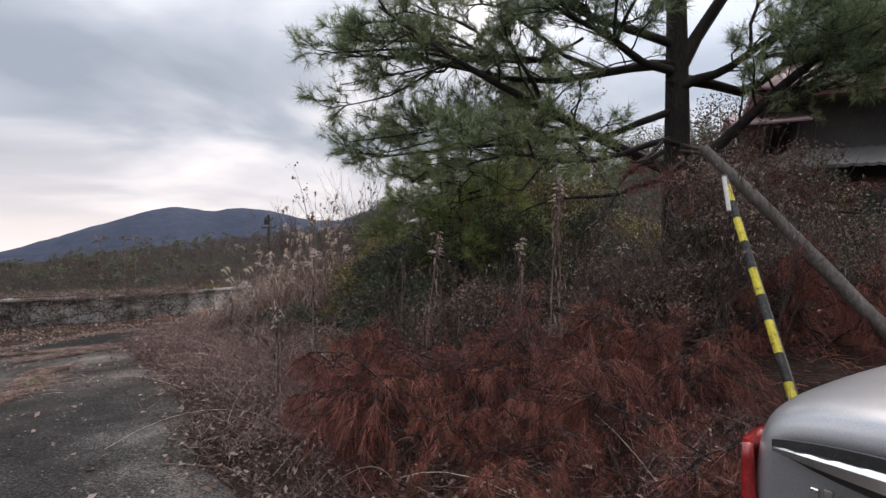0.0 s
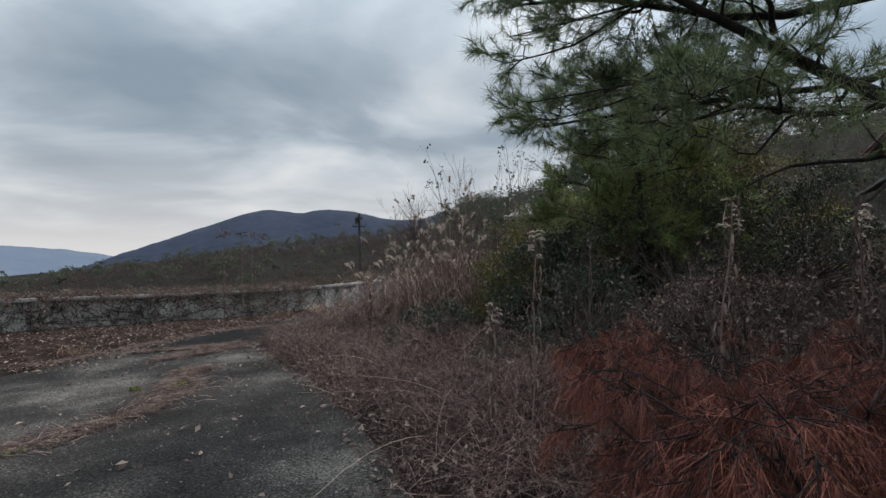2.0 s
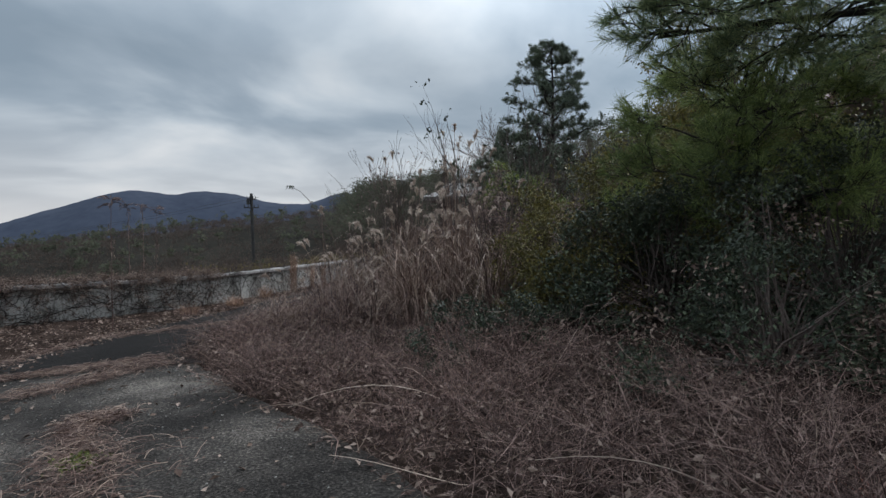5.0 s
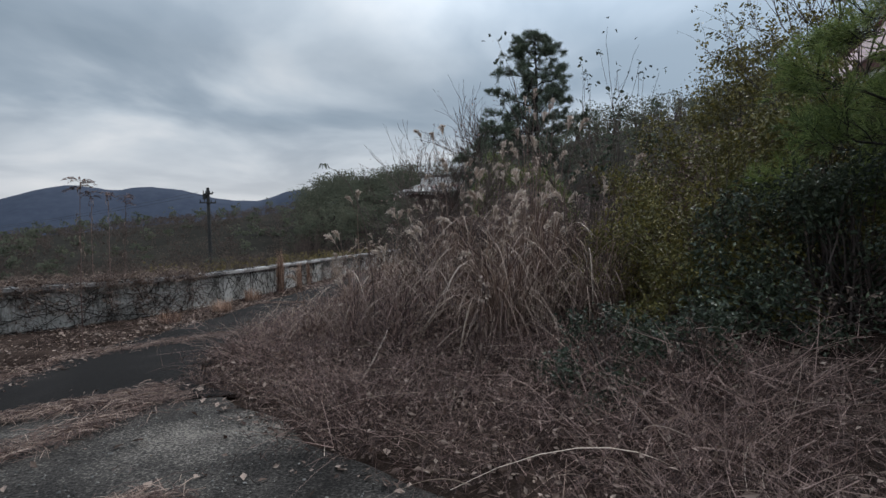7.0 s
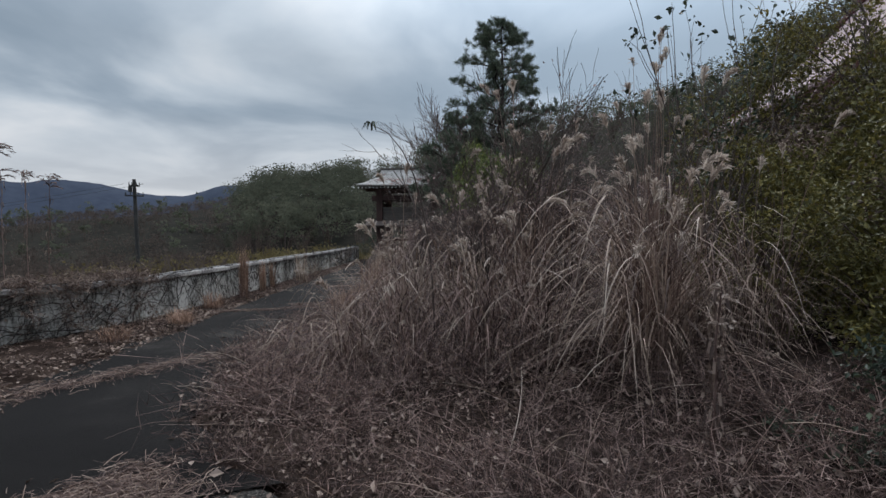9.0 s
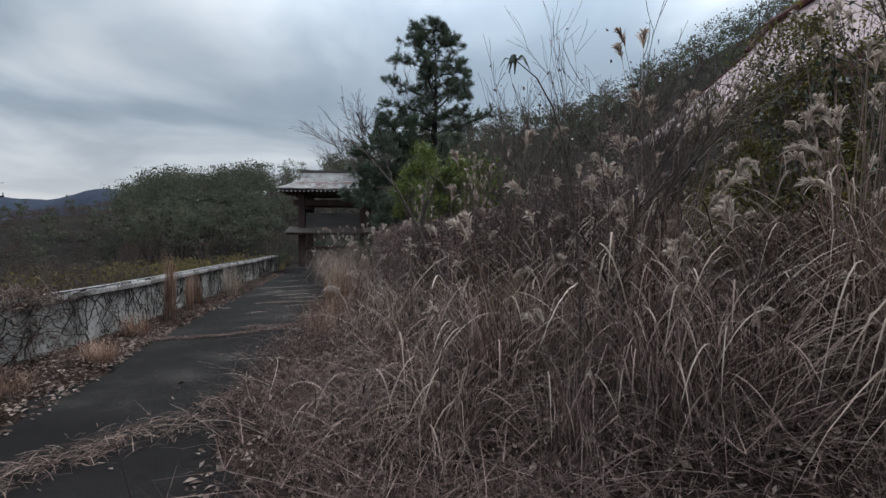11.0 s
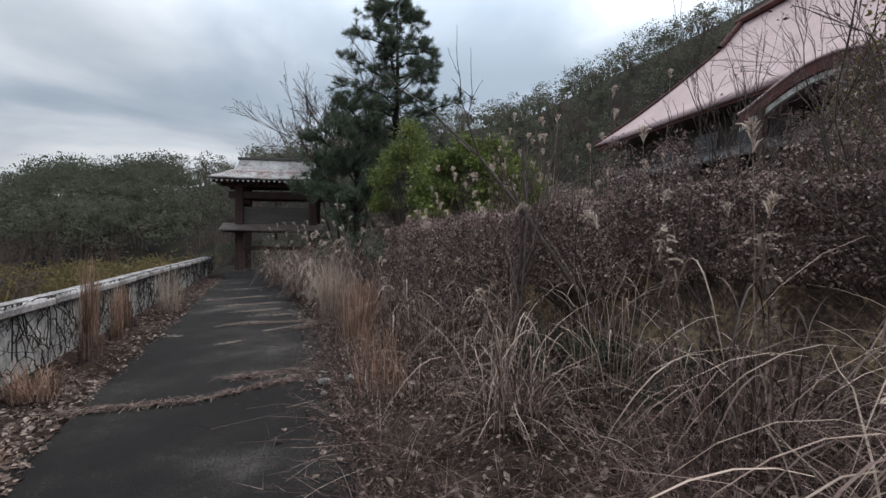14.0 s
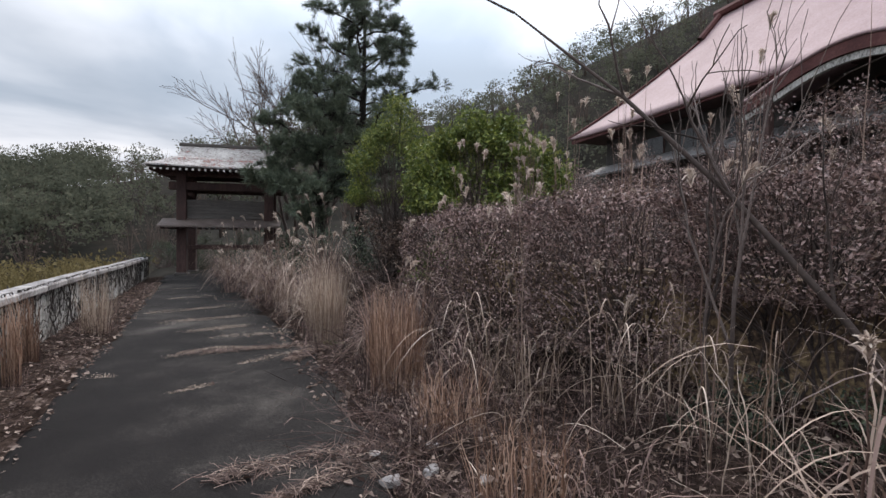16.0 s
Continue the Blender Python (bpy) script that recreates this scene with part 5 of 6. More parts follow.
bush((3.2, 12.6), 1.9, 1.6, 3.0, LEAF_OLIVE, 420, 22, 0.07, 0.16, "tall olive evergreen thicket on the bank", name="evergreen_shrub")
bush((-1.9, 12.6), 1.1, 1.0, 1.5, LEAF_BROWN, 320, 20, 0.05, 0.11, "brown leafy shrub behind the silver grass", name="dry_shrub", dead=8)
bush((-3.0, 9.2), 0.5, 0.5, 0.8, LEAF_DARK, 120, 18, 0.05, 0.08, "small dark green shrub in the dry grass", name="evergreen_shrub")
bush((2.9, 15.1), 2.2, 2.0, 4.7, LEAF_OLIVE, 1100, 26, 0.10, 0.2, "tall brownish olive thicket tree beside the house", name="thicket_tree", dead=16, lump=0.5)
bush((4.9, 8.6), 1.7, 1.2, 3.9, LEAF_BROWN, 360, 20, 0.055, 0.14, "brown leafy thicket before the house", name="dry_shrub")
bush((6.9, 10.6), 1.9, 1.5, 3.1, LEAF_OLIVE, 360, 20, 0.06, 0.15, "olive thicket hiding the house wall", name="evergreen_shrub", dead=12)
bush((5.9, 7.0), 1.2, 0.9, 1.9, LEAF_BROWN, 260, 20, 0.05, 0.12, "brown leafy thicket before the house", name="dry_shrub")
# ochre-stained retaining wall under the hedge
g = Geo()
ys_ = np.linspace(13.4, 21.2, 40)
xw_ = np.interp(ys_, (13.4, 17.0, 21.2), (-3.32, -3.22, -2.6))
ring_ = []
for off, z in ((0.0, -1.4), (0.03, 0.1), (0.05, 0.46), (0.32, 0.46), (0.34, -1.4)):
    rough_ = np.array([noise.noise((y_ * 2.5, z * 3, 1.0)) for y_ in ys_]) * 0.02
    ring_.append(np.stack([xw_ + off + rough_, ys_, np.full_like(ys_, z)], 1))
v = np.array(ring_)
i_ = (np.arange(4)[:, None] * 40 + np.arange(39)[None]).reshape(-1)
g.add(v, np.stack([i_, i_ + 1, i_ + 41, i_ + 40], 1))
g.f += [[k * 40 for k in range(5)], [k * 40 + 39 for k in range(5)][::-1]]
single("wall_retaining", g, OCHRE_WALL, "low ochre-stained concrete retaining wall beneath the hedge", "wall", kind="structure")


# bronzed hedge
def hedge_block(at, sx, sy, z0, z1, n, label):
    """A clipped length of hedge: twigs and small leaves thick over a rounded block."""
    base = gz1(*at) - 0.05
    e = thing("hedge_shrub", label, "hedge", (*at, base), group="bronzed hedge")
    h, lo = z1 - base, z0 - base
    u = rng.uniform(-1, 1, (n, 3))
    ax = rng.choice(3, n, p=(0.42, 0.16, 0.42))
    u[np.arange(n), ax] = np.sign(u[np.arange(n), ax]) * rng.uniform(0.55, 1.0, n) ** 0.35
    u /= np.maximum(1.0, (np.abs(u) ** 5).sum(1, keepdims=True) ** 0.2)
    lump = np.array([1 + 0.10 * noise.noise((a_ * 2.6 + at[1], b_ * 2.6, c_ * 2.6)) + 0.09 * noise.noise((a_ * 7, b_ * 7 + at[1], c_ * 7)) for a_, b_, c_ in u])
    p = u * lump[:, None] * np.array([sx, sy, (h - lo) / 2]) + np.array([0, 0, (h + lo) / 2])
    p += rng.normal(0, 0.02, p.shape)
    geo = Geo()
    leaves(geo, p, 0.035, 0.55)
    part("foliage", geo, LEAF_RUST, e)
    geo = Geo()
    stems_to(geo, p[:: max(1, n // 240)], 0.011, base=min(sx, sy) * 0.6)
    part("branchwork", geo, TWIG, e)
    geo = Geo()
    q = p[rng.integers(0, n, n // 9)] * np.array([1.05, 1.0, 1.02])
    leaves(geo, q, 0.038, 0.6)
    part("dead_foliage", geo, LEAF_BROWN, e, "scattered dry brown leaves")
    geo = Geo()
    t0 = p[rng.integers(0, n, 90)]
    t0 = t0[t0[:, 2] > (h + lo) / 2]
    d = unit(rng.normal(0, 0.5, t0.shape) + np.array([0, 0, 1.0])) * rng.uniform(0.08, 0.3, (len(t0), 1))
    tubes(geo, np.stack([t0, t0 + d * 0.6, t0 + d], 1), np.array([[0.004, 0.003, 0.002]]), 3)
    tagged(part("shoot_fringe", geo, TWIG, e), "thin bare shoots above the clipped top", kind="stuff")
    return e


for x, y, sx, sy, z0, z1 in ((-2.9, 14.2, 0.6, 0.85, 0.5, 1.24), (-2.9, 15.6, 0.6, 0.8, 0.5, 1.26), (-2.9, 17.0, 0.66, 0.8, 0.3, 1.17), (-2.85, 18.4, 0.75, 0.8, -0.25, 1.12), (-2.65, 19.8, 0.75, 0.8, -0.45, 1.08), (-2.3, 21.1, 0.75, 0.7, -0.5, 1.02)):
    hedge_block((x, y), sx, sy, z0, z1, 20000, "clipped bronzed evergreen hedge length in winter colour")
for x, y, rx, ry, h in ((-1.7, 15.4, 1.1, 1.1, 3.1), (-1.2, 17.6, 1.25, 1.2, 2.6), (-0.8, 19.7, 1.25, 1.2, 2.15), (0.2, 21.1, 1.1, 1.1, 1.9), (6.0, 18.4, 1.8, 1.7, 4.0), (5.2, 22.6, 1.6, 1.5, 3.2), (4.6, 20.6, 1.5, 1.4, 2.9), (6.6, 24.6, 1.7, 1.6, 3.3)):
    bush((x, y), rx, ry, h, LEAF_RUST, 330, 22, 0.052, 0.09, "bronzed evergreen shrub rising behind the clipped hedge", name="bronzed_shrub", group="bronzed shrubs", lump=0.25, dead=10, hollow=0.7)
for x, y, r_, h in ((-3.75, 16.4, 0.35, 0.55), (-3.7, 15.4, 0.4, 0.5), (-3.65, 17.2, 0.3, 0.6)):
    bush((x, y), r_, r_, h, LEAF_DARK, 90, 18, 0.045, 0.07, "low dark evergreen at the retaining wall's foot", name="evergreen_shrub", dead=6)
bush((1.0, 24.1), 1.75, 1.7, 2.35, LEAF_GREEN, 1050, 26, 0.11, 0.13, "rounded bright yellow-green evergreen shrub", name="round_shrub", lump=0.22, hollow=0.85, lift=1.55)
bush((1.0, 24.1), 1.5, 1.45, 1.9, LEAF_GREEN, 420, 24, 0.1, 0.13, "shaded lower skirt of leaves on the round shrub", name="round_shrub", lump=0.22)
bush((0.85, 27.2), 1.6, 1.5, 2.7, LEAF_GREEN, 620, 26, 0.085, 0.15, "looser yellowish shrub behind the round green one", name="round_shrub", lump=0.3, lift=2.1)
for x, y, r_, h, mt in ((2.2, 19.0, 1.6, 1.2, LEAF_BROWN), (3.2, 23.5, 1.8, 1.3, LEAF_BROWN), (5.2, 27.5, 2.0, 1.6, LEAF_BROWN), (6.6, 20.5, 1.8, 1.0, LEAF_BROWN), (5.8, 15.0, 1.8, 1.6, LEAF_OLIVE), (0.3, 27.0, 1.5, 1.9, LEAF_BROWN), (0.4, 31.5, 1.5, 2.0, LEAF_DARK), (2.8, 30.0, 1.9, 2.4, LEAF_DARK), (8.0, 31.0, 2.2, 2.2, LEAF_OLIVE), (9.0, 36.0, 2.6, 3.0, LEAF_DARK), (1.2, 35.6, 1.1, 2.2, LEAF_BROWN)):
    bush((x, y), r_, r_, h, mt, 190, 16, 0.11, 0.2, "overgrown winter shrub on the slope below the house", name="slope_shrub", group="slope shrubs")

for x, y, r_, h in ((0.8, 21.2, 1.3, 2.2), (1.6, 17.5, 1.4, 2.7), (2.6, 19.9, 1.5, 2.8), (2.2, 22.6, 1.3, 2.3)):
    bush((x, y), r_, r_, h, LEAF_RUST, 300, 22, 0.05, 0.13, "reddish-brown winter shrub screening the house", name="screen_shrub", group="screen shrubs", dead=10)

# small leafy tree and shoots against the sky
bare_shrub((2.7, 12.6), 5.2, 4, "slender small-leaved tree on the bank", 4, 0.035, 5200, LEAF_OLIVE, "small_tree", leaf=0.07, bend=0.5, category="tree")
bare_shrub((-2.1, 11.5), 3.3, 4, "upright leafy shoots above the thicket", 2, 0.013, 330, LEAF_DARK, "leafy_shoots", leaf=0.07, bend=0.22, open_=0.2)
bare_shrub((-1.6, 12.4), 3.4, 3, "upright leafy shoots above the thicket", 2, 0.013, 260, LEAF_DARK, "leafy_shoots", leaf=0.07, bend=0.22, open_=0.2)
bare_shrub((-3.8, 13.2), 2.7, 7, "twiggy reddish-brown shrub with few leaves", 4, 0.014, 420, LEAF_RUST, "twiggy_shrub", leaf=0.045)
bare_shrub((-3.2, 14.4), 2.6, 5, "twiggy reddish-brown shrub with few leaves", 4, 0.014, 300, LEAF_RUST, "twiggy_shrub", leaf=0.045)
bare_shrub((-1.2, 14.6), 3.4, 4, "bare-branched shrub rising behind the grass", 4, 0.016, 160, LEAF_BROWN, "twiggy_shrub")
leaner = thing("leaning_sapling", "bare leaning sapling with smooth grey bark", "tree", (-3.45, 16.2, gz1(-3.45, 16.2) - 0.05))
lz = gz1(-3.45, 16.2)
g = Geo()
main = np.array([(0, 0, 0), (-0.14, 0.53, 0.39 - lz), (-0.27, 1.05, 1.05 - lz), (-0.40, 1.7, 1.75 - lz), (-0.75, 2.4, 2.45 - lz)])
tubes(g, main[None], np.array([[0.024, 0.021, 0.018, 0.014, 0.007]]), 7)
part("stem", g, TWIG, leaner, smooth=True)
for t_, d_ in ((1, (0.1, 0.1, 1.0)), (2, (-0.5, 0.3, 1.0)), (2, (0.35, 0.5, 0.9)), (3, (-0.3, 0.1, 1.0)), (3, (0.2, 0.9, 0.6)), (4, (-0.4, 0.6, 0.7))):
    out = []
    fork(main[t_], unit(np.array(d_)), 0.62, 0.011, 2, out, 0.35, (1, 3))
    g = Geo()
    wood(g, out, 5, 0.002)
    tagged(part("branch", g, TWIG, leaner, smooth=True), kind="stuff")
bare_shrub((-3.9, 17.3), 2.9, 2, "bare forked sapling above the hedge", 3, 0.017, 0, LEAF_BROWN, "sapling", lean=(-0.05, 0.15), bend=0.28, open_=0.2, category="tree")
bare_shrub((-2.5, 15.4), 3.2, 3, "bare forked sapling above the hedge", 4, 0.018, 60, LEAF_RUST, "sapling", bend=0.4, open_=0.25, category="tree")

# silver grass along the lane's edge
for at_, h, n, rch, pl, mt in (((-3.4, 10.8), 1.42, 420, 1.05, 14, STRAW), ((-2.75, 11.6), 1.8, 320, 0.7, 30, STRAW), ((-4.3, 12.3), 1.35, 320, 0.8, 8, WEED), ((-4.6, 13.7), 1.5, 170, 0.9, 9, STRAW), ((-5.3, 13.65), 1.05, 100, 0.95, 3, STRAW), ((-5.5, 12.6), 0.8, 200, 0.7, 2, STRAW),
                               ((-4.5, 14.7), 1.25, 80, 0.8, 4, WEED), ((-3.9, 15.3), 0.9, 80, 0.5, 2, WEED), ((-4.85, 16.2), 1.15, 130, 0.85, 2, STRAW), ((-4.85, 17.3), 0.5, 80, 0.3, 0, WEED), ((-3.6, 12.6), 1.75, 300, 0.7, 26, STRAW), ((-5.9, 13.1), 0.55, 160, 0.6, 0, WEED), ((-4.1, 19.2), 0.8, 150, 0.5, 0, WEED),
                               ((-2.7, 26.6), 1.3, 220, 0.8, 5, STRAW), ((-2.2, 28.8), 1.4, 240, 0.8, 5, STRAW), ((-1.9, 31.5), 1.4, 240, 0.9, 5, STRAW), ((-1.2, 34.0), 1.3, 220, 0.9, 4, STRAW), ((-3.2, 23.6), 1.2, 200, 0.7, 4, STRAW_PALE), ((-2.1, 25.6), 1.7, 220, 0.7, 7, STRAW), ((-0.6, 37.0), 1.3, 200, 0.8, 3, STRAW), ((-2.6, 19.6), 1.7, 120, 0.5, 9, STRAW_PALE), ((-1.9, 17.0), 1.9, 90, 0.4, 8, STRAW_PALE), ((-2.9, 16.6), 1.6, 70, 0.4, 4, STRAW_PALE)):
    grass_clump(at_, h * 1.1, int(n * 0.95), 0.24, rch * 1.3, 1.2, 0.0085, mt, int(pl * 1.15) if pl > 10 else int(pl * 0.7))
for at_, h in (((-1.9, 17.9), 2.2), ((-1.5, 19.2), 2.3), ((-1.0, 20.5), 2.3), ((-0.3, 21.9), 2.4), ((0.4, 22.4), 2.5), ((-1.6, 21.9), 2.0)):
    grass_clump(at_, h, 60, 0.3, 0.4, 0.5, 0.008, STRAW_PALE, 13, "thin pale silver grass with plumes behind the hedge")
for at_, h in (((-3.95, 16.0), 1.5), ((-4.1, 17.0), 1.4), ((-3.85, 17.8), 1.3), ((-4.0, 18.6), 1.2), ((-3.7, 19.3), 1.2)):
    grass_clump(at_, h, 42, 0.32, 0.62, 0.7, 0.007, STRAW_PALE, 2, "sparse pale grass stems standing before the hedge")
fill_a = grass_clump((-4.9, 12.9), 1.45, 240, 0.3, 0.95, 1.0, 0.008, WEED, 4, "dense brown clump of tall dead grass")
fill_b = grass_clump((-4.0, 13.4), 1.6, 240, 0.3, 1.1, 1.15, 0.008, STRAW, 5, "dense brown clump of tall dead grass")
for x, y, sc in ((-4.4, 11.7, 0.8), (-3.9, 11.6, 0.9), (-3.1, 12.9, 1.1), (-2.6, 13.6, 1.15), (-3.0, 11.0, 0.9), (-2.3, 10.9, 0.9), (-2.4, 12.2, 1.1), (-5.0, 11.9, 0.6), (-3.7, 21.0, 0.8), (-3.0, 24.9, 0.9), (-2.4, 27.3, 1.0), (-1.6, 29.8, 1.0), (-1.0, 32.6, 1.0), (-2.3, 30.4, 0.8), (-1.5, 26.2, 1.15), (-0.3, 29.0, 1.2), (-2.2, 20.6, 1.0), (-3.4, 20.9, 0.9)):
    copy_thing(fill_a if x < -3.9 or random.random() < 0.4 else fill_b, pose(x, y, gz1(x, y) - 0.02, 0, 0, random.uniform(0, 360)) @ Matrix.Scale(sc, 4))
for at_, h, n in (((-4.4, 19.8), 0.95, 420), ((-4.05, 20.4), 0.9, 320), ((-4.7, 18.7), 0.55, 200), ((-5.2, 17.6), 0.6, 160)):
    grass_clump(at_, h, int(n * 0.8), 0.24, 0.26, 0.12, 0.006, RUSSET, 0, "upright russet clump of dead broom grass", "broom grass")
for at_, h, n in (((-3.75, 22.3), 1.15, 420), ((-3.55, 22.9), 1.1, 300), ((-6.0, 25.7), 1.05, 220), ((-5.55, 28.2), 0.7, 90)):
    grass_clump(at_, h, int(n * 0.8), 0.2, 0.32, 0.2, 0.006, STRAW_PALE, 0, "upright pale clump of dead grass", "broom grass")
for at_, h, n, w in (((-7.4, 21.25), 1.3, 300, 0.09), ((-7.05, 22.7), 0.9, 130, 0.08), ((-6.85, 23.9), 0.8, 110, 0.08), ((-7.85, 19.6), 0.45, 260, 0.2), ((-8.1, 17.6), 0.38, 260, 0.2), ((-8.75, 16.3), 0.35, 160, 0.2), ((-9.7, 9.7), 0.24, 60, 0.2)):
    grass_clump(at_, h, n, w, 0.15 if h > 0.6 else 0.3, 0.1 if h > 0.6 else 0.5, 0.007, RUSSET, 0, "upright russet broom grass growing beside the wall" if h > 0.6 else "low drooping tuft of orange dead grass", "broom grass")

# tall dry weed stalks
def weed_stalk(at, h, label, curl=60, head=True, lean=(0, 0), reach=0.10):
    e = thing("weed_stalk", label, "weed", (*at, gz1(*at) - 0.03), group="dry weed stalks")
    s = np.linspace(0, 1, 8)
    c = np.stack([lean[0] * s ** 2, lean[1] * s ** 2, h * s], 1) + rng.normal(0, 0.008, (8, 3))
    g = Geo()
    tubes(g, c[None], np.linspace(0.009, 0.004, 8)[None], 5)
    part("stem", g, WEED, e)
    g = Geo()
    t = rng.uniform(0.25, 1, curl)
    p = np.stack([np.interp(t, s, c[:, j]) for j in range(3)], 1)
    a = rng.uniform(0, 2 * np.pi, curl)
    d = np.stack([np.cos(a), np.sin(a), np.zeros(curl)], 1)
    cc = np.stack([p, p + d * 0.045 + np.array([0, 0, 0.01]), p + d * 0.06 - np.array([0, 0, 0.05]), p + d * 0.03 - np.array([0, 0, 0.11])], 1)
    ribbons(g, cc, np.array([[0.006, 0.016, 0.013, 0.003]]), np.stack([-d[:, 1], d[:, 0], np.zeros(curl)], 1))
    part("curled_leaves", g, LEAF_BROWN, e)
    if head:
        g = Geo()
        for k in range(12):
            a = rng.uniform(0, 2 * np.pi)
            plume_geo(g, c[-1] - np.array([0, 0, rng.uniform(0, 0.22)]), unit(np.array([math.cos(a), math.sin(a), 0.6])), rng.uniform(0.5, 1.0) * reach, 16)
        tagged(part("seed_head", g, PLUME if reach < 0.2 else WEED, e), "fluffy grey seed head" if reach < 0.2 else "feathery brown panicle", kind="stuff")
    return e


for x, y, zt in ((0.97, 4.72, 2.19), (1.1, 4.85, 2.05), (-0.14, 4.82, 1.69), (-1.32, 5.25, 1.5), (0.75, 4.9, 1.6), (-1.65, 5.2, 0.97), (1.9, 5.4, 1.6), (-4.75, 15.0, 0.9), (-4.7, 14.5, 0.85), (-3.9, 9.6, 0.7)):
    weed_stalk((x, y), zt - gz1(x, y), "tall dry weed stalk with curled leaves and seed head", lean=(random.uniform(-0.1, 0.1), random.uniform(-0.1, 0.1)))

for x, y, zt in ((-10.5, 17.8, 2.0), (-10.25, 17.95, 1.9), (-10.75, 17.6, 1.95), (-9.1, 13.8, 1.9)):
    weed_stalk((x, y), zt - gz1(x, y), "tall dry weed with a broad feathery brown panicle", 24, True, (random.uniform(-0.08, 0.08), 0.0), 0.24)

# one arching stalk that ends in a drooping tuft of leaves
arch = thing("arching_stalk", "thin arching stalk with a tuft of drooping leaves", "weed", (-4.75, 12.2, gz1(-4.75, 12.2) - 0.02))
top_ = 1.9 - gz1(-4.75, 12.2)
s = np.linspace(0, 1, 9)
c = np.stack([-0.62 * s ** 2.2, -0.17 * s, top_ * np.sin(s * 1.5) / math.sin(1.5)], 1)
g = Geo()
tubes(g, c[None], np.linspace(0.010, 0.004, 9)[None], 5)
part("stem", g, TWIG, arch, smooth=True)
g = Geo()
a = np.linspace(0, 2 * np.pi, 13)[:-1] + rng.normal(0, 0.2, 12)
d = np.stack([np.cos(a), np.sin(a), np.zeros(12)], 1)
L_ = rng.uniform(0.06, 0.12, (12, 1))
ribbons(g, np.stack([np.repeat(c[-1][None], 12, 0), c[-1] + d * L_ * 0.6 + np.array([0, 0, 0.02]), c[-1] + d * L_ - np.array([0, 0, 0.04])], 1), np.array([[0.008, 0.018, 0.004]]), np.stack([-d[:, 1], d[:, 0], np.zeros(12)], 1))
part("leaf_tuft", g, LEAF_DARK, arch, "tuft of narrow drooping leaves")

# dark conifer, low boughs and bare tree by the gate
CON = (5.4, 36.6)
con = thing("conifer", "tall dark irregular conifer behind the gate", "tree", (*CON, gz1(*CON)))
cz = gz1(*CON)
g = Geo()
s = np.linspace(0, 1, 10)
tubes(g, np.stack([0.2 * np.sin(s * 3), 0.15 * np.sin(s * 5), -0.2 + s * (12.9 - cz)], 1)[None], (0.25 * (1 - 0.9 * s))[None], 8)
part("trunk", g, BARK, con, smooth=True)
for k in range(52):
    t = 0.16 + 0.84 * (k / 51) ** 0.9
    a = k * 2.4 + rng.normal(0, 0.35)
    ln = (3.6 * (1 - t) ** 0.7 + 0.9) * rng.uniform(0.5, 1.15)
    z0 = t * (12.6 - cz)
    pine_limb(con, (0, 0, z0), (math.cos(a) * ln, math.sin(a) * ln, z0 + rng.uniform(-0.05, 0.42) * ln), 0.05, 15, NEEDLE_DARK, 0.26, 22, 0.017, 0.85, 0.0, 0.25, 6)
low = thing("low_pine", "low dark pine boughs hanging beside the gate roof", "tree", (2.9, 35.4, gz1(2.9, 35.4)))
g = Geo()
tubes(g, np.array([[(0, 0, -0.2), (-0.1, 0, 2.5), (0.1, 0.1, 6.8)]]), np.array([[0.16, 0.13, 0.05]]), 7)
part("trunk", g, BARK, low)
for end in ((-2.6, 1.0, 3.4), (-2.1, -0.4, 3.1), (-1.2, -1.6, 2.8), (1.5, -1.2, 3.2), (-1.6, 1.4, 3.9), (0.3, -2.0, 3.6), (-0.6, -0.6, 4.6), (2.2, 0.5, 4.0), (-1.5, -1.0, 2.0), (-2.2, 0.3, 5.4), (-1.3, -0.8, 6.0), (1.2, 0.4, 6.2), (0.4, -0.9, 6.9), (-0.5, 0.5, 7.4), (1.9, -0.6, 5.2), (-2.4, -0.6, 4.4), (-0.9, 0.9, 6.6)):
    pine_limb(low, (0, 0, max(0.8, end[2] - 0.9)), end, 0.05, 22, NEEDLE_DARK, 0.24, 26, 0.022, 1.0, 0.1, 0.15, 7)
bare_shrub((4.7, 41.6), 9.4, 2, "bare winter tree with fine pale twigs", 5, 0.11, 0, LEAF_BROWN, "bare_tree", bend=0.42, open_=0.16, category="tree", least=0.010, lean=(-0.12, 0))
bare_shrub((5.0, 39.9), 9.6, 2, "bare winter tree with fine pale twigs", 5, 0.10, 0, LEAF_BROWN, "bare_tree", bend=0.42, open_=0.16, category="tree", least=0.010, lean=(-0.04, 0))

for x, y, r_, h in ((1.2, 44.0, 1.8, 2.6), (3.2, 43.0, 1.6, 2.4), (-0.6, 45.5, 1.6, 1.8)):
    bush((x, y), r_, r_, h, LEAF_DARK, 200, 18, 0.1, 0.22, "dark shrub beyond the gate", name="slope_shrub", group="slope shrubs")

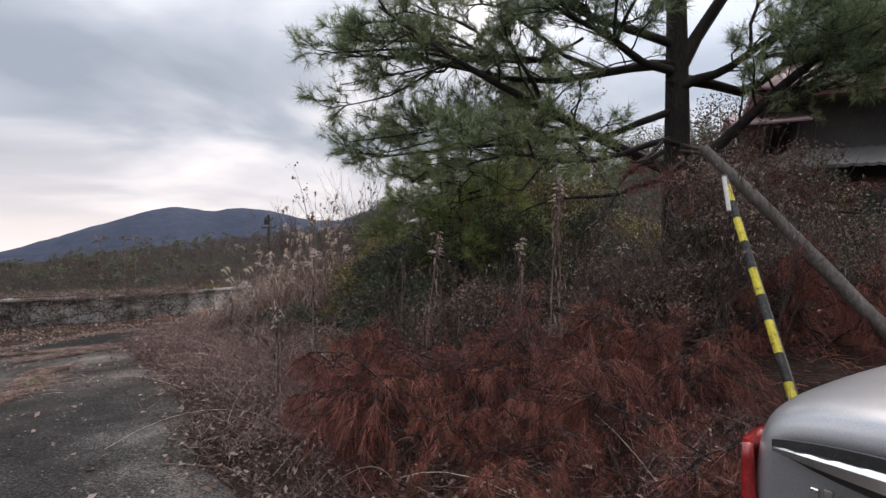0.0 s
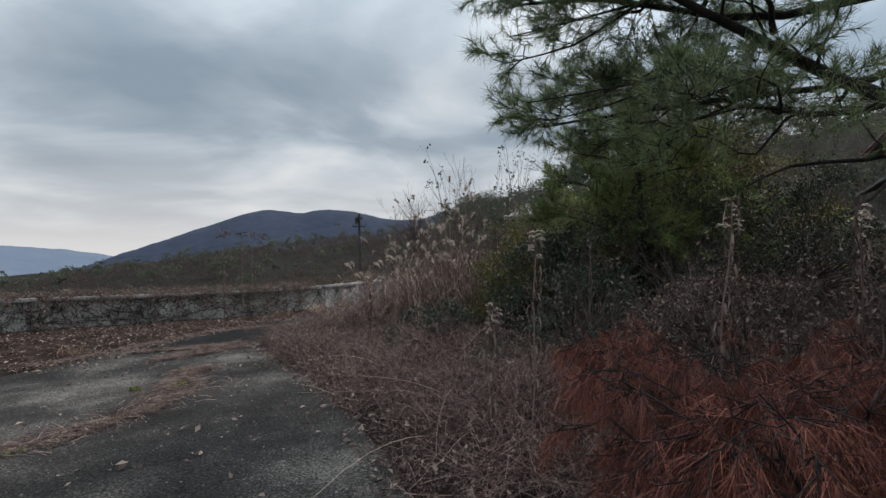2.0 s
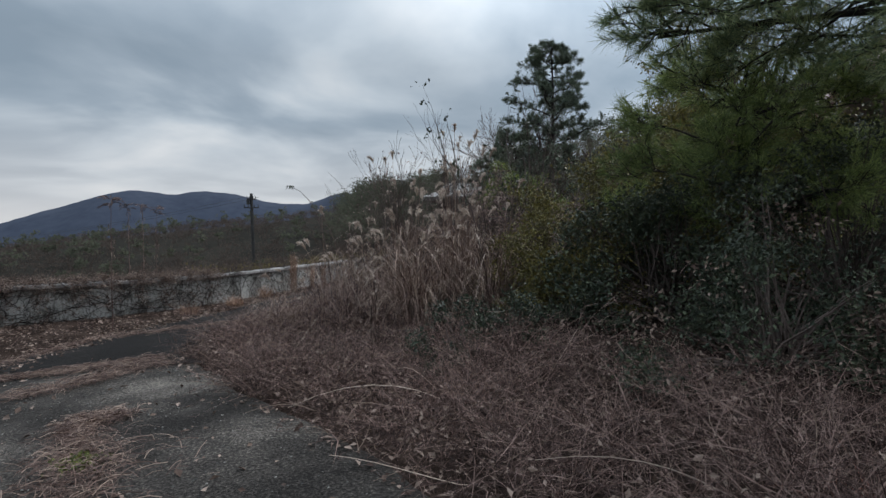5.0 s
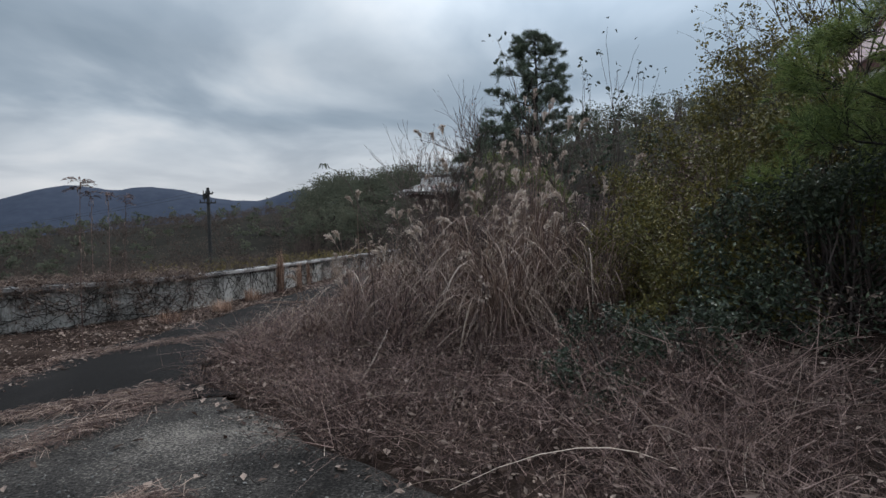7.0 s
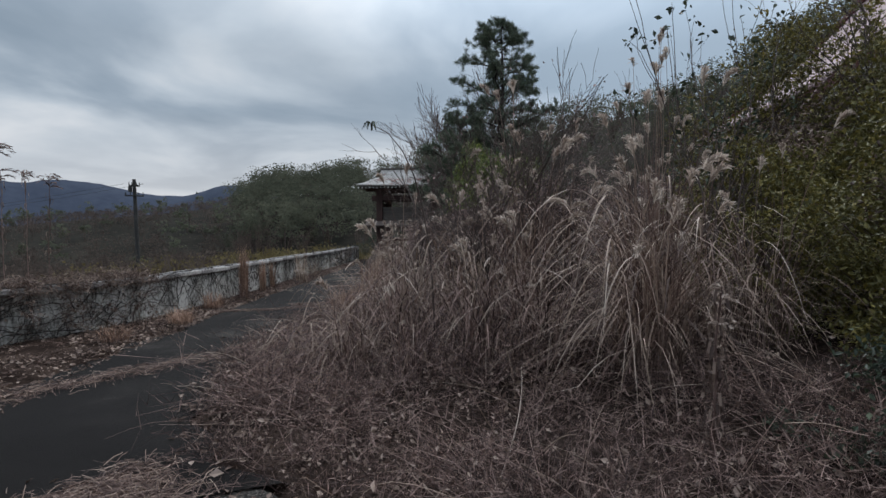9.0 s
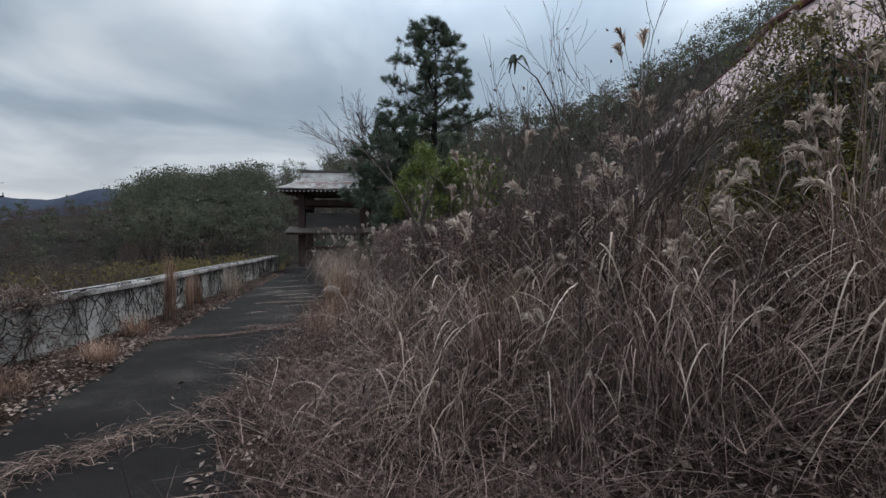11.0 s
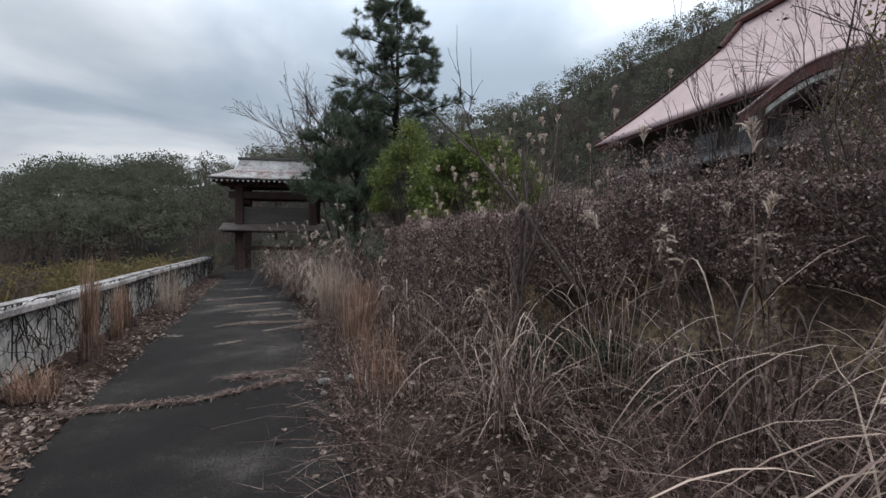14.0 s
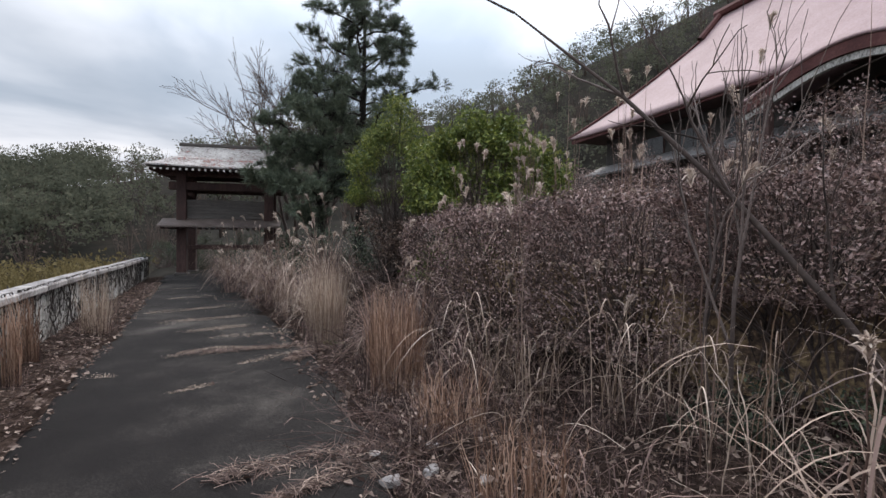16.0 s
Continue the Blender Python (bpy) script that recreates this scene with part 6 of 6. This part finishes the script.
# ---- woods on the hills ----
def woods(name, n, b0, b1, r0, r1, h0, h1, w, cards, card, material, label, stems=0, grow=1.0):
    g = Geo()
    b = np.radians(rng.uniform(b0, b1, n))
    r = np.sqrt(rng.uniform(r0 ** 2, r1 ** 2, n))
    x, y = -6.5 - r * np.sin(b), 13.5 + r * np.cos(b)
    keep = (np.hypot(x - 14.0, y - 25) > 15) & (np.hypot(x + 1, y - 40) > 6)
    x, y = x[keep], y[keep]
    n = len(x)
    z = ground_z(x, y)
    h = rng.uniform(h0, h1, n)
    u = unit(rng.normal(size=(n, cards, 3)))
    u[..., 2] = np.abs(u[..., 2]) if grow > 1 else u[..., 2]
    rad = rng.uniform(0.3, 1.0, (n, cards, 1)) ** 0.5
    tall = np.stack([h * w * 0.5, h * w * 0.5, h * 0.36], 1)[:, None]
    clumps = 7
    boss = unit(rng.normal(size=(n, clumps, 3))) * rng.uniform(0.35, 0.95, (n, clumps, 1))
    mine = boss[np.arange(n)[:, None], rng.integers(0, clumps, (n, cards))]
    pts = np.stack([x, y, z + h * 0.6], 1)[:, None] + (mine + u * rad * np.array([0.42, 0.42, 0.26])) * tall
    leaves(g, pts.reshape(-1, 3), card, 0.7)
    if stems:
        k = stems
        a = rng.uniform(0, 2 * np.pi, (n, k))
        o = h[:, None] * w * 0.45 * rng.uniform(0.1, 1, (n, k))
        p0 = np.stack([x, y, z - 0.3], 1)[:, None] * np.ones((1, k, 1))
        p2 = p0 + np.stack([np.cos(a) * o, np.sin(a) * o, h[:, None] * rng.uniform(0.6, 1.05, (n, k))], -1)
        p1 = p0 * 0.55 + p2 * 0.45
        p1[..., :2] = p0[..., :2] * 0.72 + p2[..., :2] * 0.28
        c = np.stack([p0, p1, p2], 2).reshape(-1, 3, 3)
        ribbons(g, c, np.array([[0.09, 0.05, 0.012]]), unit(np.stack([np.cos(b[keep]), np.sin(b[keep]), np.zeros(n)], 1)).repeat(k, 0))
    return single(name, g, material, label, "woods", kind="stuff")


woods("pine_woods", 1150, -80, 6.5, 52, 128, 2.5, 7.6, 0.72, 105, 0.31, WOODS_GREEN, "dark evergreen woods covering the near hill")
woods("pine_woods", 330, -7, 7.5, 58, 118, 3.5, 7.6, 0.85, 150, 0.33, WOODS_GREEN, "dark evergreen woods covering the near hill")
woods("bare_woods", 520, -80, 8, 42, 122, 3.0, 5.4, 0.8, 34, 0.22, WOODS_BROWN, "brown leafless woods on the near hill", 12)
woods("valley_scrub", 1500, 4, 75, 75, 240, 2.0, 4.6, 1.5, 40, 0.40, WOODS_BROWN, "brown winter scrub filling the valley slope", 4)
woods("valley_pines", 120, 5, 60, 90, 235, 4.0, 7.0, 0.8, 60, 0.8, WOODS_GREEN, "scattered evergreens on the valley slope")
woods("valley_thicket", 800, 3, 48, 48, 112, 2.2, 4.6, 1.1, 44, 0.26, WOODS_BROWN, "brown thicket on the near valley slope", 7)
woods("ochre_scrub", 420, -9, 26, 21, 48, 0.9, 1.8, 1.6, 36, 0.16, WOODS_OCHRE, "yellowish brown scrub below the wall", 6)
woods("brown_scrub", 2400, 6, 80, 18, 80, 0.9, 2.3, 1.3, 24, 0.17, WOODS_BROWN, "tangled brown scrub beyond the wall", 5)

# ---- vines and growth on the wall ----
g = Geo()
for _ in range(1500):
    i = int(rng.integers(0, n_ - 1))
    heavy = WP[i, 0] < -9.0
    if not heavy and rng.uniform() < 0.25:
        continue
    c, nrm = WP[i], WN[i]
    t = np.array([nrm[1], -nrm[0]])
    along, z = rng.uniform(-0.4, 0.4), rng.uniform(0.0, 0.75)
    da, dz = rng.normal(0, 0.09), rng.normal(0.03, 0.07)
    pts = []
    for k in range(9):
        off = 0.135 + 0.02 * rng.uniform()
        q = c + t * along - nrm * off
        pts.append((q[0], q[1], float(flat(q[0], q[1])) + z))
        along += da + rng.normal(0, 0.05)
        z = min(0.86, max(0.02, z + dz + rng.normal(0, 0.05)))
    tubes(g, np.array([pts]), np.full((1, 9), rng.uniform(0.003, 0.009)), 3)
single("wall_vines", g, BARK, "bare dark vines netted over the parapet wall", "vine", kind="stuff")
g = Geo()
sel = np.where(WP[:, 0] < -8.9)[0]
k = 11000
i = rng.choice(sel, k)
zz = np.where(rng.uniform(size=k) < 0.72, rng.normal(0.86, 0.07, k), rng.uniform(0.0, 0.9, k))
off = rng.normal(-0.05, 0.16, k)
off = np.where(zz < 0.78, -0.16 - np.abs(off) * 0.5, off)
p = np.concatenate([WP[i] + WN[i] * off[:, None] + rng.normal(0, 0.15, (k, 2)), (WZ[i] + zz)[:, None]], 1)
leaves(g, p, 0.06, 0.5)
cs = p[:9000]
d = unit(rng.normal(size=(9000, 3)) * np.array([1, 1, 0.5]))
ribbons(g, np.stack([cs - d * 0.14, cs + np.array([0, 0, 0.04]), cs + d * 0.14], 1), 0.006, unit(np.cross(d, rng.normal(size=(9000, 3)))))
single("wall_creeper", g, LEAF_BROWN, "brown dead creeper heaped over the wall's coping", "vine", kind="stuff")

# ---- dry undergrowth, litter, gravel ----
def edge_spots(n, y0, y1, d0, d1, power=1.0):
    y = rng.uniform(y0, y1, n)
    d = d0 + (d1 - d0) * rng.uniform(0, 1, n) ** power
    return np.stack([np.interp(y, EDGE_Y, EDGE_X) + d, y], 1)


def tangle(name, xy, h0, h1, width, material, label, flat_=0.6, k=5, twiglets=0):
    thick = np.array([noise.noise((x_ * 1.7, y_ * 1.7, 21.0)) + 0.7 * noise.noise((x_ * 4.3, y_ * 4.3, 5.0)) for x_, y_ in xy])
    heap = np.exp(-((xy[:, 0] - 0.7) / 1.6) ** 2 - ((xy[:, 1] - 3.8) / 1.5) ** 2) if material is WEED else 0.0
    xy = xy[rng.uniform(size=len(xy)) < np.clip(0.62 + 1.25 * thick, 0.07, 1.0) * (1 - 0.5 * heap)]
    n = len(xy)
    p = on_ground(xy)
    a = rng.uniform(0, 2 * np.pi, n)
    el = np.abs(rng.normal(0, flat_, n))
    d = unit(np.stack([np.cos(a), np.sin(a), 1.1 - np.minimum(el, 1.0)], 1))
    patch = np.array([noise.noise((x_ * 0.9, y_ * 0.9, 7.0)) + 0.6 * noise.noise((x_ * 2.6, y_ * 2.6, 3.0)) for x_, y_ in xy])
    L = rng.uniform(h0, h1, n) * np.clip(0.75 + 1.1 * patch, 0.25, 1.5)
    s = np.linspace(0, 1, k)[None, :, None]
    bend = rng.normal(0, 0.55, (n, 1, 3)) * np.array([1, 1, 0.4])
    c = p[:, None] + (d[:, None] * s + bend * s ** 2 * 0.6) * L[:, None, None]
    c[..., 2] -= (0.25 * L)[:, None] * s[..., 0] ** 3
    c[..., 2] = np.maximum(c[..., 2], p[:, None, 2] + 0.01)
    g = Geo()
    ribbons(g, c, width * np.linspace(1, 0.4, k)[None] * rng.uniform(0.6, 1.4, (n, 1)), unit(np.cross(d, rng.normal(size=(n, 3)))))
    if twiglets:
        for _ in range(twiglets):
            j_ = rng.integers(1, k, n)
            q_ = c[np.arange(n), j_]
            e_ = unit(d * 0.5 + rng.normal(0, 0.8, (n, 3)) + np.array([0, 0, 0.25]))
            l_ = (L * rng.uniform(0.12, 0.38, n))[:, None]
            w_ = unit(np.cross(e_, rng.normal(size=(n, 3)))) * width * 0.5
            g.add(np.stack([q_ - w_, q_ + w_, q_ + e_ * l_], 1), np.arange(3 * n).reshape(-1, 3))
    return single(name, g, material, label, "undergrowth", kind="stuff")


tangle("dry_undergrowth", edge_spots(34000, 2.0, 21, 0.05, 3.6, 1.2), 0.12, 0.55, 0.0042, WEED, "tangled dry brown weed stems along the lane's edge", 0.4, 4, 5)
tangle("dry_undergrowth", edge_spots(12000, 4.0, 15, 0.4, 3.0), 0.35, 0.85, 0.0042, WEED, "taller purplish-brown twiggy weeds", 0.3, 4, 6)
tangle("dry_undergrowth", edge_spots(7000, 19, 40, 0.1, 4.5), 0.25, 0.8, 0.009, WEED, "tangled dry brown weed stems beside the far lane")
tangle("dry_straw", edge_spots(7000, 1.8, 20, 0.0, 3.6), 0.25, 0.7, 0.0045, STRAW, "loose bleached straw lying over the weeds", 0.9)
tangle("fallen_stems", edge_spots(760, 2.5, 19, 0.2, 3.4), 0.5, 1.25, 0.0062, STRAW_PALE, "long bleached dead stems lying over the weeds", 0.8, 8)
xy = edge_spots(16000, 1.8, 20, 0.1, 3.6)
p = on_ground(xy)
p[:, 2] += rng.uniform(0.03, 0.34, len(p)) ** 1.2
g = Geo()
leaves(g, p, np.clip(rng.normal(0.034, 0.012, len(p)), 0.012, 0.07), 0.55)
single("withered_leaves", g, LEAFLITTER, "withered pale brown leaves caught in the weeds", "leaves", kind="stuff")
xy = np.concatenate([edge_spots(2600, 2.2, 6.0, 0.6, 4.2), np.stack([rng.uniform(2.2, 7.0, 6000), rng.uniform(3.0, 7.0, 6000)], 1)])
tangle("fallen_needles", xy, 0.2, 0.5, 0.006, DEADNEEDLE, "reddish fallen pine needles and twigs", 0.9)


def strip_spots(n, y0, y1, a0, a1):
    """Between the lane's left edge (0) and the wall (1)."""
    y = rng.uniform(y0, y1, n)
    order = np.argsort(WP[:, 1])
    xl, xw = np.interp(y, LEFT_Y, LEFT_X), np.interp(y, WP[order, 1], WP[order, 0])
    t = rng.uniform(a0, a1, n)
    return np.stack([xl + (xw + 0.1 - xl) * t, y], 1)


g = Geo()
xy = np.concatenate([edge_spots(9000, 1.5, 24, -0.15, 3.2, 1.0), strip_spots(9500, 8, 20, -0.1, 1.0), strip_spots(3200, 20, 36, -0.15, 1.0), edge_spots(90, 3, 30, -1.2, 0), edge_spots(420, 2, 11, -3.4, 0, 1.6)])
p = on_ground(xy)
p[:, 2] += rng.uniform(0.006, 0.03, len(p))
leaves(g, p, np.clip(rng.normal(0.055, 0.016, len(p)), 0.02, 0.09), 0.6, 0.8)
single("leaf_litter", g, LEAFLITTER, "dry brown and grey fallen leaves over the verges", "leaves", kind="stuff")
tangle("verge_weeds", strip_spots(5200, 8, 36, 0.1, 1.0), 0.1, 0.4, 0.006, WEED, "low brown weeds at the wall's foot")


def mat_line(points, n, wide):
    p = np.array(points, float)
    seg = np.linalg.norm(np.diff(p, axis=0), axis=1)
    t = np.concatenate([[0], np.cumsum(seg)])
    u = rng.uniform(0, t[-1], n)
    xy = np.stack([np.interp(u, t, p[:, j]) for j in range(2)], 1)
    wob = np.array([noise.noise((a * 1.7, b * 1.7, 4.0)) for a, b in xy])
    return xy + rng.normal(0, wide * 1.35, (n, 2)) * (0.6 + 0.9 * np.clip(wob, -0.6, 1))[:, None]


xy = np.concatenate([mat_line([(-6.6, 10.4), (-7.1, 10.66), (-7.8, 10.2), (-8.6, 9.8)], 2400, 0.10), mat_line([(-6.0, 8.3), (-6.2, 8.0), (-5.5, 7.0), (-5.25, 6.2), (-5.35, 5.3), (-6.0, 4.2)], 2600, 0.10), mat_line([(-6.05, 8.25), (-6.2, 8.1)], 900, 0.13),
                     mat_line([(-7.5, 9.1), (-7.0, 9.8), (-6.95, 10.9)], 2000, 0.17), mat_line([(-8.9, 13.0), (-7.7, 13.9), (-7.0, 14.3)], 1300, 0.14), mat_line([(-7.75, 18.9), (-6.6, 18.5), (-5.4, 18.7)], 900, 0.055), mat_line([(-9.2, 8.3), (-9.0, 10.5), (-8.9, 13)], 1500, 0.15),
                     mat_line([(-6.9, 14.6), (-6.3, 14.9)], 700, 0.12), mat_line([(-4.6, 21.6), (-3.9, 22.1)], 600, 0.10), mat_line([(-6.2, 19.1), (-5.6, 18.95), (-5.2, 18.8)], 450, 0.05), mat_line([(-5.4, 22.9), (-4.6, 22.5), (-3.7, 22.05)], 500, 0.06), mat_line([(-6.2, 8.0), (-5.5, 7.0), (-5.3, 6.0), (-5.6, 4.9), (-6.2, 4.0)], 1500, 0.2)])
c = np.concatenate([xy, (flat(xy[:, 0], xy[:, 1]) + rng.uniform(0.012, 0.05, len(xy)))[:, None]], 1)
a = rng.uniform(0, 2 * np.pi, len(xy))
d = np.stack([np.cos(a), np.sin(a), rng.uniform(-0.1, 0.25, len(xy))], 1) * rng.uniform(0.03, 0.11, (len(xy), 1))
g = Geo()
ribbons(g, np.stack([c - d, c + np.array([0, 0, 0.012]), c + d], 1), 0.0045, unit(np.cross(d, rng.normal(size=d.shape) + np.array([0, 0, 2]))))
single("dead_grass_mat", g, STRAW, "flattened dead grass growing from the asphalt's seams", "grass", kind="stuff")
xy = np.concatenate([mat_line(p_, n_spots, w_ * 1.4) for p_, n_spots, w_ in (([(-5.57, 22.9), (-5.0, 23.05), (-4.5, 22.5), (-4.2, 22.3), (-3.6, 22.05)], 1700, 0.05), ([(-5.1, 21.85), (-4.5, 22.0), (-3.9, 22.0)], 800, 0.045), ([(-5.9, 21.2), (-5.6, 21.25)], 260, 0.03), ([(-4.7, 23.8), (-3.8, 23.3)], 700, 0.06), ([(-6.4, 22.5), (-6.25, 22.3)], 160, 0.04), ([(-4.9, 24.6), (-4.1, 24.5)], 1200, 0.08), ([(-4.9, 25.9), (-3.7, 25.6)], 1600, 0.10), ([(-4.9, 27.5), (-3.4, 27.3)], 1600, 0.12), ([(-4.0, 30), (-3.0, 29.8)], 600, 0.14), ([(-4.6, 33), (-2.6, 32.6)], 600, 0.2))])
c = np.concatenate([xy, (flat(xy[:, 0], xy[:, 1]) + 0.022)[:, None]], 1)
g = Geo()
leaves(g, c, rng.uniform(0.008, 0.024, len(c)), 0.4, 2.5)
single("crack_debris", g, STRAW_PALE, "pale grit and straw caught in the lane's cracks", "debris", kind="stuff")

rock = bmesh.new()
bmesh.ops.create_icosphere(rock, subdivisions=1, radius=1)
RV = np.array([v.co[:] for v in rock.verts])
RF = np.array([[v.index for v in f.verts] for f in rock.faces])
rock.free()


def rocks(geo, p, size):
    for q, s_ in zip(p, size):
        v = RV * (1 + rng.normal(0, 0.16, (len(RV), 1))) * np.array([1, rng.uniform(0.6, 1), rng.uniform(0.4, 0.7)]) * s_
        a = rng.uniform(0, 6.28)
        v = v @ np.array([[math.cos(a), -math.sin(a), 0], [math.sin(a), math.cos(a), 0], [0, 0, 1]])
        geo.add(v + q, RF)


g = Geo()
y = rng.uniform(2.0, 10.6, 2600)
xl, xr = np.interp(y, LEFT_Y, LEFT_X), np.interp(y, EDGE_Y, EDGE_X)
xy = np.stack([xl + (xr - xl) * rng.uniform(0, 1, 2600), y], 1)
p = np.concatenate([xy, (flat(xy[:, 0], xy[:, 1]) + 0.004)[:, None]], 1)
rocks(g, p, rng.uniform(0.004, 0.012, 2600))
single("loose_gravel", g, GRAVEL, "loose gravel chips on the worn asphalt", "gravel", kind="stuff")
for x, y, s_ in ((-5.45, 18.35, 0.075), (-5.2, 18.3, 0.07), (-5.3, 18.75, 0.05), (-5.05, 18.0, 0.06), (-5.6, 18.0, 0.04), (-4.95, 18.6, 0.05), (-5.15, 17.7, 0.045), (-4.8, 18.9, 0.04)):
    g = Geo()
    rocks(g, np.array([[0, 0, 0.0]]), [s_])
    o = single("stone", g, STONE, "broken pale stone lying at the lane's edge", "stone", "scattered stones")
    o.matrix_basis = pose(x, y, gz1(x, y) + s_ * 0.35, 0, 0, random.uniform(0, 360))
g = Geo()
xy = np.concatenate([mat_line([(-5.75, 7.3), (-5.6, 7.1)], 220, 0.05), mat_line([(-6.2, 7.0), (-6.0, 6.9)], 160, 0.06), mat_line([(-3.85, 22.0), (-3.8, 22.2)], 120, 0.08), mat_line([(-5.4, 4.9), (-5.8, 4.4)], 160, 0.07)])
c = np.concatenate([xy, (flat(xy[:, 0], xy[:, 1]) + rng.uniform(0.015, 0.05, len(xy)))[:, None]], 1)
leaves(g, c, 0.035, 0.5)
single("moss_tufts", g, MOSS, "small bright green weed tufts in the asphalt", "weed", kind="stuff")
